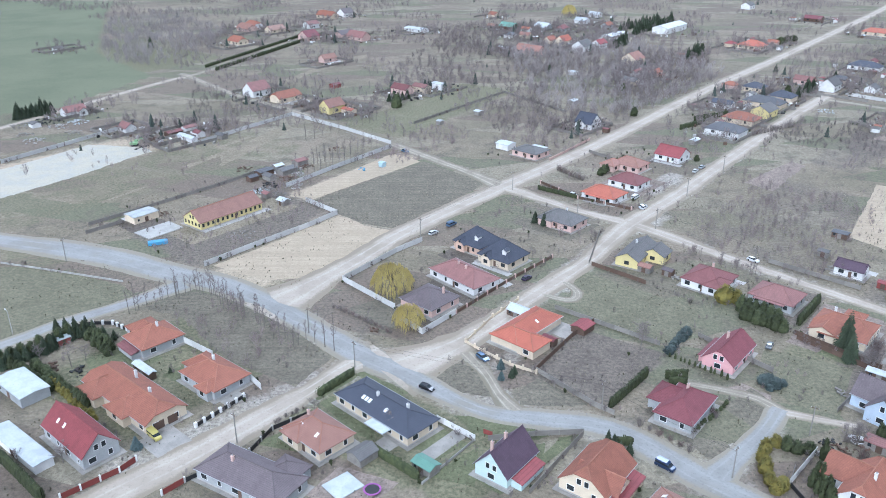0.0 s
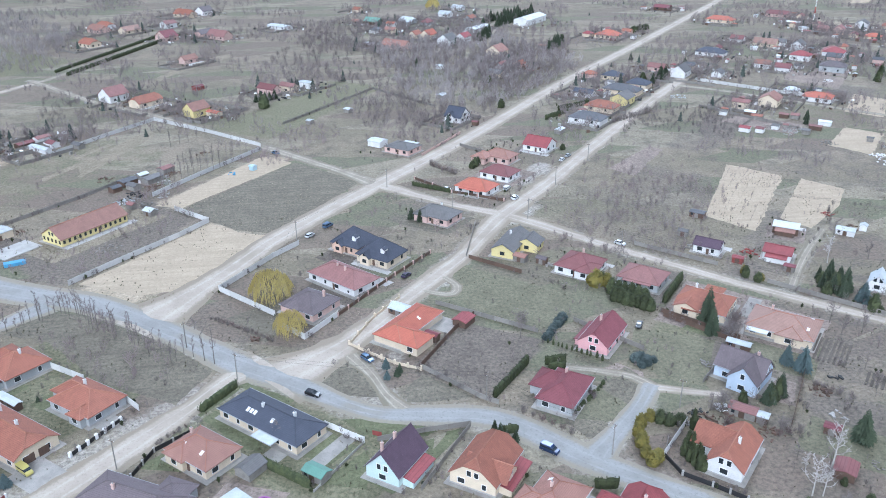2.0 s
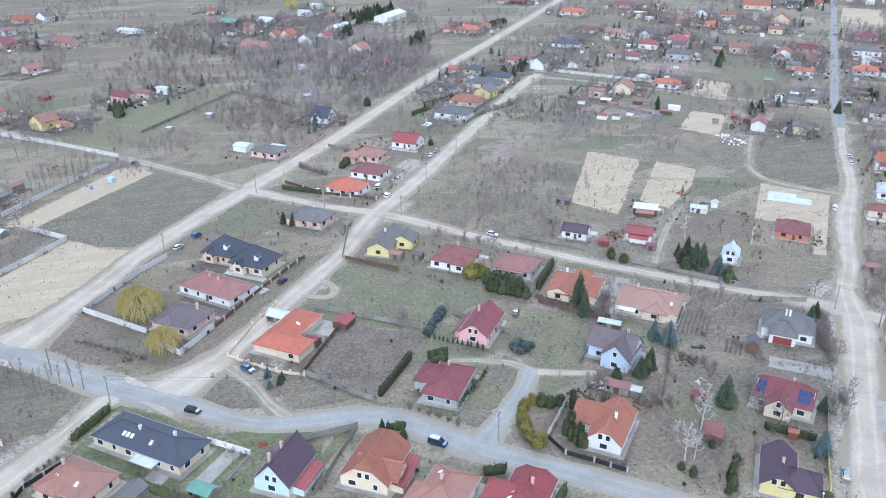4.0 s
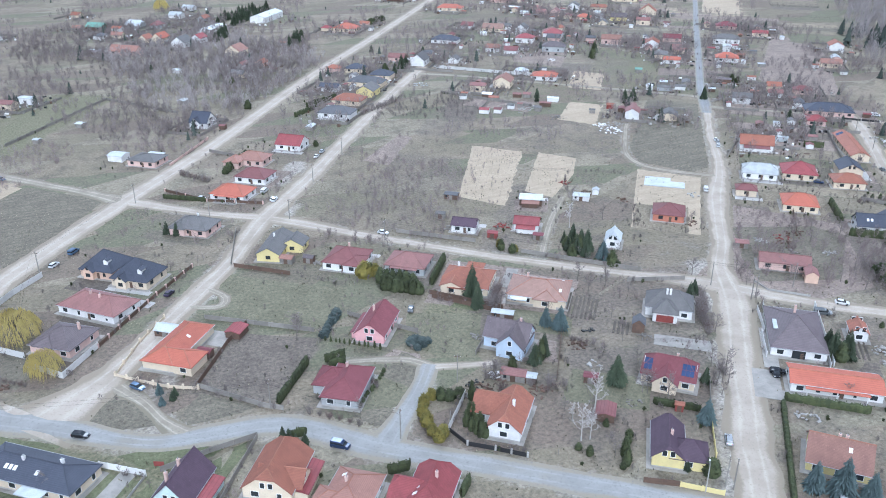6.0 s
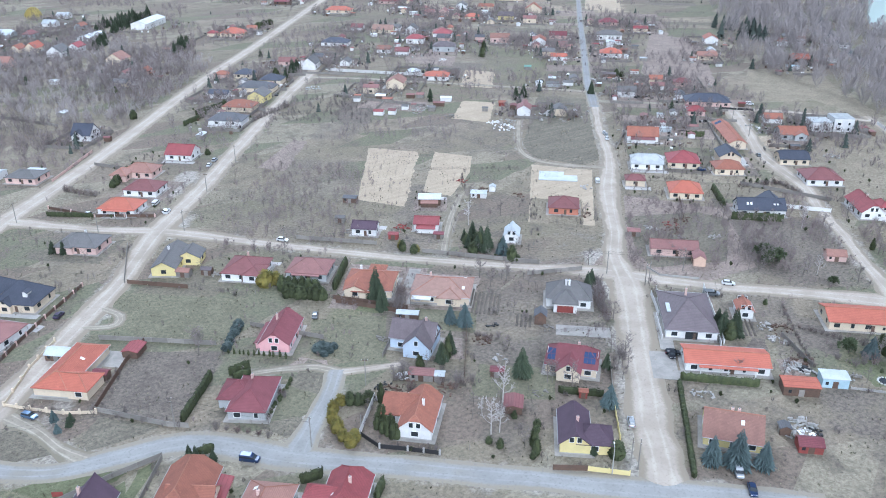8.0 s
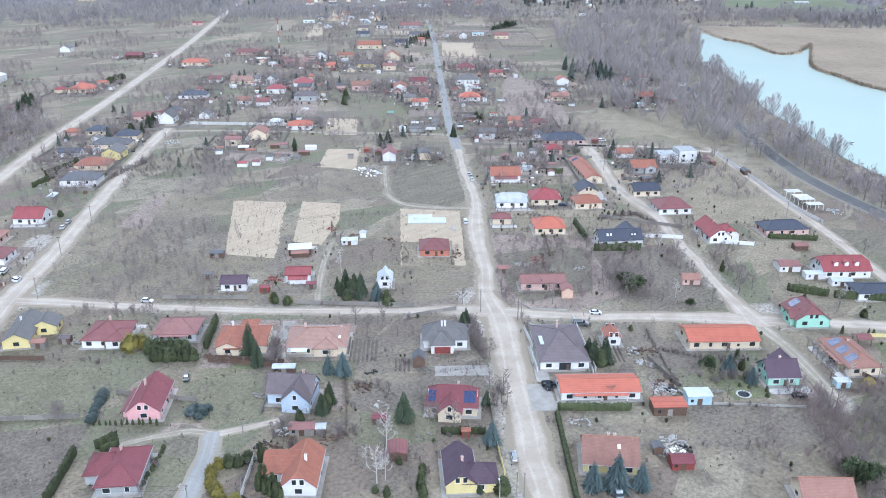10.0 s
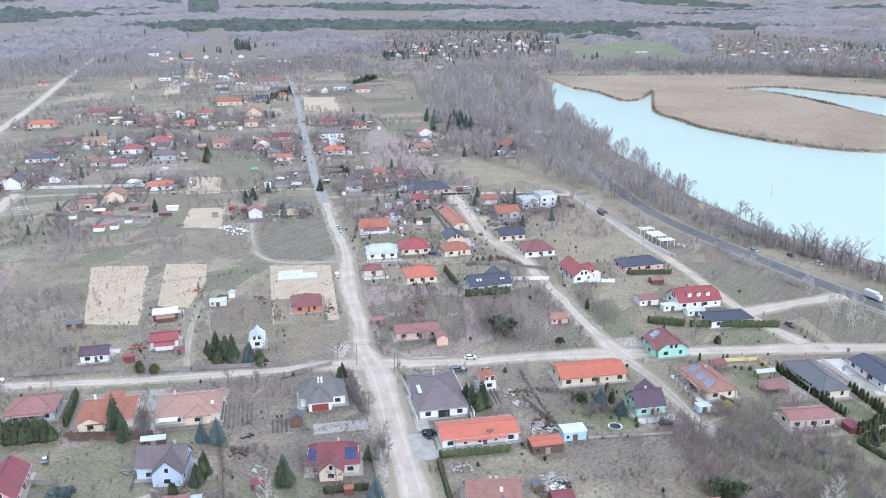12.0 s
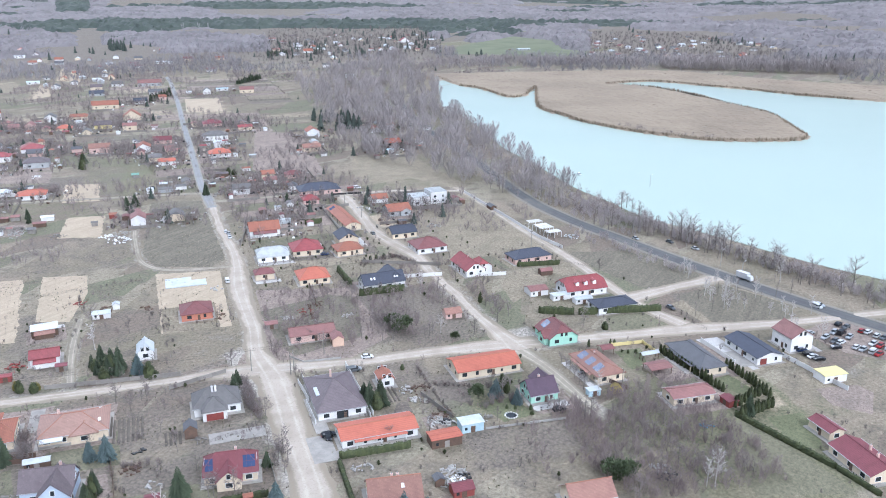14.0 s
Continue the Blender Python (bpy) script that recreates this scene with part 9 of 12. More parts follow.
house(-133.1, 412.4, 318, 14, 4, roof="metal_light", wall="render_white", hip=0, slope=0.4, eave=2.1, shed=1)
house(-116.2, 415.3, 318, 7, 4, roof="grey_tile", wall="wood_pale", hip=0, slope=0.5, eave=2.1, shed=1)
house(-224.4, 438.7, 318, 6, 5, roof="grey_tile", wall="render_white", hip=0, slope=0.4, eave=2.1, shed=1)
house(-311.0, 668.9, 228, 8, 5, roof="grey_tile", wall="render_white", hip=0, slope=0.5, eave=2.1, shed=1)
house(218.9, 190.7, 318, 5, 4, roof="rose_tile", wall="wood_pale", hip=0, slope=0.25, eave=2.1, shed=1)
house(157.0, 229.5, 318, 4, 3, roof="crimson_tile", wall="wood_pale", hip=0, slope=0.25, eave=2.1, shed=1)
house(261.7, 135.7, 318, 7, 5, roof="salmon_tile", wall="render_rose", hip=0, slope=0.7, eave=2.1, shed=1)
house(227.2, 66.2, 318, 4.5, 3, roof="metal_light", wall="metal_blue", hip=0, slope=0.08, eave=2.2, shed=1)
house(372.0, 389.9, 228, 10, 6, roof="grey_tile", wall="wood_pale", hip=0, slope=0.4, eave=2.1, shed=1)
house(359.5, 396.9, 318, 5, 4, roof="metal_light", wall="wood_pale", hip=0, slope=0.4, eave=2.1, shed=1)
house(-28.8, 367.1, 318, 3, 3, roof="metal_blue", wall="metal_blue", hip=0, slope=0.25, eave=2.1, shed=1)


# ---- fences and garden walls ----
fence("concrete", (-82.9, 256.9), (-68.9, 273.8), (-52.1, 292.7), (-42.7, 305.7))
fence("concrete", (-57.5, 320.6), (-42.7, 305.7))
fence("concrete", (-68.8, 338.3), (-48.7, 367.3), (-26.5, 397.1), bay=12.0)
fence("concrete", (-126.2, 403.2), (-108.0, 431.6), (-87.0, 461.2), (-56.2, 433.2), (-26.9, 403.0), bay=12.0)
fence("concrete", (-210.8, 373.4), (-194.9, 399.0), (-175.6, 432.4), bay=12.0)
fence("low", (-154.8, 259.8), (-132.0, 252.8), (-106.9, 244.7))
fence("pillar", (3.6, 221.9), (13.8, 234.8), (23.8, 247.2), (38.1, 263.0))
fence("concrete", (-33.7, 245.0), (-15.3, 225.0))
fence("concrete", (-33.7, 245.0), (-26.1, 255.6), (-17.0, 268.4), (-8.1, 278.0))
fence("concrete", (-15.0, 219.9), (-6.5, 209.5), (3.6, 221.9))
fence("pillar", (42.8, 342.4), (56.1, 323.0), (75.8, 309.6), bay=12.0)
fence("cream", (6.1, 204.5), (11.2, 198.9), (17.9, 192.3), (24.7, 188.0))
fence("cream", (6.1, 204.5), (14.7, 219.6), (23.4, 230.8))
fence("dark", (24.5, 189.1), (37.1, 207.5), (45.2, 216.6))
fence("boards", (24.5, 189.4), (37.8, 172.7))
fence("boards", (34.3, 225.0), (46.6, 214.9), (61.4, 202.6))
fence("dark", (51.0, 256.8), (66.3, 242.1))
fence("wire", (66.3, 242.1), (80.3, 226.2), bay=14.0)
fence("white", (-1.8, 166.9), (7.1, 159.0), bay=2.5)
fence("low", (7.1, 159.0), (-5.0, 143.5))
fence("boards", (10.3, 159.0), (21.6, 160.7), (33.2, 161.5))
fence("boards", (33.1, 161.1), (18.2, 140.2))
fence("arch", (-60.4, 164.5), (-51.5, 177.0), bay=2.4)
fence("redwood", (-82.4, 138.9), (-72.9, 147.8), (-70.5, 151.7))
fence("stone", (-57.3, 144.3), (-45.2, 154.5), (-41.6, 163.3), (-33.7, 169.5))
fence("redwood", (-61.0, 140.1), (-57.3, 144.3))
fence("concrete", (-75.8, 205.7), (-64.7, 197.2))
fence("concrete", (-51.9, 185.7), (-47.9, 180.8))
fence("arch", (-110.4, 213.2), (-105.5, 215.9), (-99.5, 215.9), (-93.9, 212.1), bay=2.4)
fence("boards", (-135.6, 286.1), (-125.8, 297.4))
fence("boards", (-137.9, 294.6), (-122.8, 311.4), (-96.1, 343.8), (-82.4, 363.5))
fence("boards", (37.8, 172.7), (42.0, 169.1))
fence("boards", (78.5, 148.1), (75.3, 142.8))
fence("stone", (75.3, 142.8), (76.7, 135.9), (81.7, 131.3), (87.1, 125.8))
fence("wire", (87.1, 125.8), (103.2, 147.2), (118.7, 168.0), bay=14.0)
fence("concrete", (75.3, 142.8), (85.7, 153.8))
fence("yellow", (111.9, 102.1), (118.4, 95.6))
fence("dark", (105.5, 106.9), (111.9, 102.1))
fence("yellow", (126.0, 106.0), (135.1, 117.2))
fence("boards", (135.1, 117.2), (149.1, 132.8))
fence("white", (205.9, 147.1), (182.5, 120.4))
fence("white", (191.8, 154.8), (175.1, 135.4))
fence("low", (202.0, 168.2), (201.0, 161.3), (209.6, 152.0))
fence("boards", (73.8, 207.6), (88.4, 188.2))
fence("wire", (74.8, 215.2), (53.3, 186.6), bay=14.0)
fence("boards", (112.8, 258.7), (134.8, 237.3))
fence("dark", (118.2, 189.5), (102.3, 208.8))
fence("wire", (123.7, 165.2), (110.3, 143.3), (94.0, 123.4), bay=14.0)
fence("wire", (138.9, 157.0), (160.5, 145.2), bay=14.0)
fence("boards", (145.0, 222.3), (173.3, 191.2))
fence("wire", (192.7, 216.3), (170.8, 192.6), bay=14.0)
fence("wire", (193.0, 296.6), (205.4, 289.8), (230.1, 272.0), bay=14.0)
fence("wire", (121.1, 134.5), (106.4, 109.9), bay=14.0)
fence("wire", (120.9, 159.7), (135.4, 145.1), bay=14.0)
fence("dark", (247.5, 191.3), (272.6, 216.6))
fence("wire", (272.1, 244.8), (301.9, 226.9), bay=14.0)
fence("white", (285.4, 17.0), (269.0, -4.8))
fence("white", (284.5, 44.9), (271.3, 30.7))
fence("yellow", (265.0, 72.2), (273.0, 63.2), (266.2, 55.6))
fence("white", (436.6, 220.9), (397.2, 173.1), (372.7, 144.6), bay=12.0)
fence("white", (372.7, 144.6), (362.7, 128.5), bay=12.0)
fence("white", (307.6, 146.9), (314.7, 136.9), bay=12.0)
fence("white", (289.7, 174.9), (300.3, 161.6), bay=12.0)
fence("stone", (392.7, 289.2), (404.8, 275.8), bay=12.0)
fence("low", (191.7, 86.8), (208.4, 68.5))
fence("wire", (171.3, 78.6), (194.5, 56.5), bay=14.0)
fence("boards", (200.3, 114.0), (192.6, 98.7))
fence("wire", (210.4, 146.0), (192.9, 127.4), bay=14.0)
fence("wire", (342.3, 105.6), (346.0, 149.8), bay=14.0)
fence("dark", (235.6, 57.6), (238.8, 68.1))
fence("wire", (311.0, 64.0), (295.9, 45.3), bay=14.0)
fence("boards", (182.2, 179.4), (164.4, 187.0))
fence("boards", (297.7, 203.0), (312.0, 168.7), bay=12.0)
fence("boards", (-16.6, 442.0), (38.4, 515.7), bay=12.0)
fence("boards", (38.4, 515.7), (70.9, 465.5), bay=12.0)
fence("wire", (-70.0, 312.2), (-75.9, 277.5), bay=14.0)
fence("boards", (84.5, 370.2), (71.4, 388.3), bay=12.0)
fence("boards", (59.3, 287.2), (50.2, 257.7))
fence("boards", (198.0, 491.1), (244.1, 554.3), bay=12.0)
fence("boards", (279.9, 448.6), (225.1, 395.8), bay=12.0)
fence("boards", (223.1, 441.0), (255.3, 388.4), bay=12.0)
fence("concrete", (253.1, 504.0), (301.1, 450.9), bay=12.0)
fence("boards", (231.7, 509.4), (256.2, 488.1), bay=12.0)
fence("boards", (330.7, 299.4), (288.2, 268.7), bay=12.0)
fence("wire", (273.6, 230.4), (284.4, 209.1), bay=14.0)
fence("wire", (240.9, 274.7), (196.8, 222.9), bay=14.0)
fence("wire", (195.5, 224.6), (207.8, 203.3), bay=14.0)
fence("wire", (217.2, 293.6), (167.3, 236.1), bay=14.0)
fence("white", (203.5, 145.3), (180.9, 120.2))
fence("white", (187.8, 153.2), (179.9, 142.8))
fence("white", (178.3, 142.4), (169.8, 132.4))
fence("rose", (50.6, 375.4), (75.3, 409.4), bay=12.0)
fence("dark", (128.6, 172.2), (110.9, 149.1))
fence("dark", (101.9, 206.2), (117.9, 185.5))
fence("boards", (97.6, 169.9), (112.9, 184.9))
fence("wire", (73.8, 234.6), (83.0, 225.5), bay=14.0)


# ---- cars ----
car(-4.6, 180.6, -35, "car_black", "estate")
car(10.6, 195.5, -54, "car_blue", "estate")
car(27.5, 245.8, 48, "car_violet", "car")
car(107.7, 259.6, -49, "car_white", "car")
car(-4.0, 285.0, 50, "car_white", "estate")
car(2.9, 293.4, 50, "car_blue", "van")
car(81.1, 310.9, 52, "car_white", "car")
car(80.2, 322.7, 51, "car_white", "van")
car(-69.2, 160.5, 316, "car_yellow", "van")
car(-19.1, 389.4, -47, "car_blue", "car")
car(115.1, 357.3, 54, "car_white", "car")
car(119.8, 363.0, 50, "car_silver", "car")
car(49.6, 148.8, -44, "car_navy", "van")
car(166.2, 125.1, 321, "car_black", "estate")
car(132.8, 109.0, 51, "car_silver", "estate")
car(139.3, 82.3, 230, "car_silver", "van")
car(136.8, 76.6, 227, "car_navy", "car")
car(248.0, 239.9, 50, "car_white", "van")
car(92.3, 201.5, 59, "car_grey", "car")
car(204.7, 142.3, 314, "car_silver", "car")
car(81.0, 312.2, 49, "car_white", "car")
car(301.3, 288.5, 50, "car_silver", "car")
car(296.8, 283.4, 47, "car_white", "car")
car(54.8, 325.8, -45, "car_white", "car")
car(165.2, 124.6, 229, "car_black", "car")
car(289.9, 7.6, 319, "car_white", "car")
car(414.1, 285.5, -46, "car_white", "van")
car(310.6, 62.4, -124, "car_grey", "car")
car(212.4, 71.9, 319, "car_black", "car")
car(214.5, 144.0, -47, "car_white", "car")
car(203.5, 142.4, 318, "car_grey", "van")
car(394.5, 101.1, -123, "car_silver", "car")
car(392.3, 70.9, -120, "car_white", "car")
car(397.2, 84.6, -123, "car_grey", "car")
car(342.6, 10.4, -117, "car_silver", "car")
car(340.1, 11.2, -123, "car_white", "van")
car(517.4, 175.6, -137, "car_white", "car")
car(240.4, 73.6, -51, "car_silver", "car")
car(337.4, 222.9, 51, "car_grey", "car")
car(303.0, 291.7, 46, "car_white", "car")
car(298.1, 224.4, 315, "car_navy", "car")


# ---- poles ----
pole(-24.4, 191.1, -47)
pole(-49.0, 158.3, -38)
pole(102.5, 325.3, 141)
pole(127.2, 355.6, 142)
pole(53.5, 306.1, 51)
pole(80.8, 289.3, 40)
pole(-133.0, 262.0, 67)
pole(-8.8, 280.7, 142)
pole(29.6, 333.7, 44)
pole(63.6, 145.3, 42)
pole(86.9, 160.5, 146)
pole(191.5, 159.2, 41)
pole(193.2, 159.2, 41)
pole(120.5, 97.4, 50)
pole(121.5, 96.0, 45)
pole(39.3, 171.3, 62)
pole(187.2, 172.5, 46)
pole(105.9, 253.6, 42)
pole(209.9, 159.2, 41)
pole(-39.8, 210.3, 48)
pole(211.3, 63.3, 143)
pole(232.9, 58.6, 39)
pole(320.6, 223.7, 145)
pole(360.9, 246.0, 141)
pole(375.9, 268.0, 143)
pole(357.8, 142.9, -39)


# ---- street lamps ----
street_lamp(405.3, 105.7, -30)
street_lamp(395.7, 75.8, -30)
street_lamp(361.8, 43.9, -30)
street_lamp(509.0, 125.2, -38)
street_lamp(374.4, 55.4, -30)
street_lamp(-127.0, 210.3, 137)
street_lamp(115.4, 98.1, 50)


# ---- paved yards ----
slab(-65.4, 158.3, 48, 9, 12, "pale paved yard beside a house", 0.050, "paving")
slab(-56.2, 178.3, 48, 6, 10, "pale paved yard beside a house", 0.056, "paving")
slab(-11.5, 160.2, 48, 10, 5, "pale paved yard beside a house", 0.062, "paving")
slab(-0.7, 156.9, 48, 16, 4, "pale paved yard beside a house", 0.068, "paving")
slab(34.7, 212.0, 48, 8, 9, "pale paved yard beside a house", 0.074, "paving")
slab(154.0, 148.7, 138, 16, 6, "pale paved yard beside a house", 0.080, "paving")
slab(129.4, 194.0, 138, 14, 4, "pale paved yard beside a house", 0.086, "paving")
slab(130.9, 207.0, 48, 14, 4, "pale paved yard beside a house", 0.092, "paving")
slab(161.1, 115.6, 138, 20, 4, "pale paved yard beside a house", 0.098, "paving")
slab(159.8, 122.6, 48, 14, 7, "pale paved yard beside a house", 0.104, "paving")
slab(276.9, 29.7, 46, 12, 8, "pale paved yard beside a house", 0.110, "paving")
slab(174.2, 135.6, 48, 22, 4, "pale paved yard beside a house", 0.116, "paving")


# ---- heaps and yards ----
MATS["digger_green"] = surface("digger_green", (0.28, 0.45, 0.24), (0.2, 0.34, 0.18), 0.6, 4.0, 0.5, 0.0, 0.0, 0.2)
excavator(-157.0, 402.0, 10)
carport(253.0, 52.6, 318, 8.3, 6.2, "rose_tile", "open carport with a dull red roof on posts")
carport(261.3, 57.6, 318, 7.0, 2.6, "metal_light", "narrow shelter with a pale sheet roof")
carport(258.6, 72.4, 318, 5.0, 4.4, "crimson_dull_tile", "garden pavilion with a dark red roof")
pond(202.6, 83.6, 1.9)
for bx, by, k in ((208.7, 79.8, 0.35), (206.2, 78.3, 0.4), (206.8, 84.2, 0.3), (205.9, 86.6, 0.35), (212.9, 128.7, 0.45), (263.7, 63.0, 0.4), (262.4, 65.4, 0.3)):
    plant("fat", bx, by, k)
for bx, by in ((260.8, 79.4), (265.9, 73.0), (266.8, 71.8)):
    plant("thuja", bx, by, 0.8)
row("bush", 208.4, 113.6, 212.7, 103.4, 1.6, 0.55)
row("bush", 216.5, 125.0, 206.0, 114.0, 1.8, 0.5)
row("bush", 204.0, 111.5, 193.0, 98.5, 1.8, 0.5)
heap(189.0, 102.4, 2.4, 0.6, 22, 321, "concrete", "heap of grey rubble and blocks in a yard")
heap(189.9, 99.0, 1.8, 0.5, 16, 322, "plastic_dark", "dark heap of scrap and sheeting")
heap(197.0, 113.8, 2.0, 0.6, 20, 323, "concrete", "heap of grey rubble and blocks in a yard")
heap(197.4, 110.6, 1.4, 0.5, 9, 324, "wood_pale", "heap of weathered boards and boxes in a yard")
heap(-76.5, 340.5, 5, 1.4, 34, 301, "plastic_dark", "dark heap of scrap and sheeting")
heap(-70.5, 349.5, 4, 1.2, 30, 302, "wood_dark", "stack of dark timber in a garden")
heap(-79.5, 333.0, 4, 1.0, 26, 303, "metal_light", "heap of pale metal sheets and boxes")
heap(-64.5, 366.0, 4, 1.2, 30, 304, "wood_dark", "stack of dark timber in a garden")
heap(-67.0, 355.5, 3.5, 1.0, 26, 305, "concrete", "heap of grey rubble and blocks in a yard")
heap(-222.0, 449.0, 8, 1.6, 60, 306, "plastic_dark", "dark heap of scrap and sheeting")
heap(-205.0, 448.0, 6, 1.4, 44, 307, "metal_light", "heap of pale metal sheets and boxes")
heap(-232.0, 440.0, 7, 1.4, 50, 308, "wood_pale", "heap of weathered boards and boxes in a yard")
heap(-150.0, 412.0, 5, 1.3, 30, 309, "wood_dark", "stack of dark timber in a garden")
heap(-156.0, 418.0, 4, 1.2, 24, 310, "plastic_dark", "dark heap of scrap and sheeting")
heap(-77.0, 336.2, 4, 1.0, 22, 1, "wood_pale", "heap of weathered boards and boxes in a yard")
heap(-65.3, 339.8, 4, 1.0, 20, 2, "concrete", "heap of grey rubble and blocks in a yard")
heap(-211.9, 438.5, 6, 1.5, 30, 3, "concrete", "heap of grey rubble and blocks in a yard")
heap(-197.9, 427.1, 5, 1.2, 26, 4, "wood_pale", "heap of weathered boards and boxes in a yard")
heap(-107.5, 192.2, 3, 0.8, 18, 5, "wood_dark", "stack of dark timber in a garden")
heap(-20.8, 211.9, 1.6, 0.4, 8, 6, "wood_dark", "stack of dark timber in a garden")
heap(-98.6, 189.3, 3, 0.8, 14, 7, "plastic_dark", "dark heap of scrap and sheeting")
heap(-75.6, 285.6, 5, 1.2, 20, 8, "wood_pale", "heap of weathered boards and boxes in a yard")
heap(-114.2, 306.3, 4, 1.0, 16, 9, "wood_dark", "stack of dark timber in a garden")
heap(133.1, 251.8, 3, 0.8, 16, 10, "wood_pale", "heap of weathered boards and boxes in a yard")
heap(102.9, 178.4, 2, 0.5, 8, 11, "wood_pale", "heap of weathered boards and boxes in a yard")
heap(126.4, 162.0, 3, 0.8, 18, 12, "wood_dark", "stack of dark timber in a garden")
heap(124.4, 151.1, 2, 0.5, 8, 13, "concrete", "heap of grey rubble and blocks in a yard")
heap(104.5, 146.5, 3, 0.8, 18, 14, "wood_dark", "stack of dark timber in a garden")
heap(91.5, 153.6, 4, 1.0, 22, 15, "wood_dark", "stack of dark timber in a garden")
heap(94.1, 149.3, 3, 0.8, 14, 16, "concrete", "heap of grey rubble and blocks in a yard")
heap(173.4, 263.3, 3, 0.8, 14, 17, "plastic_dark", "dark heap of scrap and sheeting")
heap(200.3, 275.6, 3, 0.8, 12, 18, "wood_red", "pile of reddish boards and boxes")
heap(239.5, 238.4, 3, 0.8, 14, 19, "concrete", "heap of grey rubble and blocks in a yard")
heap(228.9, 190.6, 3, 0.8, 14, 20, "concrete", "heap of grey rubble and blocks in a yard")
heap(234.2, 184.8, 4, 1.0, 16, 21, "wood_dark", "stack of dark timber in a garden")
heap(230.2, 178.5, 3, 0.8, 12, 22, "wood_pale", "heap of weathered boards and boxes in a yard")
heap(162.6, 83.8, 3, 0.8, 18, 23, "concrete", "heap of grey rubble and blocks in a yard")
heap(164.5, 82.1, 2, 0.5, 10, 24, "white_paint", "pale heap of sheets and boxes")
heap(274.6, 337.1, 6, 1.5, 30, 25, "concrete", "heap of grey rubble and blocks in a yard")
heap(267.7, 339.5, 4, 1.0, 22, 26, "white_paint", "pale heap of sheets and boxes")
heap(255.1, 362.4, 5, 1.2, 26, 27, "wood_pale", "heap of weathered boards and boxes in a yard")
heap(253.1, 386.6, 6, 1.5, 30, 28, "concrete", "heap of grey rubble and blocks in a yard")
heap(203.1, 116.7, 4, 1.0, 18, 29, "wood_dark", "stack of dark timber in a garden")
heap(201.3, 119.9, 3, 0.8, 12, 30, "concrete", "heap of grey rubble and blocks in a yard")
heap(184.2, 143.1, 3, 0.8, 12, 31, "plastic_dark", "dark heap of scrap and sheeting")
heap(217.8, 215.4, 3, 0.8, 12, 32, "wood_dark", "stack of dark timber in a garden")
heap(151.0, 244.9, 4, 1.0, 18, 33, "wood_red", "pile of reddish boards and boxes")
heap(157.0, 107.3, 3, 0.8, 14, 34, "concrete", "heap of grey rubble and blocks in a yard")
heap(167.6, 85.3, 3, 0.8, 16, 35, "concrete", "heap of grey rubble and blocks in a yard")
heap(166.8, 81.4, 2, 0.5, 10, 36, "plastic_dark", "dark heap of scrap and sheeting")
heap(224.6, 30.3, 2, 0.5, 10, 37, "tarp_blue", "blue play equipment and tarpaulins in a garden")
heap(194.2, 34.3, 4, 1.0, 18, 38, "plastic_dark", "dark heap of scrap and sheeting")
heap(196.1, 36.3, 3, 0.8, 14, 39, "concrete", "heap of grey rubble and blocks in a yard")
heap(371.8, 238.1, 3, 0.8, 12, 40, "concrete", "heap of grey rubble and blocks in a yard")
heap(356.1, 220.8, 3, 0.8, 12, 41, "wood_pale", "heap of weathered boards and boxes in a yard")
heap(-84.3, 353.7, 3, 0.8, 18, 42, "wood_dark", "stack of dark timber in a garden")
heap(-70.8, 329.0, 4, 1.0, 20, 43, "wood_pale", "heap of weathered boards and boxes in a yard")
heap(-92.9, 363.6, 4, 1.0, 20, 44, "wood_dark", "stack of dark timber in a garden")
heap(-69.2, 363.3, 4, 1.0, 22, 45, "concrete", "heap of grey rubble and blocks in a yard")
heap(-152.0, 398.5, 4, 1.0, 16, 46, "plastic_dark", "dark heap of scrap and sheeting")
heap(-54.6, 394.5, 4, 1.0, 16, 47, "wood_dark", "stack of dark timber in a garden")
heap(-222.8, 421.9, 5, 1.2, 24, 48, "wood_pale", "heap of weathered boards and boxes in a yard")
heap(-176.1, 438.1, 4, 1.0, 20, 49, "wood_dark", "stack of dark timber in a garden")
heap(-211.9, 411.2, 6, 1.5, 30, 50, "concrete", "heap of grey rubble and blocks in a yard")
heap(-37.7, 363.0, 2, 0.5, 8, 51, "tarp_blue", "blue play equipment and tarpaulins in a garden")
heap(266.7, 330.0, 6, 1.5, 30, 52, "white_paint", "pale heap of sheets and boxes")
heap(240.6, 393.2, 6, 1.5, 30, 53, "wood_pale", "heap of weathered boards and boxes in a yard")
heap(245.9, 383.4, 5, 1.2, 26, 54, "concrete", "heap of grey rubble and blocks in a yard")
heap(275.3, 513.3, 5, 1.2, 22, 55, "concrete", "heap of grey rubble and blocks in a yard")
heap(336.9, 490.5, 4, 1.0, 18, 56, "white_paint", "pale heap of sheets and boxes")
heap(221.4, 465.8, 5, 1.2, 22, 57, "metal_light", "heap of pale metal sheets and boxes")
heap(199.6, 260.1, 4, 1.0, 20, 58, "wood_dark", "stack of dark timber in a garden")
heap(210.2, 246.9, 3, 0.8, 14, 59, "wood_dark", "stack of dark timber in a garden")
heap(130.6, 176.6, 2, 0.5, 10, 60, "wood_dark", "stack of dark timber in a garden")
heap(146.7, 156.3, 2, 0.5, 10, 61, "wood_pale", "heap of weathered boards and boxes in a yard")
heap(89.3, 234.5, 2, 0.5, 8, 62, "concrete", "heap of grey rubble and blocks in a yard")
heap(77.3, 246.0, 2, 0.5, 8, 63, "wood_pale", "heap of weathered boards and boxes in a yard")
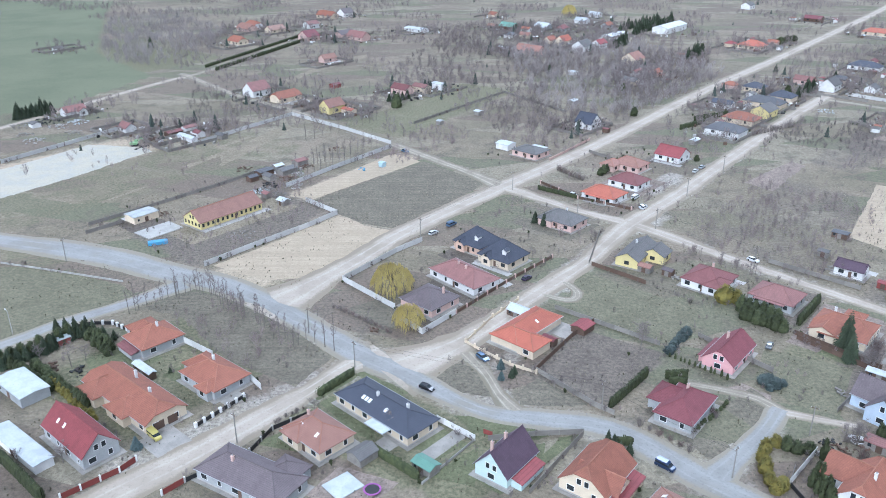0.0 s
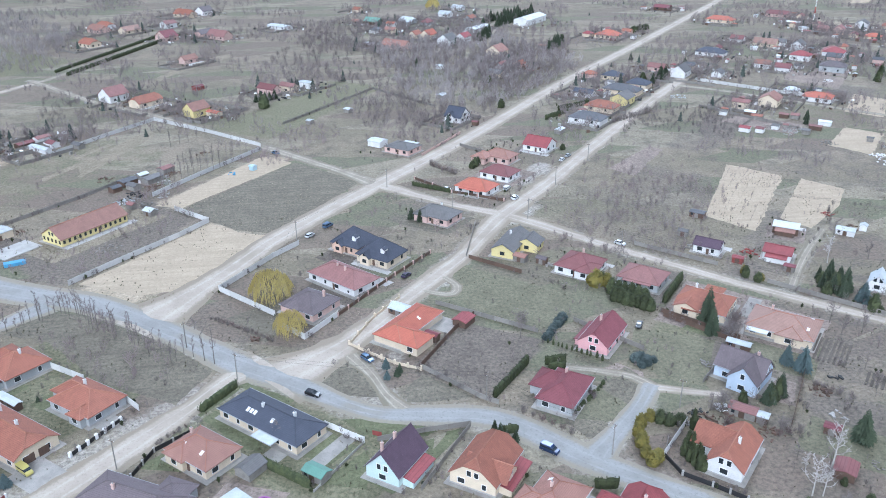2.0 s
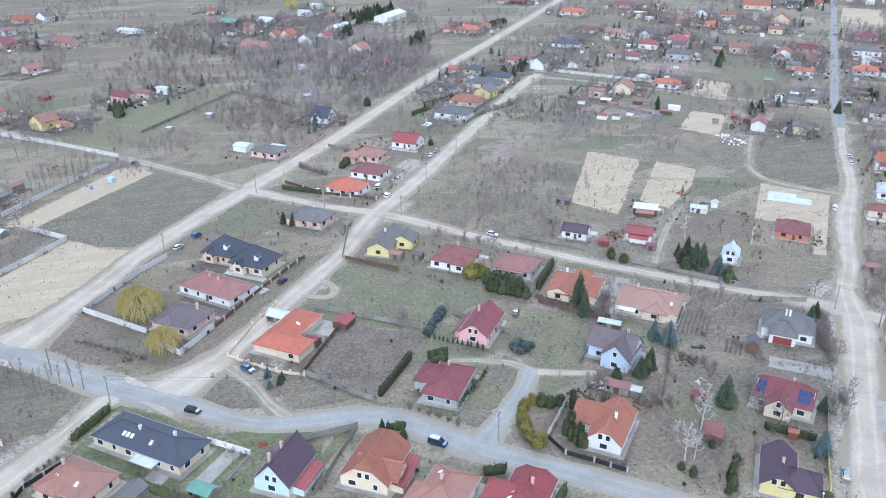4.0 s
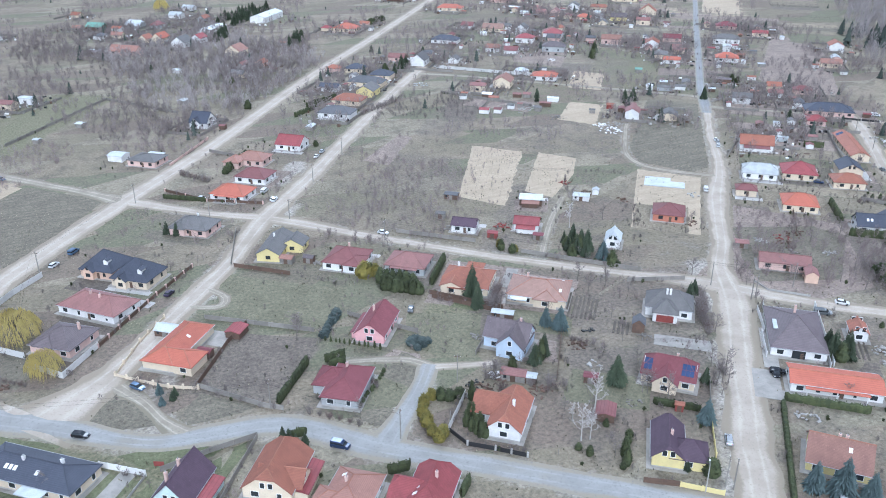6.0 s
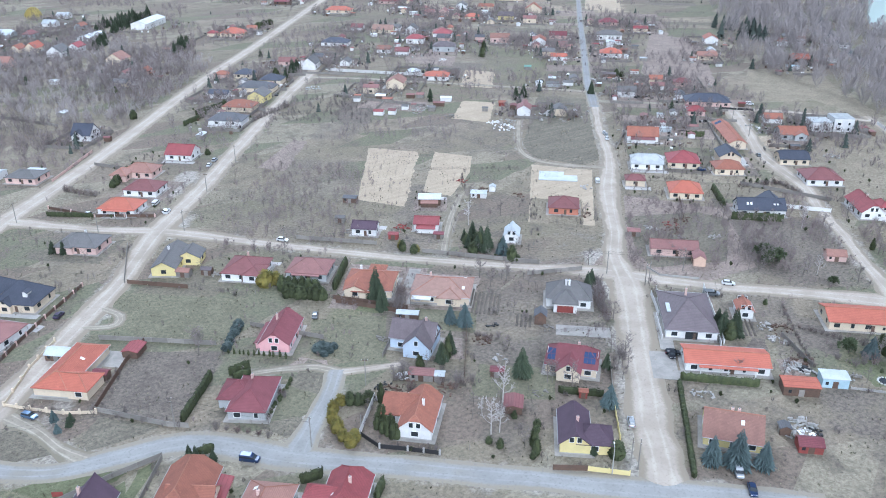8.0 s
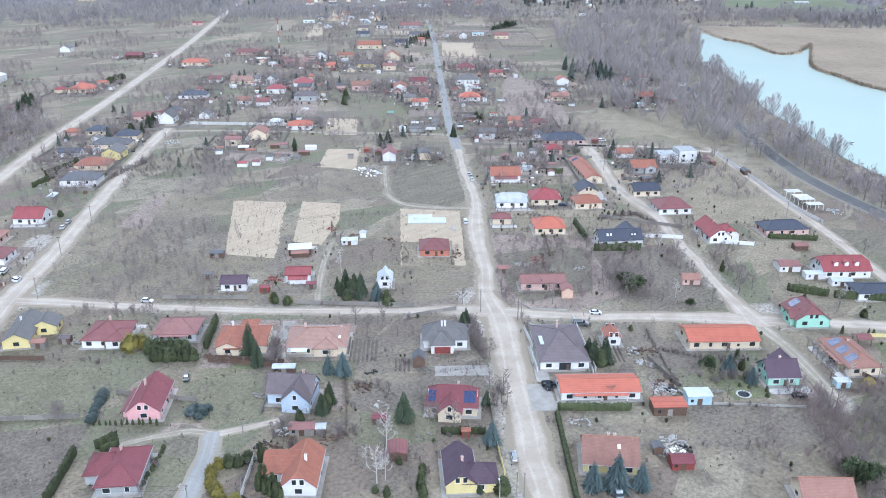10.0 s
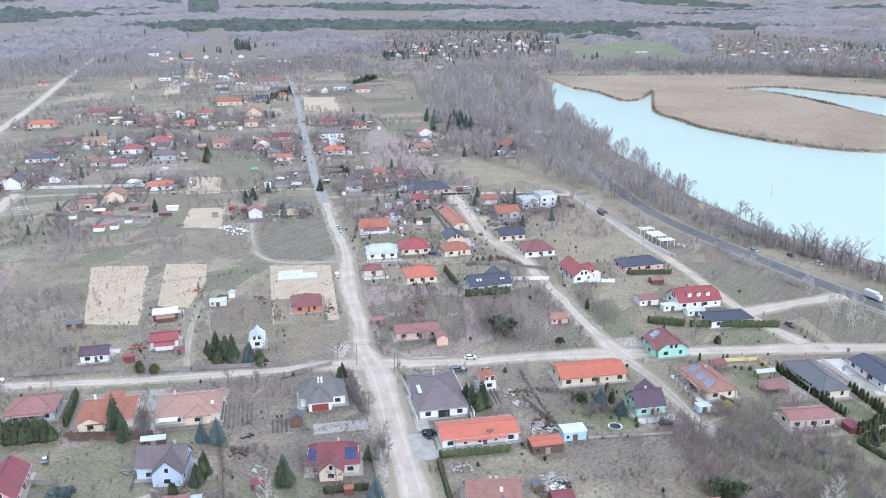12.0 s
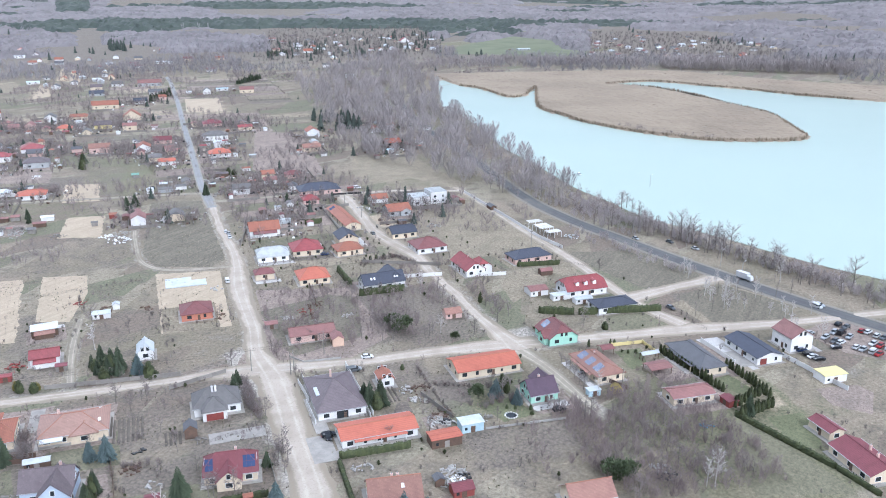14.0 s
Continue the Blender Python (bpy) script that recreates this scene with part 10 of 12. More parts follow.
heap(245.4, 189.5, 4, 1.0, 18, 64, "wood_dark", "stack of dark timber in a garden")
heap(238.4, 189.9, 3, 0.8, 14, 65, "wood_red", "pile of reddish boards and boxes")
heap(242.4, 170.7, 3, 0.8, 12, 66, "concrete", "heap of grey rubble and blocks in a yard")
heap(366.3, 202.2, 4, 1.0, 16, 67, "concrete", "heap of grey rubble and blocks in a yard")
heap(375.6, 255.9, 5, 1.2, 22, 68, "concrete", "heap of grey rubble and blocks in a yard")
heap(382.2, 131.4, 4, 1.0, 18, 69, "metal_light", "heap of pale metal sheets and boxes")
heap(197.5, 89.7, 3, 0.8, 12, 70, "wood_pale", "heap of weathered boards and boxes in a yard")
heap(187.2, 101.5, 3, 0.8, 14, 71, "concrete", "heap of grey rubble and blocks in a yard")
heap(194.7, 101.8, 3, 0.8, 10, 72, "wood_dark", "stack of dark timber in a garden")
heap(90.3, 157.3, 2.5, 0.6, 14, 73, "plastic_dark", "dark heap of scrap and sheeting")
heap(97.4, 158.7, 2, 0.5, 10, 74, "white_paint", "pale heap of sheets and boxes")
heap(126.1, 161.1, 2.5, 0.6, 14, 75, "wood_dark", "stack of dark timber in a garden")
heap(134.0, 166.4, 2, 0.5, 8, 76, "plastic_dark", "dark heap of scrap and sheeting")
heap(98.9, 157.0, 2.5, 0.6, 14, 77, "wood_dark", "stack of dark timber in a garden")
heap(85.6, 154.0, 2, 0.5, 10, 78, "concrete", "heap of grey rubble and blocks in a yard")
heap(122.8, 131.3, 2, 0.5, 8, 79, "wood_pale", "heap of weathered boards and boxes in a yard")
heap(189.0, 97.7, 2, 0.5, 10, 80, "concrete", "heap of grey rubble and blocks in a yard")
heap(191.0, 102.6, 3, 0.8, 12, 81, "wood_dark", "stack of dark timber in a garden")
heap(167.9, 84.5, 3, 0.8, 16, 82, "concrete", "heap of grey rubble and blocks in a yard")

slab(-22.3, 143.0, 42, 7, 6.4, "white flat slab in a sandy garden", 0.24, "metal_light")
trampoline(-15.7, 141.0)
slab(237.4, 253.7, 138, 17, 7, "white L-shaped concrete foundation slab of a new house", 0.35, "metal_light", 6.0)
greenhouse(383.5, 146.1, 52, 20, 8, "pale open frame hall partly roofed with sheets")
sign_board(10.3, 160.1, 330)
lorry(359.5, 42.1, 243)
slab(-109.0, 289.5, 50, 15, 10, "pale concrete floor of a yard", 0.3, "concrete")
slab(-105.3, 276.7, 20, 7, 2.4, "turquoise covered trailer bed in a yard", 1.2, "tarp_blue")
mast(472, 728, 36)
COLOURS = ("car_white", "car_silver", "car_silver", "car_navy", "car_white", "car_black", "car_grey", "car_white", "car_white", "car_red")
for ox, oy, turn in ((326.0, 4.5, -22), (317.5, 5.5, -19), (308.8, 5.2, -24)):
    for j in range(13):
        if CHANCE.random() < 0.8:
            k = 2.75 * j + CHANCE.uniform(-0.4, 0.4)
            car(ox - 0.33 * k + CHANCE.uniform(-0.9, 0.9), oy - 0.94 * k, turn + CHANCE.choice((0, 180)) + CHANCE.uniform(-7, 7), CHANCE.choice(COLOURS), CHANCE.choice(("car", "estate", "car", "van")), 1)
for cx, cy, colour in ((293.6, 11.8, "car_navy"), (291.5, 9.4, "car_black"), (288.8, 5.4, "car_black"), (302.1, 1.1, "car_black"), (310.7, 10.9, "car_silver")):
    car(cx, cy, -42 + CHANCE.uniform(-8, 8), colour, "car", 1)
wires([(-24.4, 191.1), (39.3, 171.3), (63.6, 145.3)])
wires([(80.8, 289.3), (105.9, 253.6), (187.2, 172.5), (209.9, 159.2)])
wires([(-24.4, 191.1), (-8.8, 280.7), (29.6, 333.7)])


# ---- thickets, orchards and woods ----
thicket("tree", 128, 288, 50, 95, 52, 8, 0.55)
thicket("tree", 244, 164, 48, 50, 44, 8, 0.8)
thicket("tree", 285, 148, 50, 60, 26, 8, 0.85)
thicket("tree", 208, 40, 42, 46, 36, 8, 0.85)
grove("young_birches", "birch", [(328, 30, 63, 60, 26, 30), (352, 55, 63, 30, 20, 12)], 0.75, "young leafless birches planted on a bare field", 65)
grove("orchard_trees", "tree", [(128, 288, 50, 95, 52, 40), (152, 205, 48, 36, 40, 12), (30, 270, 50, 60, 50, 8), (-80, 320, 55, 60, 14, 10), (60, 420, 52, 60, 46, 20)], 0.55,
      "low leafless orchard trees on rough plots", 61)
grove("brush_trees", "tree", [(244, 164, 48, 50, 44, 26), (285, 148, 50, 60, 26, 16), (208, 40, 42, 50, 40, 34), (345, 300, 48, 60, 40, 26)], 0.85, "leafless grey-brown trees in the brushwood", 62)
grove("highway_trees", "tree", [(392, 60, 63, 180, 16, 30)], 0.95, "leafless trees beside the highway", 63)
grove("bank_trees", "big", [(440, 165, 52, 130, 26, 34), (384, 45, 63, 130, 14, 22), (470, 215, 55, 60, 30, 14), (396, 60, 63, 90, 10, 10)], 0.92, "broad leafless trees on the lake bank", 64)
scrub("orchard_scrub", [(128, 288, 50, 95, 52, 240), (120, 330, 50, 120, 70, 90), (30, 282, 50, 60, 60, 30)], 3.6, 46, 0.035, "scrub_twigs", "low leafless orchard scrub on rough grass", 21)
scrub("brushwood", [(240, 176, 48, 60, 60, 240), (285, 150, 50, 66, 32, 110), (212, 42, 42, 58, 50, 620), (190, 62, 42, 34, 22, 30)], 4.6, 60, 0.035, "scrub_twigs", "tangled grey-brown leafless brushwood", 22)
scrub("bank_scrub", [(398, 60, 63, 200, 12, 420), (440, 160, 52, 140, 30, 300), (372, 100, 63, 90, 10, 40)], 4.6, 60, 0.06, "lake_twigs", "leafless scrub along the highway and bank", 23)
scrub("plot_scrub", [(-60, 215, 137, 44, 28, 60), (-75, 290, 55, 76, 26, 50), (-80, 322, 55, 70, 16, 60), (-10, 402, 57, 66, 26, 90), (60, 420, 52, 60, 46, 120), (-120, 430, 52, 160, 100, 120)],
      4.0, 44, 0.04, "scrub_twigs", "leafless scrub on the unbuilt plots", 24)
scrub("garden_scrub", [(150, 165, 48, 44, 44, 34), (152, 205, 48, 40, 44, 44), (110, 212, 48, 90, 66, 40), (40, 162, 48, 64, 24, 16), (190, 150, 48, 26, 64, 26), (-70, 180, 48, 90, 60, 26), (205, 120, 48, 60, 60, 60),
                       (250, 70, 46, 60, 80, 40), (200, 370, 50, 220, 140, 80), (250, 420, 50, 220, 170, 90), (170, 260, 48, 80, 60, 50), (90, 370, 50, 90, 60, 60)],
      2.6, 40, 0.035, "scrub_twigs", "leafless shrubs of the gardens", 25)

LAKESIDE = [(442, 225), (478, 283), (476, 324), (560, 420), (648, 495), (817, 658), (1209, 753), (902, 503), (763, 408), (641, 314), (540, 216), (470, 160), (452, 178)]
wood("lakeside_wood", spots_in(LAKESIDE, 640, 3), 17, 140, 0.055, "lake_twigs", "dense grey leafless wood on the lake bank", 3)
firs("lakeside_firs", spots_in([(560, 430), (620, 480), (660, 470), (600, 400)], 22, 5), 13, "a few dark firs in the leafless wood", 5)


def band(r0, r1, a0, a1, count, seed, patch, share=0.5):
    """Spots strewn over a sector of the plain, in patches, clear of the lake and the reeds."""
    r = np.random.RandomState(seed)
    out = []
    while len(out) < count:
        rr = np.sqrt(r.uniform(r0 ** 2, r1 ** 2, count))
        aa = np.radians(r.uniform(a0, a1, count))
        x, y = rr * np.sin(aa), rr * np.cos(aa)
        keep = np.array([noise.noise((px / patch, py / patch, seed)) > 0.5 - share for px, py in zip(x, y)])
        keep &= ~inside(x, y, LAKE) & ~inside(x, y, REEDS) & ~inside(x, y, MEADOW) & ~inside(x, y, MEADOW_FAR)
        near_road = np.zeros(len(x), bool)
        for line, width in ROADS:
            for q in line[::3]:
                near_road |= np.hypot(x - q[0], y - q[1]) < width / 2 + 6
        out += np.c_[x, y][keep & ~near_road].tolist()
    return out[:count]


REEDS = np.array([(739, 60), (694, 106), (697, 153), (734, 268), (806, 327), (858, 419), (905, 505), (985, 560), (1110, 420), (1190, 300), (1150, 120), (1130, -100), (1000, -100), (1031, 6), (907, 144)])
MEADOW = np.array([(1290, 686), (1441, 758), (1723, 768), (1660, 647), (1488, 559), (1443, 475), (1311, 509), (1320, 615)])
MEADOW_FAR = np.array([(-520, 620), (-240, 470), (-180, 575), (-300, 800), (-430, 900)])
wood("village_trees", band(400, 1200, -30, 80, 9000, 11, 60, 0.45), 6.0, 24, 0.12, "twigs", "leafless garden trees of the farther village", 11)
firs("village_firs", band(430, 1200, -30, 80, 45, 12, 60, 0.5), 5, "dark conifers among the farther gardens", 12)
wood("street_wood", spots_in([(45, 650), (149, 743), (195, 570), (110, 452), (59, 470)], 900, 13), 7, 36, 0.12, "far_hazy_twigs", "leafless wood beside the long street", 13)
wood("field_wood", spots_in([(-257, 621), (-213, 589), (-181, 654), (-195, 750), (-284, 876), (-327, 819)], 420, 14), 9, 44, 0.11, "far_hazy_twigs", "leafless wood at the edge of the green field", 14)
CLEARINGS = [np.array(p) for p in (MEADOW, MEADOW_FAR, [(1022, 872), (1271, 718), (1482, 815), (1818, 1058), (1588, 1353)], [(1364, 464), (1404, 306), (1425, 185), (1705, 190), (1966, 435), (1936, 663)],
                                   [(2500, 3900), (3300, 4600), (3400, 4100), (2700, 3500)], [(1900, 2300), (2500, 2900), (2700, 2700), (2100, 2150)])]
FIR_STANDS = [np.array(p) for p in ([(1862, 2820), (2769, 4132), (2715, 3657), (1844, 2499)], [(1639, 2193), (2620, 3481), (2647, 3275), (1688, 2108)])]


def forest(name, tall, material, label, firs_only, seed):
    """Woods of the plain and the hills: one closed, lumpy canopy over each stand, cut by clearings, lanes and fields."""
    turns, reach = np.radians(np.arange(-42, 104, 0.22)), 1180 * 1.0068 ** np.arange(0, 222)
    a, d = np.meshgrid(turns, reach)
    r = np.random.RandomState(seed)
    a, d = a + r.uniform(-0.0016, 0.0016, a.shape), d * (1 + r.uniform(-0.0026, 0.0026, d.shape))
    x, y = d * np.sin(a), d * np.cos(a)
    lie = np.array([noise.noise((u * 5.2, v / 240, 4.0)) + 0.5 * noise.noise((u * 17, v / 95, 9.0)) for u, v in zip(a.ravel(), d.ravel())]).reshape(a.shape)
    dark = np.array([noise.noise((u * 3.4, v / 260, 14.0)) + 0.3 * noise.noise((u * 14, v / 90, 19.0)) for u, v in zip(a.ravel(), d.ravel())]).reshape(a.shape)
    fir = (dark > 0.22) & (d > 1900)
    for p in FIR_STANDS:
        fir |= inside(x, y, p)
    on = fir if firs_only else (lie > -0.16 + 0.16 * (d < 1500)) & ~fir
    for p in (*CLEARINGS, REEDS, LAKE):
        on &= ~inside(x, y, p)
    near = on & (d < 1650)
    on &= d >= 1560
    on[:2], on[-1], on[:, 0], on[:, -1] = False, False, False, False
    on &= ~((np.abs(x * 0.78 - y * 0.62) < 26) & (d < 2200))
    clump = np.array([noise.noise((u / 34, v / 34, seed)) for u, v in zip(x.ravel(), y.ravel())]).reshape(x.shape)
    around = sum(np.roll(np.roll(on.astype(float), i, 0), j, 1) for i in (-1, 0, 1) for j in (-1, 0, 1)) / 9
    top = tall * (0.5 + 0.3 * clump + 0.65 * r.rand(*x.shape) ** 2) * (0.25 + 0.75 * around ** 2)
    z = height(x, y) + np.where(on, top, -0.5)
    ids = np.arange(x.size).reshape(x.shape)
    some = on[:-1, :-1] | on[1:, :-1] | on[:-1, 1:] | on[1:, 1:]
    faces = np.stack([ids[:-1, :-1], ids[1:, :-1], ids[1:, 1:], ids[:-1, 1:]], -1)[some]
    used, back = np.unique(faces, return_inverse=True)
    me = bpy.data.meshes.new(name)
    me.from_pydata(np.c_[x.ravel(), y.ravel(), z.ravel()][used].tolist(), [], back.reshape(-1, 4).tolist())
    me.materials.append(MATS[material])
    tagged(new(name, me), label, "woodland", kind="stuff")
    return np.c_[x[on | near], y[on | near]]




def meadow(name, poly, cell, material, label):
    """A field of its own cover that follows the lie of the land."""
    p = np.array(poly, float)
    xs, ys = np.arange(p[:, 0].min(), p[:, 0].max(), cell), np.arange(p[:, 1].min(), p[:, 1].max(), cell)
    px, py = np.meshgrid(xs, ys)
    ids = np.arange(px.size).reshape(px.shape)
    mid = inside(px[:-1, :-1] + cell / 2, py[:-1, :-1] + cell / 2, p)
    faces = np.stack([ids[:-1, :-1], ids[:-1, 1:], ids[1:, 1:], ids[1:, :-1]], -1)[mid]
    used, back = np.unique(faces, return_inverse=True)
    me = bpy.data.meshes.new(name)
    lift = 0.06 + 0.9 * smooth(1400, 1700, np.hypot(px, py))
    me.from_pydata(np.c_[px.ravel(), py.ravel(), (height(px, py) + lift).ravel()][used].tolist(), [], back.reshape(-1, 4).tolist())
    me.materials.append(MATS[material])
    tagged(new(name, me), label, "field", kind="structure")


MATS["meadow_grass"] = surface("meadow_grass", (0.158, 0.168, 0.106), (0.126, 0.138, 0.086), 0.02, 0.5, 0.95, 0.0, 0.0, 0.4, 0.1)
meadow("meadow", MEADOW, 8.0, "meadow_grass", "green winter meadow beyond the lake")
WEST_FIELD = [(-330, 440), (-232, 474), (-203, 570), (-275, 656), (-345, 857), (-380, 979), (-620, 1000), (-620, 640)]
meadow("meadow", WEST_FIELD, 4.0, "meadow_grass", "smooth green field beside the village")
wood("settlement_wood", spots_in([(1364, 464), (1404, 306), (1425, 185), (1705, 190), (1966, 435), (1936, 663)], 900, 82) + spots_in([(1022, 872), (1271, 718), (1482, 815), (1818, 1058), (1588, 1353)], 900, 83), 8, 26, 0.2, "twigs",
     "leafless trees about the far settlement", 82)
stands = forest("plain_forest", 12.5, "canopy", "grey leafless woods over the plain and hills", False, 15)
forest("fir_forest", 14.0, "far_fir", "dark fir woods on the plain and hills", True, 16)
pick = np.random.RandomState(17)
stands = stands[~inside(stands[:, 0], stands[:, 1], LAKE) & ~inside(stands[:, 0], stands[:, 1], REEDS)]
away = np.hypot(stands[:, 0], stands[:, 1])
fore, rear = stands[away < 1700], stands[(away >= 1700) & (away < 3200)]
stands = np.concatenate([fore[pick.permutation(len(fore))[:5200]], rear[pick.permutation(len(rear))[:6500]]])
wood("plain_wood", (stands + pick.uniform(-5, 5, stands.shape)).tolist(), 14, 22, 0.34, "hill_hazy_twigs", "leafless crowns that stand out of the woods", 17)
firs("plain_firs", band(1150, 2300, -35, 98, 260, 16, 170, 0.2), 11, "dark firs strewn over the plain", 16)
wood("shore_poplars", spots_in([(1215, 300), (1260, 60), (1300, 40), (1270, 320)], 420, 19), 20, 26, 0.35, "far_hazy_twigs", "row of tall leafless poplars behind the reeds", 19)
wood("reed_willows", spots_in([(1150, 500), (1230, 330), (1290, 360), (1250, 560), (1120, 640), (1020, 600)], 500, 20), 12, 26, 0.35, "far_hazy_twigs", "leafless willows along the reed bed", 20)

TUFTS = random.Random(31)
spots = []
while len(spots) < 4500:
    x, y = TUFTS.uniform(-130, 330), TUFTS.uniform(20, 350)
    if noise.noise((x / 14, y / 14, 3.0)) > -0.1 and (abs(math.atan2(x, y) - 0.45) < 0.95) and free(x, y, 0.8):
        spots.append((x, y))
wood("grass_tufts", spots, 0.55, 7, 0.11, "dry_grass", "tufts of bleached winter grass on the plots", 31)


# sheds and huts that stand about the farther gardens
HUT = random.Random(9)
for hx, hy, *_ in [q for q in HOUSES if math.hypot(q[0], q[1]) > 400][:150]:
    if HUT.random() < 0.3:
        px, py = hx + HUT.uniform(-22, 22), hy + HUT.uniform(-22, 22)
        if free(px, py, 3.0):
            house(px, py, HUT.choice((48, 138, 228)), HUT.uniform(3.5, 7), HUT.uniform(3, 4.5), roof=HUT.choice(("metal_light", "rose_tile", "grey_tile", "crimson_dull_tile", "metal_light")),
                  wall=HUT.choice(("render_white", "wood_pale", "wood_dark")), hip=0, slope=0.3, eave=2.2, shed=1)

# the farther village's lesser houses, close together along the streets, and their outbuildings
crowd = 0
for hx, hy, rot, le, wi in [q for q in HOUSES if 430 < math.hypot(q[0], q[1]) < 900 and q[3] > 8 and q[0] > 0.8 * q[1] - 330]:
    for _ in range(7):
        if HUT.random() < 0.55 and crowd < 170:
            reach, a = HUT.uniform(11, 26), HUT.uniform(0, 2 * math.pi)
            px, py, big = hx + reach * math.cos(a), hy + reach * math.sin(a), HUT.random() < 0.32
            le2 = HUT.uniform(8, 11.5) if big else HUT.uniform(3.5, 6.5)
            if free(px, py, le2 * 0.5 + 0.8):
                crowd += 1
                house(px, py, HUT.choice((48, 138, 228, 318)), le2, le2 * HUT.uniform(0.65, 0.85), roof=HUT.choice(("rose_tile", "grey_tile", "crimson_dull_tile", "metal_light", "terracotta", "slate_grey_tile", "red_tile")),
                      wall=HUT.choice(("render_white", "render_cream", "render_rose") if big else ("wood_pale", "wood_dark", "render_white")), hip=HUT.choice((0, 1, 0.4)) if big else 0, slope=0.6 if big else 0.3, eave=2.7 if big else 2.2, shed=0 if big else 1, rich=0)

# plots of the farther village, each with its own cover
def cover_material(name, colour, second, speck, contrast, furrow=0.0):
    """A plot's cover: two tones, tufts or clods of a third, and a fine strong grain; each plot a little lighter or darker."""
    m, n, l, b = shader(name, 0.95)
    c = n.new("ShaderNodeTexCoord").outputs["Object"]
    mid = noise_node(n, l, c, 0.12, 5.0, 0.65)
    fine = noise_node(n, l, c, 0.9, 6.0, 0.75)
    tufts = noise_node(n, l, c, 2.3, 4.0, 0.7)
    scuffs = noise_node(n, l, c, 0.36, 6.0, 0.7)
    col = mixed(n, l, spread(n, l, mid, 0.36, 0.66), colour, second)
    col = mixed(n, l, spread(n, l, tufts, 0.54, 0.66), col, speck)
    col = mixed(n, l, spread(n, l, scuffs, 0.60, 0.84), col, shade(colour, 1.22))
    col = mixed(n, l, spread(n, l, scuffs, 0.44, 0.20), col, shade(speck, 1.1))
    if furrow:
        combed = n.new("ShaderNodeMapping")
        combed.inputs["Rotation"].default_value = (0, 0, radians(-54))
        combed.inputs["Scale"].default_value = (0.014, 0.5, 1)
        l.new(c, combed.inputs["Vector"])
        lines = noise_node(n, l, combed.outputs[0], 1.0, 3.0, 0.6)
        col = mixed(n, l, spread(n, l, lines, 0.42, 0.68), col, shade(second, 1 - furrow))
    tone = n.new("ShaderNodeMapRange")
    tone.inputs["From Min"].default_value, tone.inputs["From Max"].default_value = 0.28, 0.72
    tone.inputs["To Min"].default_value, tone.inputs["To Max"].default_value = 1 + contrast, 1 - contrast
    l.new(fine, tone.inputs["Value"])
    own = n.new("ShaderNodeMapRange")
    own.inputs["To Min"].default_value, own.inputs["To Max"].default_value = 0.86, 1.12
    l.new(n.new("ShaderNodeNewGeometry").outputs["Random Per Island"], own.inputs["Value"])
    both = n.new("ShaderNodeMath")
    both.operation = "MULTIPLY"
    l.new(tone.outputs[0], both.inputs[0])
    l.new(own.outputs[0], both.inputs[1])
    grain = n.new("ShaderNodeHueSaturation")
    l.new(both.outputs[0], grain.inputs["Value"])
    l.new(col, grain.inputs["Color"])
    l.new(grain.outputs[0], b.inputs["Base Color"])
    bumped(n, l, b, fine, 0.6, 0.25)
    return m


for key, colour, second, speck, contrast, furrow in (
        ("plot_sand", (0.415, 0.340, 0.248), (0.360, 0.296, 0.216), (0.295, 0.242, 0.176), 0.2, 0.06), ("plot_straw", (0.252, 0.214, 0.157), (0.200, 0.171, 0.124), (0.110, 0.098, 0.068), 0.5, 0.0),
        ("plot_soil", (0.162, 0.136, 0.112), (0.122, 0.103, 0.086), (0.085, 0.074, 0.058), 0.55, 0.0), ("plot_turf", (0.172, 0.160, 0.108), (0.138, 0.130, 0.086), (0.096, 0.092, 0.060), 0.48, 0.0),
        ("plot_dirt", (0.268, 0.216, 0.183), (0.204, 0.165, 0.140), (0.110, 0.096, 0.076), 0.48, 0.0), ("plot_dull", (0.182, 0.160, 0.122), (0.140, 0.124, 0.094), (0.092, 0.083, 0.061), 0.5, 0.07),
        ("plot_chalk", (0.44, 0.405, 0.325), (0.385, 0.372, 0.33), (0.30, 0.28, 0.225), 0.12, 0.0), ("plot_lawn", (0.146, 0.150, 0.085), (0.116, 0.122, 0.068), (0.080, 0.085, 0.048), 0.42, 0.0), ("plot_paved", (0.47, 0.45, 0.43), (0.40, 0.385, 0.37), (0.33, 0.31, 0.29), 0.12, 0.0)):
    MATS[key] = cover_material(key, colour, second, speck, contrast, furrow)
COVER = {"plot_sand": "pale sandy plots and tilled strips", "plot_straw": "plots of bleached winter grass", "plot_soil": "dark dug garden plots", "plot_turf": "dull green grass plots", "plot_dirt": "trodden bare yards", "plot_dull": "dull brown unmown plots", "plot_lawn": "mown green lawns", "plot_paved": "pale paved yards", "plot_chalk": "dumped near-white sand"}
PLOTS = {k: [] for k in COVER}
PLOTS["plot_sand"] += [[(699, 950), (808, 1082), (823, 1057), (705, 911)], [(573, 824), (662, 932), (670, 918), (599, 829)], [(588, 609), (657, 681), (679, 652), (612, 583)], [(301, 418), (332, 456), (344, 438), (315, 403)],
                       [(254, 360), (282, 388), (295, 374), (266, 342)]]
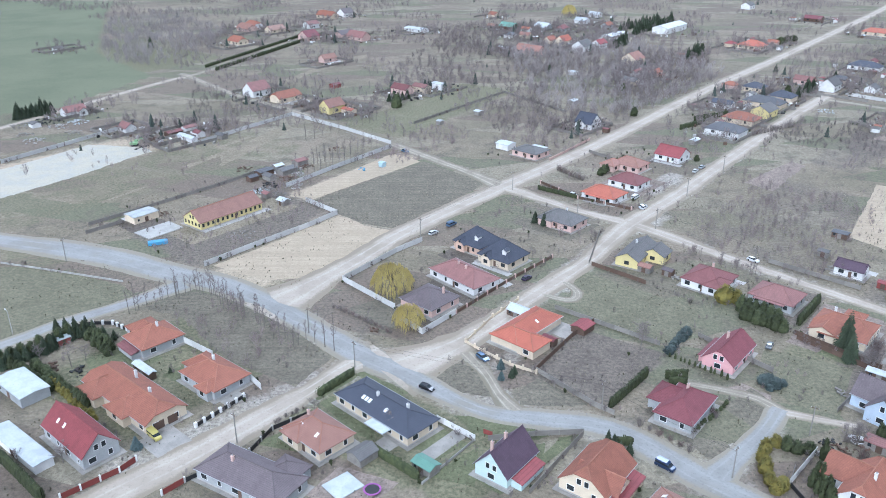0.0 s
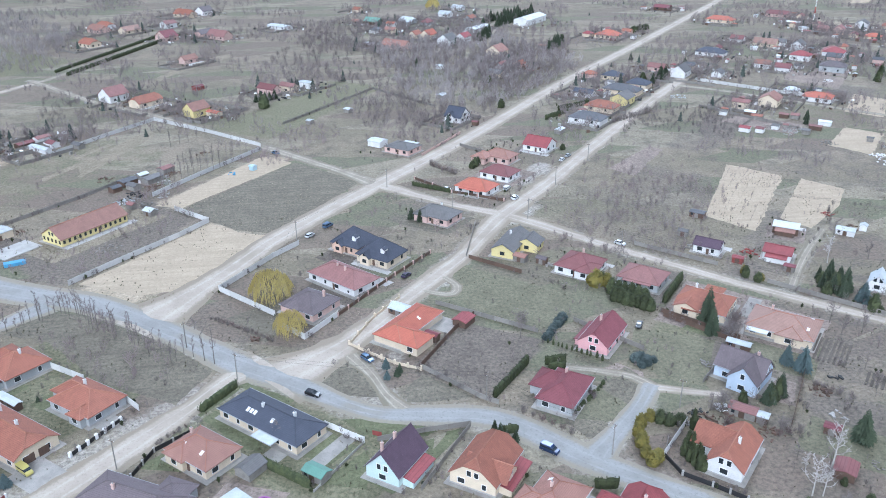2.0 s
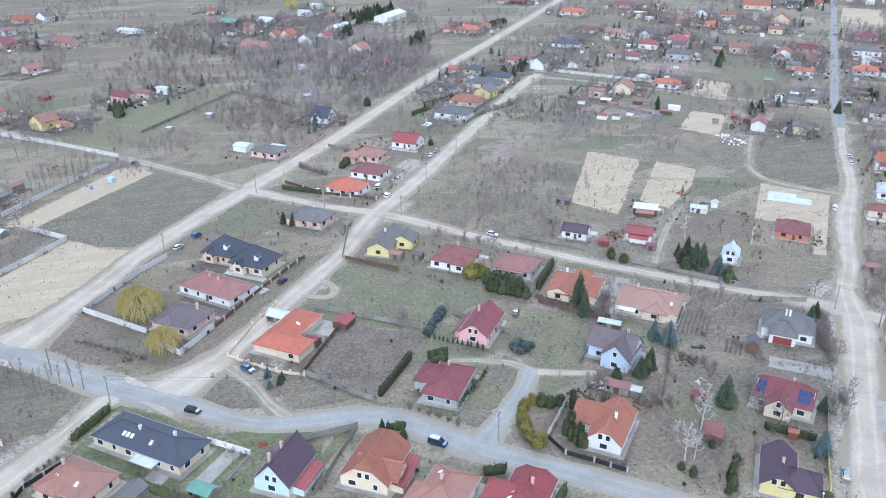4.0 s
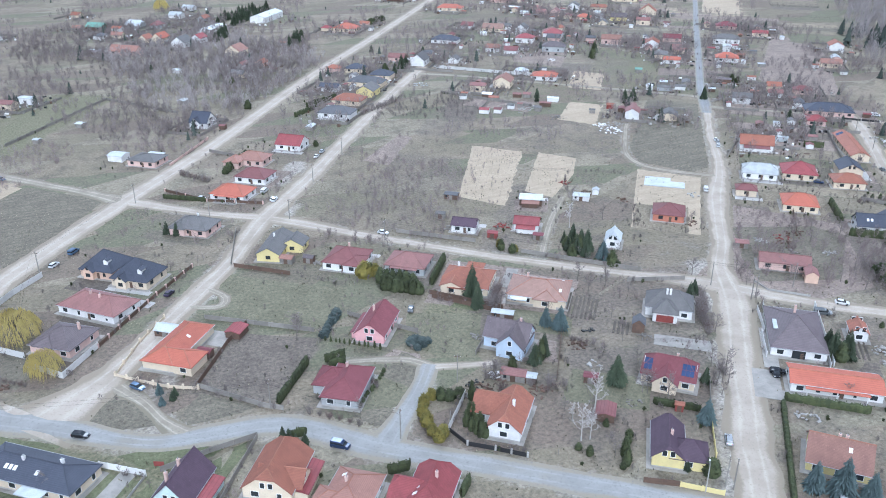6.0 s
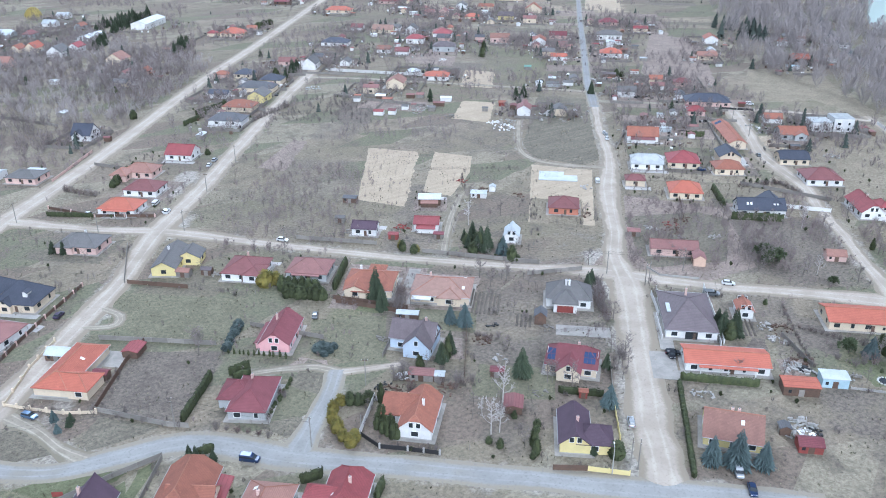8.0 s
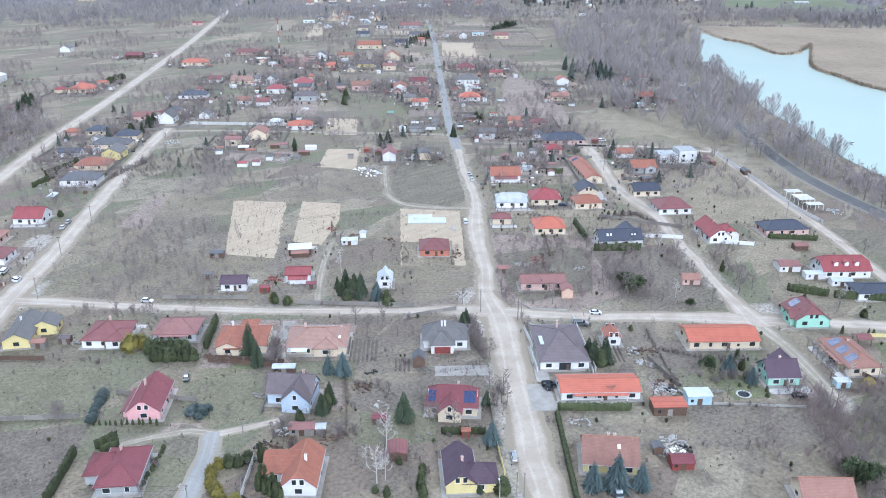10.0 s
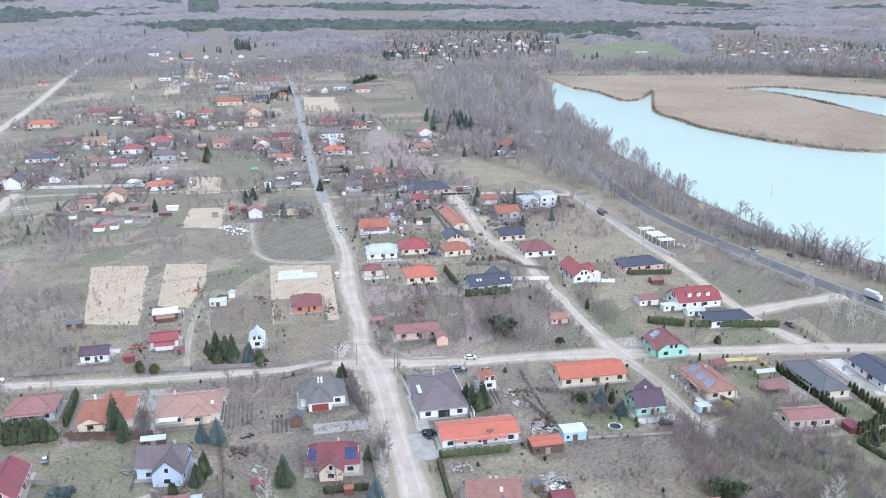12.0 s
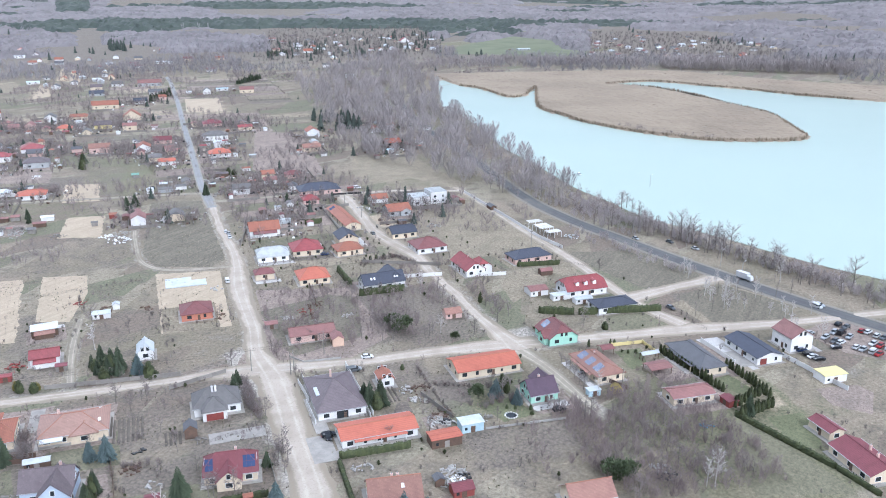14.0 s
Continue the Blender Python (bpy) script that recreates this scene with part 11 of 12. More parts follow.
PLOTS["plot_straw"] += [[(583, 921), (634, 980), (659, 963), (597, 898)], [(505, 834), (552, 909), (561, 902), (526, 854)], [(820, 801), (893, 866), (904, 849), (831, 782)], [(833, 1194), (911, 1283), (924, 1260), (848, 1170)],
                        [(476, 316), (519, 340), (524, 311), (496, 281)], [(-110, 389), (-96, 423), (-85, 441), (-81, 434), (-100, 379), (-105, 368)], [(-115, 539), (-93, 597), (-71, 637), (-58, 650), (-58, 637), (-92, 581), (-109, 529)]]
PLOTS["plot_soil"] += [[(386, 543), (424, 593), (431, 571), (394, 528)], [(201, 393), (221, 426), (234, 414), (212, 377)]]
PLOTS["plot_turf"] += [[(364, 506), (384, 531), (393, 516), (415, 470), (396, 450)]]
PLOTS["plot_dirt"] += [[(310, 499), (331, 529), (353, 496), (330, 469)], [(133, 343), (165, 373), (169, 366), (141, 331)]]
PLOTS["plot_sand"] += [[(190, 340), (206.5, 320), (163, 263), (151, 281)], [(213, 316), (224, 300.5), (209, 281.5), (185.5, 262.5), (179, 274)], [(240, 275), (257.5, 253), (236, 230), (213, 205), (194.5, 222.5)]]
PLOTS["plot_soil"] += [[(26.6, 191.5), (42.6, 210.8), (61.4, 198.6), (42.4, 175.2)]]
PLOTS["plot_turf"] += [[(46, 253), (79, 224), (66.7, 203), (47.5, 215.5), (39, 232)], [(90.4, 200.5), (110.8, 190), (97.6, 168), (88.5, 173), (82.5, 184)], [(-154, 257), (-142.7, 257), (-107.3, 243), (-99, 235), (-129.4, 206.5), (-160, 178)],
                       [(291, 83), (306, 65.7), (297.5, 50), (276, 75)], [(232.3, 25), (232.7, 17.5), (213.7, -7), (208.9, -10.9), (196, 11.6), (213, 23.7)]]
PLOTS["plot_dull"] += [[(-94, 226), (-85, 238.5), (-67.5, 234), (-50, 217.5), (-31, 197), (-39.3, 182), (-60.5, 195.7), (-80.6, 221)], [(229, 205), (257, 192), (261, 180), (229, 156), (204, 167), (207, 177)], [(357.5, 124), (375, 100), (351, 57), (329, 80), (341, 102)],
                       [(326, 64), (349, 50), (338, 20), (322, 19), (302, 42)], [(-30, 226), (-12, 238), (-6, 224), (-18, 209)], [(70, 172), (80, 181), (86, 169), (77, 160)], [(56, 161), (66, 158), (70, 150), (60, 152)], [(-8, 192), (0.6, 198.5), (12.2, 185.3), (12.6, 177), (4, 179), (-5, 186.6)], [(19.5, 180), (24.6, 186), (36.8, 174.3), (33.6, 172.6), (19, 173.6)]]
PLOTS["plot_straw"] += [[(322, 136), (340, 114), (328, 106), (327, 120), (297, 119), (286, 120.5), (304, 135)]]
PLOTS["plot_lawn"] += [[(-36.6, 180.4), (-23.6, 191), (-9.4, 179.2), (-11, 177.4), (-23, 187), (-32.2, 175.8)], [(2.6, 169), (8, 168.8), (14.5, 165.4), (7, 161.5)], [(257.4, 34.7), (262, 31), (255, 21), (249.5, 21), (251, 28)], [(239, 15.5), (246.8, 6.5), (235.6, 0), (228, -0.8), (224, 5)],
                       [(-100, 196), (-88, 206), (-78, 196), (-92, 184)], [(-70, 196), (-62, 190), (-68, 182), (-76, 188)], [(110, 203), (116, 198), (110, 192), (104, 198)], [(16, 156), (24, 158), (20, 146), (12, 140), (6, 146)], [(-36, 164), (-30, 170), (-22, 164), (-30, 156)]]
PLOTS["plot_dirt"] += [[(265.5, 4.4), (275, -7), (272, -12), (256, -12.6), (256.4, -1.2)], [(196, 165), (204, 170), (196, 184), (188, 180)], [(-24, 150), (-10, 144), (-18, 134), (-30, 140)], [(114, 172), (122, 166), (116, 156), (108, 162)], [(300, -2), (312, 14), (332, 4), (324, -30), (300, -28)]]
PLOTS["plot_paved"] += [[(285.4, 47), (291.5, 40.4), (280, 27.5), (272.5, 30.5)]]
PLOTS["plot_sand"] += [[(-80, 257.5), (-62, 247), (-47, 247), (-24, 282), (-19.5, 289), (-30, 293), (-33, 297), (-42, 303.5), (-51, 292), (-66, 274)], [(-66, 327), (-55, 323), (-11, 374.5), (-25, 387)]]
PLOTS["plot_dull"] += [[(-54, 322), (-9.5, 374.5), (19, 343), (-17, 290), (-30, 295), (-42, 305.5)]]
PLOTS["plot_soil"] += [[(211, 115), (202, 108), (203, 97), (220, 107.5)], [(185.5, 115.4), (189.6, 110.6), (195, 115.8), (192.4, 118.2)]]
PLOTS["plot_lawn"] += [[(261.2, 70), (268.6, 62.8), (258, 57.4), (250.5, 60.4)], [(204, 96), (213, 88), (207, 77), (198, 84)]]
PLOTS["plot_dirt"] += [[(188.1, 107.1), (195.3, 102.2), (188.9, 96.1), (182.7, 100.9)]]
PLOTS["plot_lawn"] += [[(-31.8, 174.8), (-28.7, 177.9), (-23.7, 171), (-17.3, 162.7), (-16.2, 158.9), (-21.5, 161.3), (-29.4, 171.8)], [(-7.7, 157.2), (-0.8, 164.3), (5.2, 157.9), (-1.6, 151.6)], [(-3.5, 145.8), (8, 157.1), (6.4, 142.9)],
                       [(8.2, 160.8), (9, 167.3), (20.3, 164), (25.1, 160.7), (21.2, 158.9)], [(21.9, 153), (27.3, 160), (33, 161.3), (22.4, 149.3)], [(-44.9, 157.9), (-39.1, 163), (-32.8, 154.3)]]
PLOTS["plot_dirt"] += [[(84.1, 177.4), (78.4, 183), (73.1, 180.6), (78.4, 169), (81.7, 171.7)]]
PLOTS["plot_turf"] += [[(64.2, 163.9), (70.6, 173.7), (78.4, 169), (71, 158.5), (62.5, 156.5)], [(125, 196), (139, 181), (127, 166), (112, 180)], [(118, 152), (134, 138), (124, 127), (107, 141)]]
PLOTS["plot_chalk"] += [[(-225, 300), (-215, 352), (-195.9, 380), (-181, 404), (-172, 403), (-150, 399), (-145, 392), (-153, 380), (-164, 359), (-176, 341), (-197, 312)]]
PLOTS["plot_straw"] += [[(-119.5, 366), (-102, 397), (-88.5, 421), (-91.5, 422), (-106, 399), (-122, 369)], [(-113, 396), (-104.5, 411), (-99, 420), (-102, 420.5), (-108, 411), (-116, 398)], [(-142, 319), (-129.5, 340), (-131, 341.5), (-143.5, 321)],
                        [(407, 237), (434, 221), (377, 152), (356, 134), (322, 168), (376, 209)], [(492, 346), (531, 326), (460, 235), (443, 228), (455, 270), (418, 288)], [(316, 63.5), (350, 49.7), (341, 22), (324, 20), (299, 43)]]
PLOTS["plot_dirt"] += [[(246, 222), (268, 189), (234, 147), (211, 149), (196, 171)], [(546, 484), (546, 433), (438, 328), (411, 339), (424, 380)], [(222, 410), (238, 424), (262, 396), (247, 380)], [(256, 60), (268, 50), (258, 38), (246, 48)]]
PLOTS["plot_dull"] += [[(327, 373), (345, 350), (270.5, 262), (259, 260), (247, 283), (258, 303)], [(355, 114), (376, 90), (354, 58), (330, 76)]]
SINGLE = {k: len(group) for k, group in PLOTS.items()}
FIXED = [np.array(p) for group in PLOTS.values() for p in group]
LOT = random.Random(91)


def clear_of_roads(x, y):
    return (np.hypot(ALL_ROADS[:, 0] - x, ALL_ROADS[:, 1] - y) - ALL_ROADS[:, 2]).min() > 1.5 and not (x > 380 and bool(inside(np.array([x]), np.array([y]), LAKE)[0]))


bounds = []
c48, s48 = math.cos(radians(48)), math.sin(radians(48))
v = -620.0
while v < 520:
    deep = LOT.uniform(32, 62)
    u = 60.0
    while u < 1250:
        wide = LOT.uniform(11, 24)
        quad = [((u + du) * c48 - (v + dv) * s48, (u + du) * s48 + (v + dv) * c48) for du, dv in ((0.6, 0.6), (wide - 0.6, 0.6), (wide - 0.6, deep - 0.6), (0.6, deep - 0.6))]
        mx, my = np.mean(quad, 0)
        far, turn = math.hypot(mx, my), math.degrees(math.atan2(mx, my))
        u += wide
        if not (330 < far < 1180 and -34 < turn < 68) or mx * 0.78 - my * 0.62 < 14 or (far < 520 and turn < 12) or not all(clear_of_roads(px, py) for px, py in quad) or LOT.random() < 0.2:
            continue
        if any(inside(np.array([mx, *(q[0] for q in quad)]), np.array([my, *(q[1] for q in quad)]), p).any() for p in (np.array(LAKESIDE), REEDS, *FIXED)):
            continue
        PLOTS[LOT.choice(("plot_straw", "plot_straw", "plot_soil", "plot_soil", "plot_turf", "plot_dull", "plot_dirt", "plot_dirt", "plot_dirt"))].append(quad)
        for p, q in zip(quad, quad[1:] + quad[:1]):
            if LOT.random() < 0.3:
                run = math.hypot(q[0] - p[0], q[1] - p[1])
                for i in range(int(run / 2.6)):
                    w = (i + LOT.random()) * 2.6 / run
                    bounds.append((p[0] + (q[0] - p[0]) * w + LOT.gauss(0, 0.5), p[1] + (q[1] - p[1]) * w + LOT.gauss(0, 0.5)))
    v += deep
# trodden yards and paved strips beside the houses
for hx, hy, rot, le, wi in list(HOUSES):
    far = math.hypot(hx, hy)
    if le < 9 or not 225 < far < 900:
        continue
    c, t = math.cos(radians(rot)), math.sin(radians(rot))
    a, b, ou, ov = le * LOT.uniform(0.6, 0.85), wi * LOT.uniform(0.75, 1.15), LOT.uniform(-3, 3), LOT.uniform(-3, 3)
    side, deep = LOT.choice((-1, 1)), LOT.uniform(2.0, 4.0)
    for key, quad in ((LOT.choice(("plot_dirt", "plot_dirt", "plot_soil", "plot_dull", "plot_straw")), ((ou - a, ov - b), (ou + a, ov - b), (ou + a, ov + b), (ou - a, ov + b))),
                      ("plot_paved", ((-le / 2, side * wi / 2), (le / 2 + 2, side * wi / 2), (le / 2 + 2, side * (wi / 2 + deep)), (-le / 2, side * (wi / 2 + deep))))):
        quad = [(hx + u * c - w * t, hy + u * t + w * c) for u, w in quad]
        if all(clear_of_roads(px, py) for px, py in quad) and LOT.random() < (0.85 if key != "plot_paved" else 0.45):
            PLOTS[key].append(quad)


def cover_sheet(key, quads, lift, kind=""):
    """Plots laid on the ground with slightly uneven rims, each a hair above the last."""
    verts, faces = [], []
    for i, quad in enumerate(quads):
        k = len(verts)
        for p, q in zip(quad, quad[1:] + quad[:1]):
            n = max(4, int(math.hypot(q[0] - p[0], q[1] - p[1]) / 2.2))
            loose = (0.25 if math.hypot(*p) < 380 else 0.6) if key != "plot_paved" else 0.05
            for w in np.arange(n) / n:
                verts.append((p[0] + (q[0] - p[0]) * w + LOT.uniform(-loose, loose), p[1] + (q[1] - p[1]) * w + LOT.uniform(-loose, loose), lift + i * 0.00004))
        ring = tuple(range(k, len(verts)))
        area = sum(a[0] * b[1] - b[0] * a[1] for a, b in zip(quad, quad[1:] + quad[:1]))
        faces.append(ring if area > 0 else ring[::-1])
    me = bpy.data.meshes.new("garden_plots")
    me.from_pydata(verts, [], faces)
    me.materials.append(MATS[key])
    if kind:
        return tagged(new("garden_plots", me), COVER[key] + " about the farther village", "garden plot", kind=kind)
    return tagged(new("garden_plot", me), COVER_ONE[key], "garden plot", kind="structure")


COVER_ONE = {"plot_sand": "pale sandy plot with faint furrows", "plot_straw": "plot of bleached winter grass", "plot_soil": "dark dug garden plot", "plot_turf": "dull green grass plot", "plot_dirt": "trodden bare earth yard",
             "plot_dull": "dull brown unmown plot", "plot_lawn": "mown green lawn beside a house", "plot_paved": "pale paved yard", "plot_chalk": "dumped near-white sand on a field"}
for n_cover, (key, group) in enumerate(PLOTS.items()):
    if len(group) > SINGLE[key]:
        cover_sheet(key, group[SINGLE[key]:], 0.010 + 0.0035 * n_cover + (0.012 if key == "plot_paved" else 0), "stuff")
    for k, quad in enumerate(group[:SINGLE[key]]):
        cover_sheet(key, [quad], 0.0120 + 0.0035 * n_cover + 0.0004 * k)
wood("boundary_shrubs", bounds, 2.6, 14, 0.10, "twigs", "leafless shrubs along the bounds of the farther plots", 92)

# shrubs along the garden fences and round the houses
SHRUB = random.Random(44)
green, brown = [], []
for line in FENCE_LINES:
    for (x0, y0), (x1, y1) in zip(line, line[1:]):
        run = math.hypot(x1 - x0, y1 - y0)
        for _ in range(int(run / 2.2)):
            u, off = SHRUB.random(), SHRUB.choice((-1, 1)) * SHRUB.uniform(0.5, 1.6)
            px, py = x0 + (x1 - x0) * u - off * (y1 - y0) / run, y0 + (y1 - y0) * u + off * (x1 - x0) / run
            if noise.noise((px / 9, py / 9, 1.5)) > 0.0 and free(px, py, 0.6):
                (green if SHRUB.random() < 0.1 else brown).append((px, py))
for hx, hy, rot, le, wi in HOUSES:
    if le > 9 and math.hypot(hx, hy) < 900:
        for _ in range(9 if math.hypot(hx, hy) < 300 else 20):
            a, k = SHRUB.uniform(0, 2 * math.pi), SHRUB.uniform(0.65, 1.5)
            px, py = hx + math.cos(a) * le * k, hy + math.sin(a) * le * k
            if free(px, py, 1.2):
                (green if SHRUB.random() < 0.2 else brown).append((px, py))
wood("garden_evergreens", green, 1.5, 44, 0.28, "thuja_leaf", "small dark evergreen shrubs about the gardens", 45)
wood("fence_brush", brown, 2.2, 46, 0.045, "twigs", "leafless shrubs along fences and house walls", 46)


# tussocks of dead grass and weeds over the rough ground
MATS["tussock"] = surface("tussock", (0.150, 0.130, 0.088), (0.100, 0.092, 0.060), 0.05, 1.5, 0.95, 0.0, 0.0, 0.0)
TUFT = random.Random(58)
tufts = []
for _ in range(15000):
    px, py = TUFT.uniform(-150, 300), TUFT.uniform(70, 330)
    if noise.noise((px / 7, py / 7, 9.0)) + 0.5 * noise.noise((px / 23, py / 23, 3.0)) > 0.05 and clear_of_roads(px, py) and free(px, py, 0.8):
        tufts.append((px, py))
tagged(wood("grass_tussocks", tufts, 0.6, 14, 0.10, "tussock", "", 59), "tussocks of dead grass and weeds on rough ground", "grass", kind="stuff")


# kitchen gardens: ridged beds of dark earth
def beds(x, y, rot, count, length, gap=1.3):
    bm = bmesh.new()
    for i in range(count):
        v = i * gap
        start = len(bm.verts)
        solid(bm, [(0, v - 0.42, -0.02), (length, v - 0.42, -0.02), (length - 0.2, v - 0.12, 0.2), (0.2, v - 0.12, 0.2), (0, v + 0.42, -0.02), (length, v + 0.42, -0.02), (length - 0.2, v + 0.12, 0.2), (0.2, v + 0.12, 0.2)],
              [(0, 1, 2, 3), (3, 2, 6, 7), (7, 6, 5, 4), (0, 3, 7, 4), (1, 5, 6, 2)])
    ob = link("vegetable_beds", bm, "bed_soil")
    ob.matrix_basis = pose(x, y, 0, 0, 0, rot)
    return tagged(ob, "ridged beds of bare earth in a kitchen garden", "garden bed", kind="stuff")


MATS["bed_soil"] = surface("bed_soil", (0.15, 0.128, 0.105), (0.10, 0.088, 0.072), 0.3, 2.5, 0.95, 0.0, 0.25, 0.4, 0.05)
for bx, by, turn, count, length in ((142.5, 159.5, 48, 4, 7.5), (139, 171, 48, 7, 14), (194, 118, 48, 5, 11), (135.5, 180, 48, 5, 12)):
    beds(bx, by, turn, count, length)

# cut-back vines in rows on the pale plot
vines = []
for i in range(7):
    for j in range(27):
        u, w = -34 + 2.6 * j, -11 + 3.7 * i
        c, t = math.cos(radians(53)), math.sin(radians(53))
        px, py = 176 + u * c - w * t, 299 + u * t + w * c
        if noise.noise((px / 8, py / 8, 6.0)) > -0.25:
            vines.append((px + SHRUB.gauss(0, 0.2), py + SHRUB.gauss(0, 0.2)))
for _ in range(90):
    u, w = SHRUB.uniform(16, 36), SHRUB.uniform(-12, 12)
    vines.append((176 + u * c - w * t, 299 + u * t + w * c))
wood("vine_rows", vines, 0.6, 12, 0.06, "scrub_twigs", "rows of cut-back vines on a pale plot", 47)

# ---- stands of trees and thickets of the farther village ----
wood("street_brush", spots_in([(95, 447), (172, 538), (209, 647), (134, 637)], 420, 71), 6.5, 40, 0.09, "twigs", "dense dark leafless brush beside the long street", 71)
wood("lane_brush", spots_in([(-147, 462), (-107, 455), (-124, 518), (-162, 526)], 70, 72), 4.5, 46, 0.06, "twigs", "leafless brush beside an earth lane", 72)
wood("garden_brush", spots_in([(0, 639), (138, 661), (164, 791), (1, 778)], 420, 73), 6.5, 34, 0.11, "twigs", "leafless trees among the farther gardens", 73)
wood("plot_brush", spots_in([(-41, 569), (6, 747), (67, 634), (121, 648), (135, 551), (91, 458), (74, 512), (40, 503), (10, 547)], 520, 79), 6.0, 40, 0.09, "twigs", "dark leafless brush on unkept plots", 79)
wood("orchard_brush", spots_in([(22, 475), (52, 500), (78, 461), (65, 416), (25, 419)], 130, 80), 6.0, 44, 0.07, "twigs", "slender leafless trees on an unkept plot", 80)
wood("corner_brush", spots_in([(168, 414), (195, 445), (221, 439), (234, 414), (213, 375), (193, 387)], 150, 81), 3.6, 40, 0.06, "twigs", "dark leafless thicket at the edge of a field", 81)
firs("fir_block", spots_in([(1036, 1255), (1052, 1226), (1205, 1401), (1187, 1434)], 70, 74), 12, "square dark fir plantation", 74)
wood("village_grove", spots_in([(549, 752), (644, 665), (952, 1015), (793, 1126)], 420, 76), 7.5, 34, 0.13, "twigs", "leafless trees between the farther houses", 76)
firs("settlement_firs", spots_in([(1013, 905), (1296, 709), (1736, 951), (1279, 1141)], 90, 77), 11, "dark firs among the farther houses", 77)
wood("settlement_trees", spots_in([(846, 870), (1161, 635), (1772, 971), (1336, 1367)], 700, 78), 9, 26, 0.2, "twigs", "leafless trees round the farther settlement", 78)

# houses of the farther settlements, small and half hidden by trees
FARM = random.Random(23)
for quarter, count, gap in (([(1022, 872), (1271, 718), (1482, 815), (1818, 1058), (1588, 1353)], 52, 20), ([(1364, 464), (1404, 306), (1425, 185), (1705, 190), (1966, 435), (1936, 663)], 44, 22), ([(600, 900), (760, 830), (1000, 1100), (860, 1230)], 26, 22), ([(0, 690), (136, 700), (174, 846), (1, 850)], 8, 16)):
    taken = []
    for px, py in spots_in(quarter, count * 5, count):
        if len(taken) < count and free(px, py, 5.0) and all(math.hypot(px - qx, py - qy) > gap for qx, qy in taken):
            taken.append((px, py))
            le = FARM.uniform(9, 15)
            h = house(px, py, FARM.choice((48, 138, 228, 318)), le, le * FARM.uniform(0.6, 0.8), roof=FARM.choice(("rose_tile", "crimson_dull_tile", "grey_tile", "metal_light", "metal_light", "terracotta", "slate_grey_tile", "metal_light")),
                      wall=FARM.choice(("render_white", "render_cream", "render_grey", "render_white")), hip=FARM.choice((0, 0, 1, 0.4)), slope=FARM.choice((0.5, 0.7)), rich=0)


# what stands about in the yards: crates, boards, tanks and barrows
def clutter(name, spots, low, high, material, label, seed):
    r = random.Random(seed)
    v, f = [], []
    for px, py in spots:
        a, k = r.uniform(0, math.pi), len(v)
        le, wi, h = r.uniform(low, high), r.uniform(low, high) * 0.5, r.uniform(0.3, 0.5 + high * 0.35)
        c, s = math.cos(a), math.sin(a)
        for z, t in ((0.0, 1.0), (h, 0.88)):
            v += [(px + (u * c - w * s) * t, py + (u * s + w * c) * t, z + float(height(px, py)) - 0.03) for u, w in ((-le / 2, -wi / 2), (le / 2, -wi / 2), (le / 2, wi / 2), (-le / 2, wi / 2))]
        f += [tuple(k + i for i in q) for q in ((4, 5, 6, 7), (0, 1, 5, 4), (1, 2, 6, 5), (2, 3, 7, 6), (3, 0, 4, 7))]
    me = bpy.data.meshes.new(name)
    me.from_pydata(v, [], f)
    me.materials.append(MATS[material])
    tagged(new(name, me), label, "yard clutter", kind="stuff")


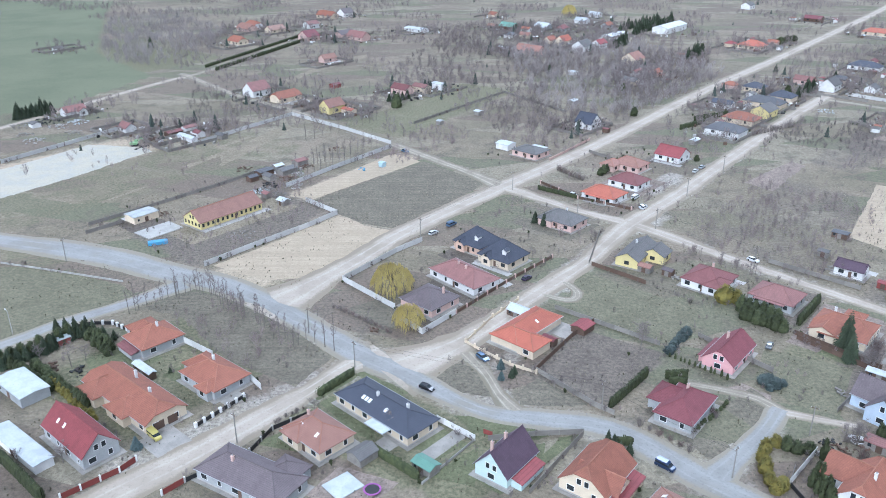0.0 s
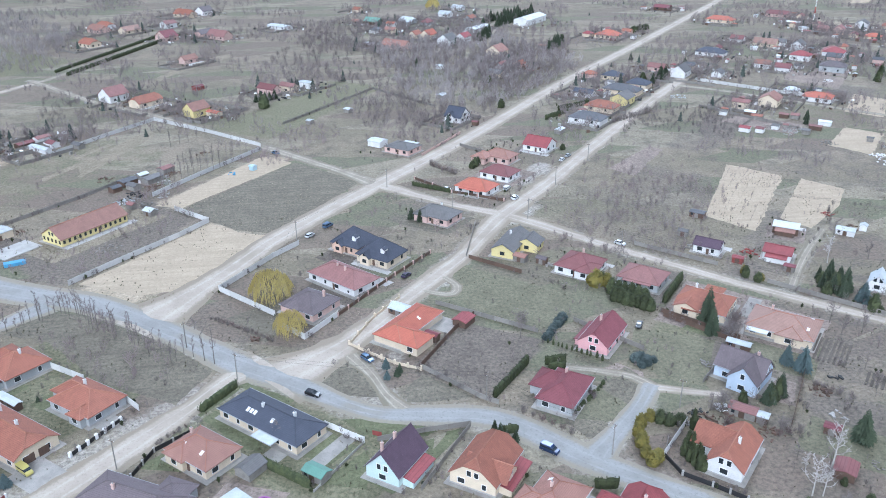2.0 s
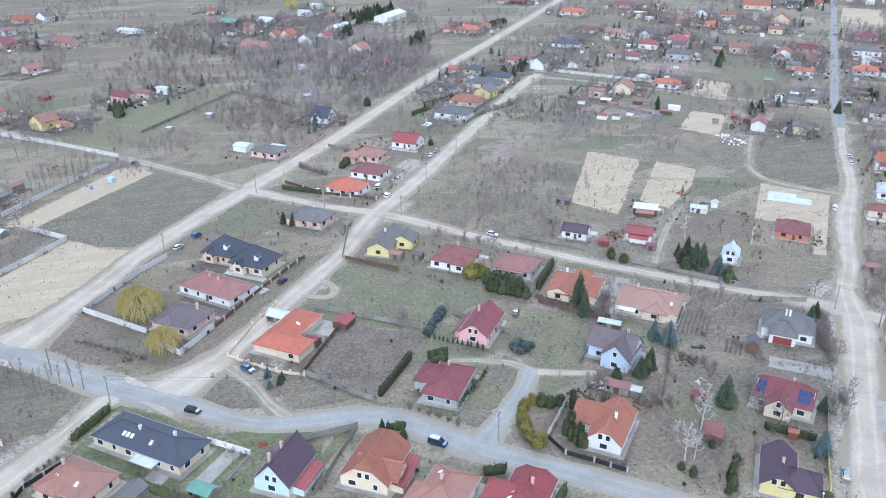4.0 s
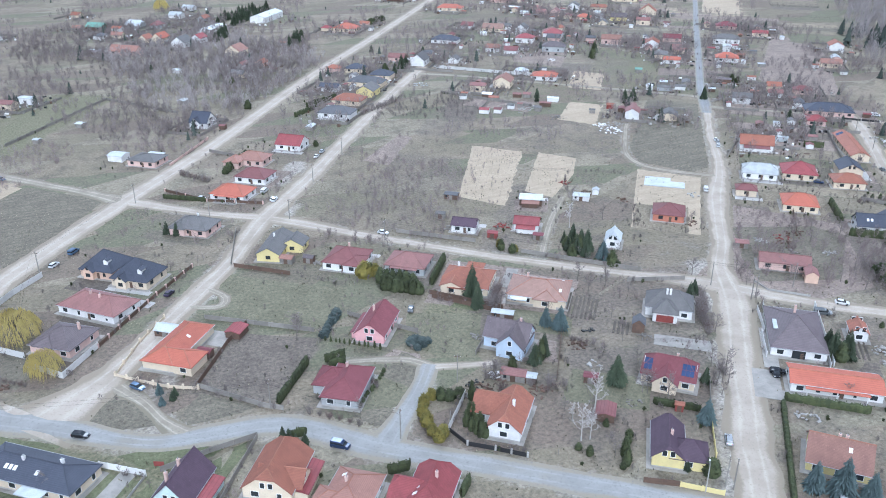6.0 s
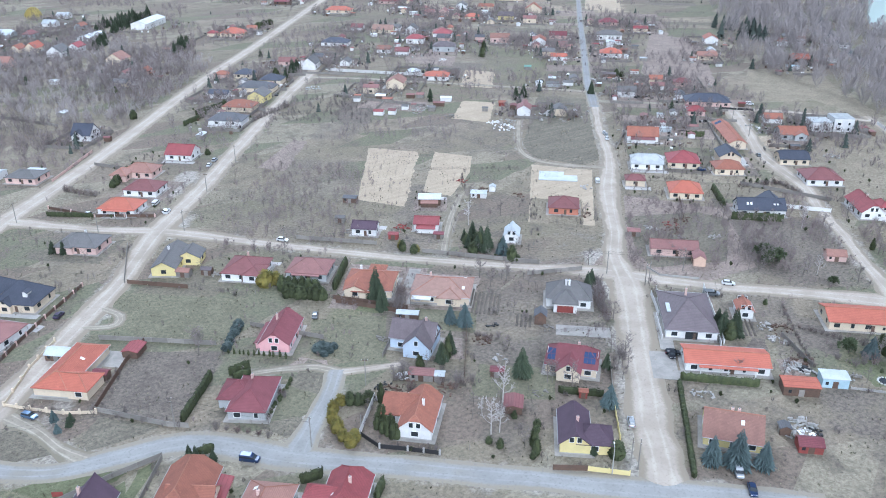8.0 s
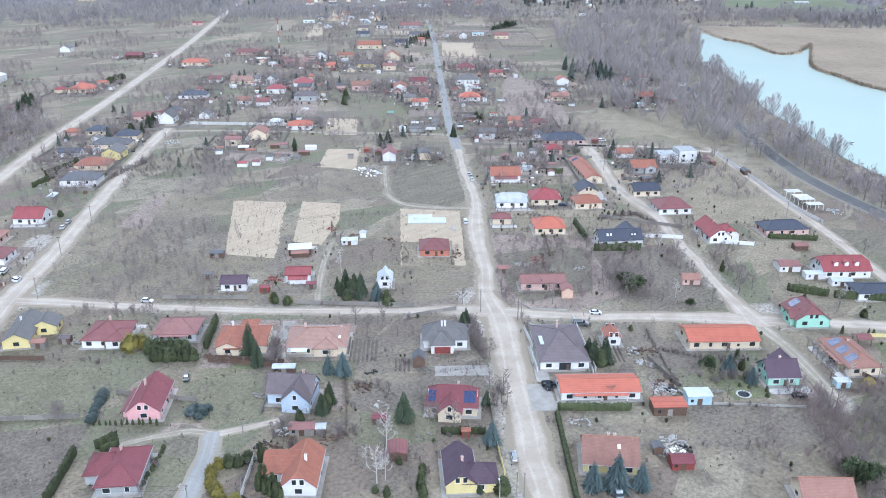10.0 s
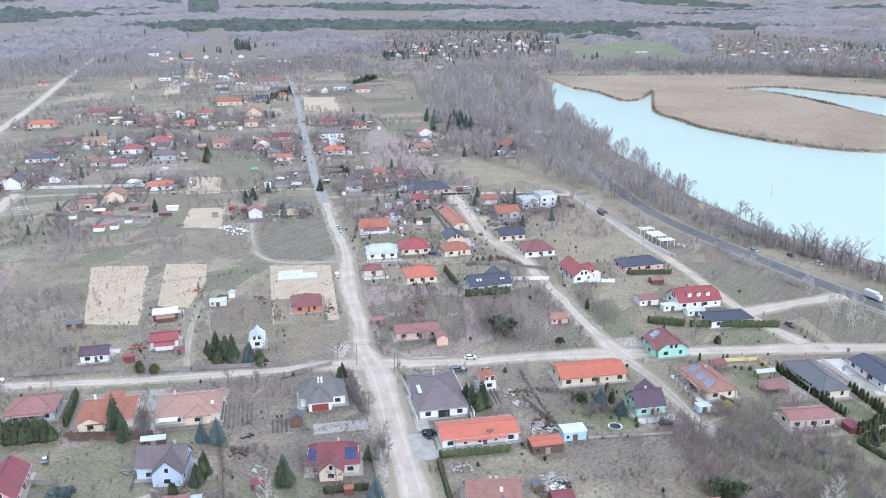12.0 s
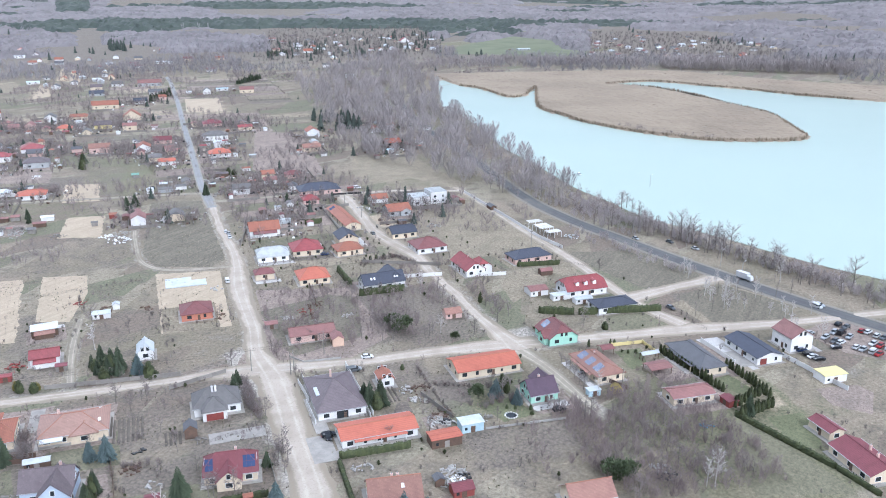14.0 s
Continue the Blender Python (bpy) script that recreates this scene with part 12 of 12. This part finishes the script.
YARD = random.Random(52)
heaps, yard_trees, yard_firs, rails = {m: [] for m in ("white_paint", "wood_dark", "concrete", "plastic_dark", "wood_pale")}, [], [], []
for hx, hy, rot, le, wi in list(HOUSES):
    far = math.hypot(hx, hy)
    if le < 8 or not 405 < far < 950:
        continue
    for _ in range(26 if far < 620 else 18):
        a, d = YARD.uniform(0, 2 * math.pi), le * 0.5 + YARD.uniform(2, 13)
        px, py = hx + d * math.cos(a), hy + d * math.sin(a)
        if free(px, py, 0.9):
            heaps[YARD.choice(("white_paint", "wood_dark", "wood_dark", "concrete", "concrete", "plastic_dark", "plastic_dark", "wood_pale", "wood_pale"))].append((px, py))
    if far < 430:
        continue
    for _ in range(24):
        a, d = YARD.uniform(0, 2 * math.pi), le * 0.5 + YARD.uniform(2, 24)
        px, py = hx + d * math.cos(a), hy + d * math.sin(a)
        if free(px, py, 1.5):
            (yard_firs if YARD.random() < 0.05 else yard_trees).append((px, py))
    turn = radians(48)
    c, s, ox, oy = math.cos(turn), math.sin(turn), YARD.uniform(-6, 6), YARD.uniform(-6, 6)
    a, b = le * 0.5 + YARD.uniform(5, 14), wi * 0.5 + YARD.uniform(4, 9)
    corners = [(hx + (ox + u) * c - (oy + w) * s, hy + (ox + u) * s + (oy + w) * c) for u, w in ((-a, -b), (a, -b), (a, b), (-a, b))]
    for p, q in zip(corners, corners[1:] + corners[:1]):
        if YARD.random() < 0.72:
            n = max(1, int(math.hypot(q[0] - p[0], q[1] - p[1]) / 4))
            for i in range(n):
                g = [(p[0] + (q[0] - p[0]) * u, p[1] + (q[1] - p[1]) * u) for u in (i / n, (i + 1) / n)]
                if free((g[0][0] + g[1][0]) / 2, (g[0][1] + g[1][1]) / 2, 0.4):
                    rails.append(g)
for m, word in (("white_paint", "pale"), ("wood_dark", "dark wooden"), ("concrete", "grey concrete"), ("plastic_dark", "black"), ("wood_pale", "weathered wooden")):
    clutter("yard_clutter", heaps[m], 0.6, 2.8, m, f"{word} crates, stacks and garden things about the yards", 53)
wood("yard_trees", yard_trees, 7.5, 46, 0.10, "twigs", "leafless fruit trees beside the farther houses", 54)
firs("yard_firs", yard_firs, 7.0, "dark conifers beside the farther houses", 55)
bm = bmesh.new()
for (x0, y0), (x1, y1) in rails:
    way = Vector((x1 - x0, y1 - y0, 0)).normalized() * 0.06
    nx, ny, z = -way.y, way.x, float(height(x0, y0))
    solid(bm, [(x0 - nx, y0 - ny, z), (x1 - nx, y1 - ny, z), (x1 + nx, y1 + ny, z), (x0 + nx, y0 + ny, z), (x0 - nx, y0 - ny, z + 1.5), (x1 - nx, y1 - ny, z + 1.5), (x1 + nx, y1 + ny, z + 1.5), (x0 + nx, y0 + ny, z + 1.5)],
          [(4, 5, 6, 7), (0, 1, 5, 4), (1, 2, 6, 5), (2, 3, 7, 6), (3, 0, 4, 7)])
tagged(link("far_garden_fences", bm, "wood_pale"), "grey board fences round the farther gardens", "fence", kind="stuff")
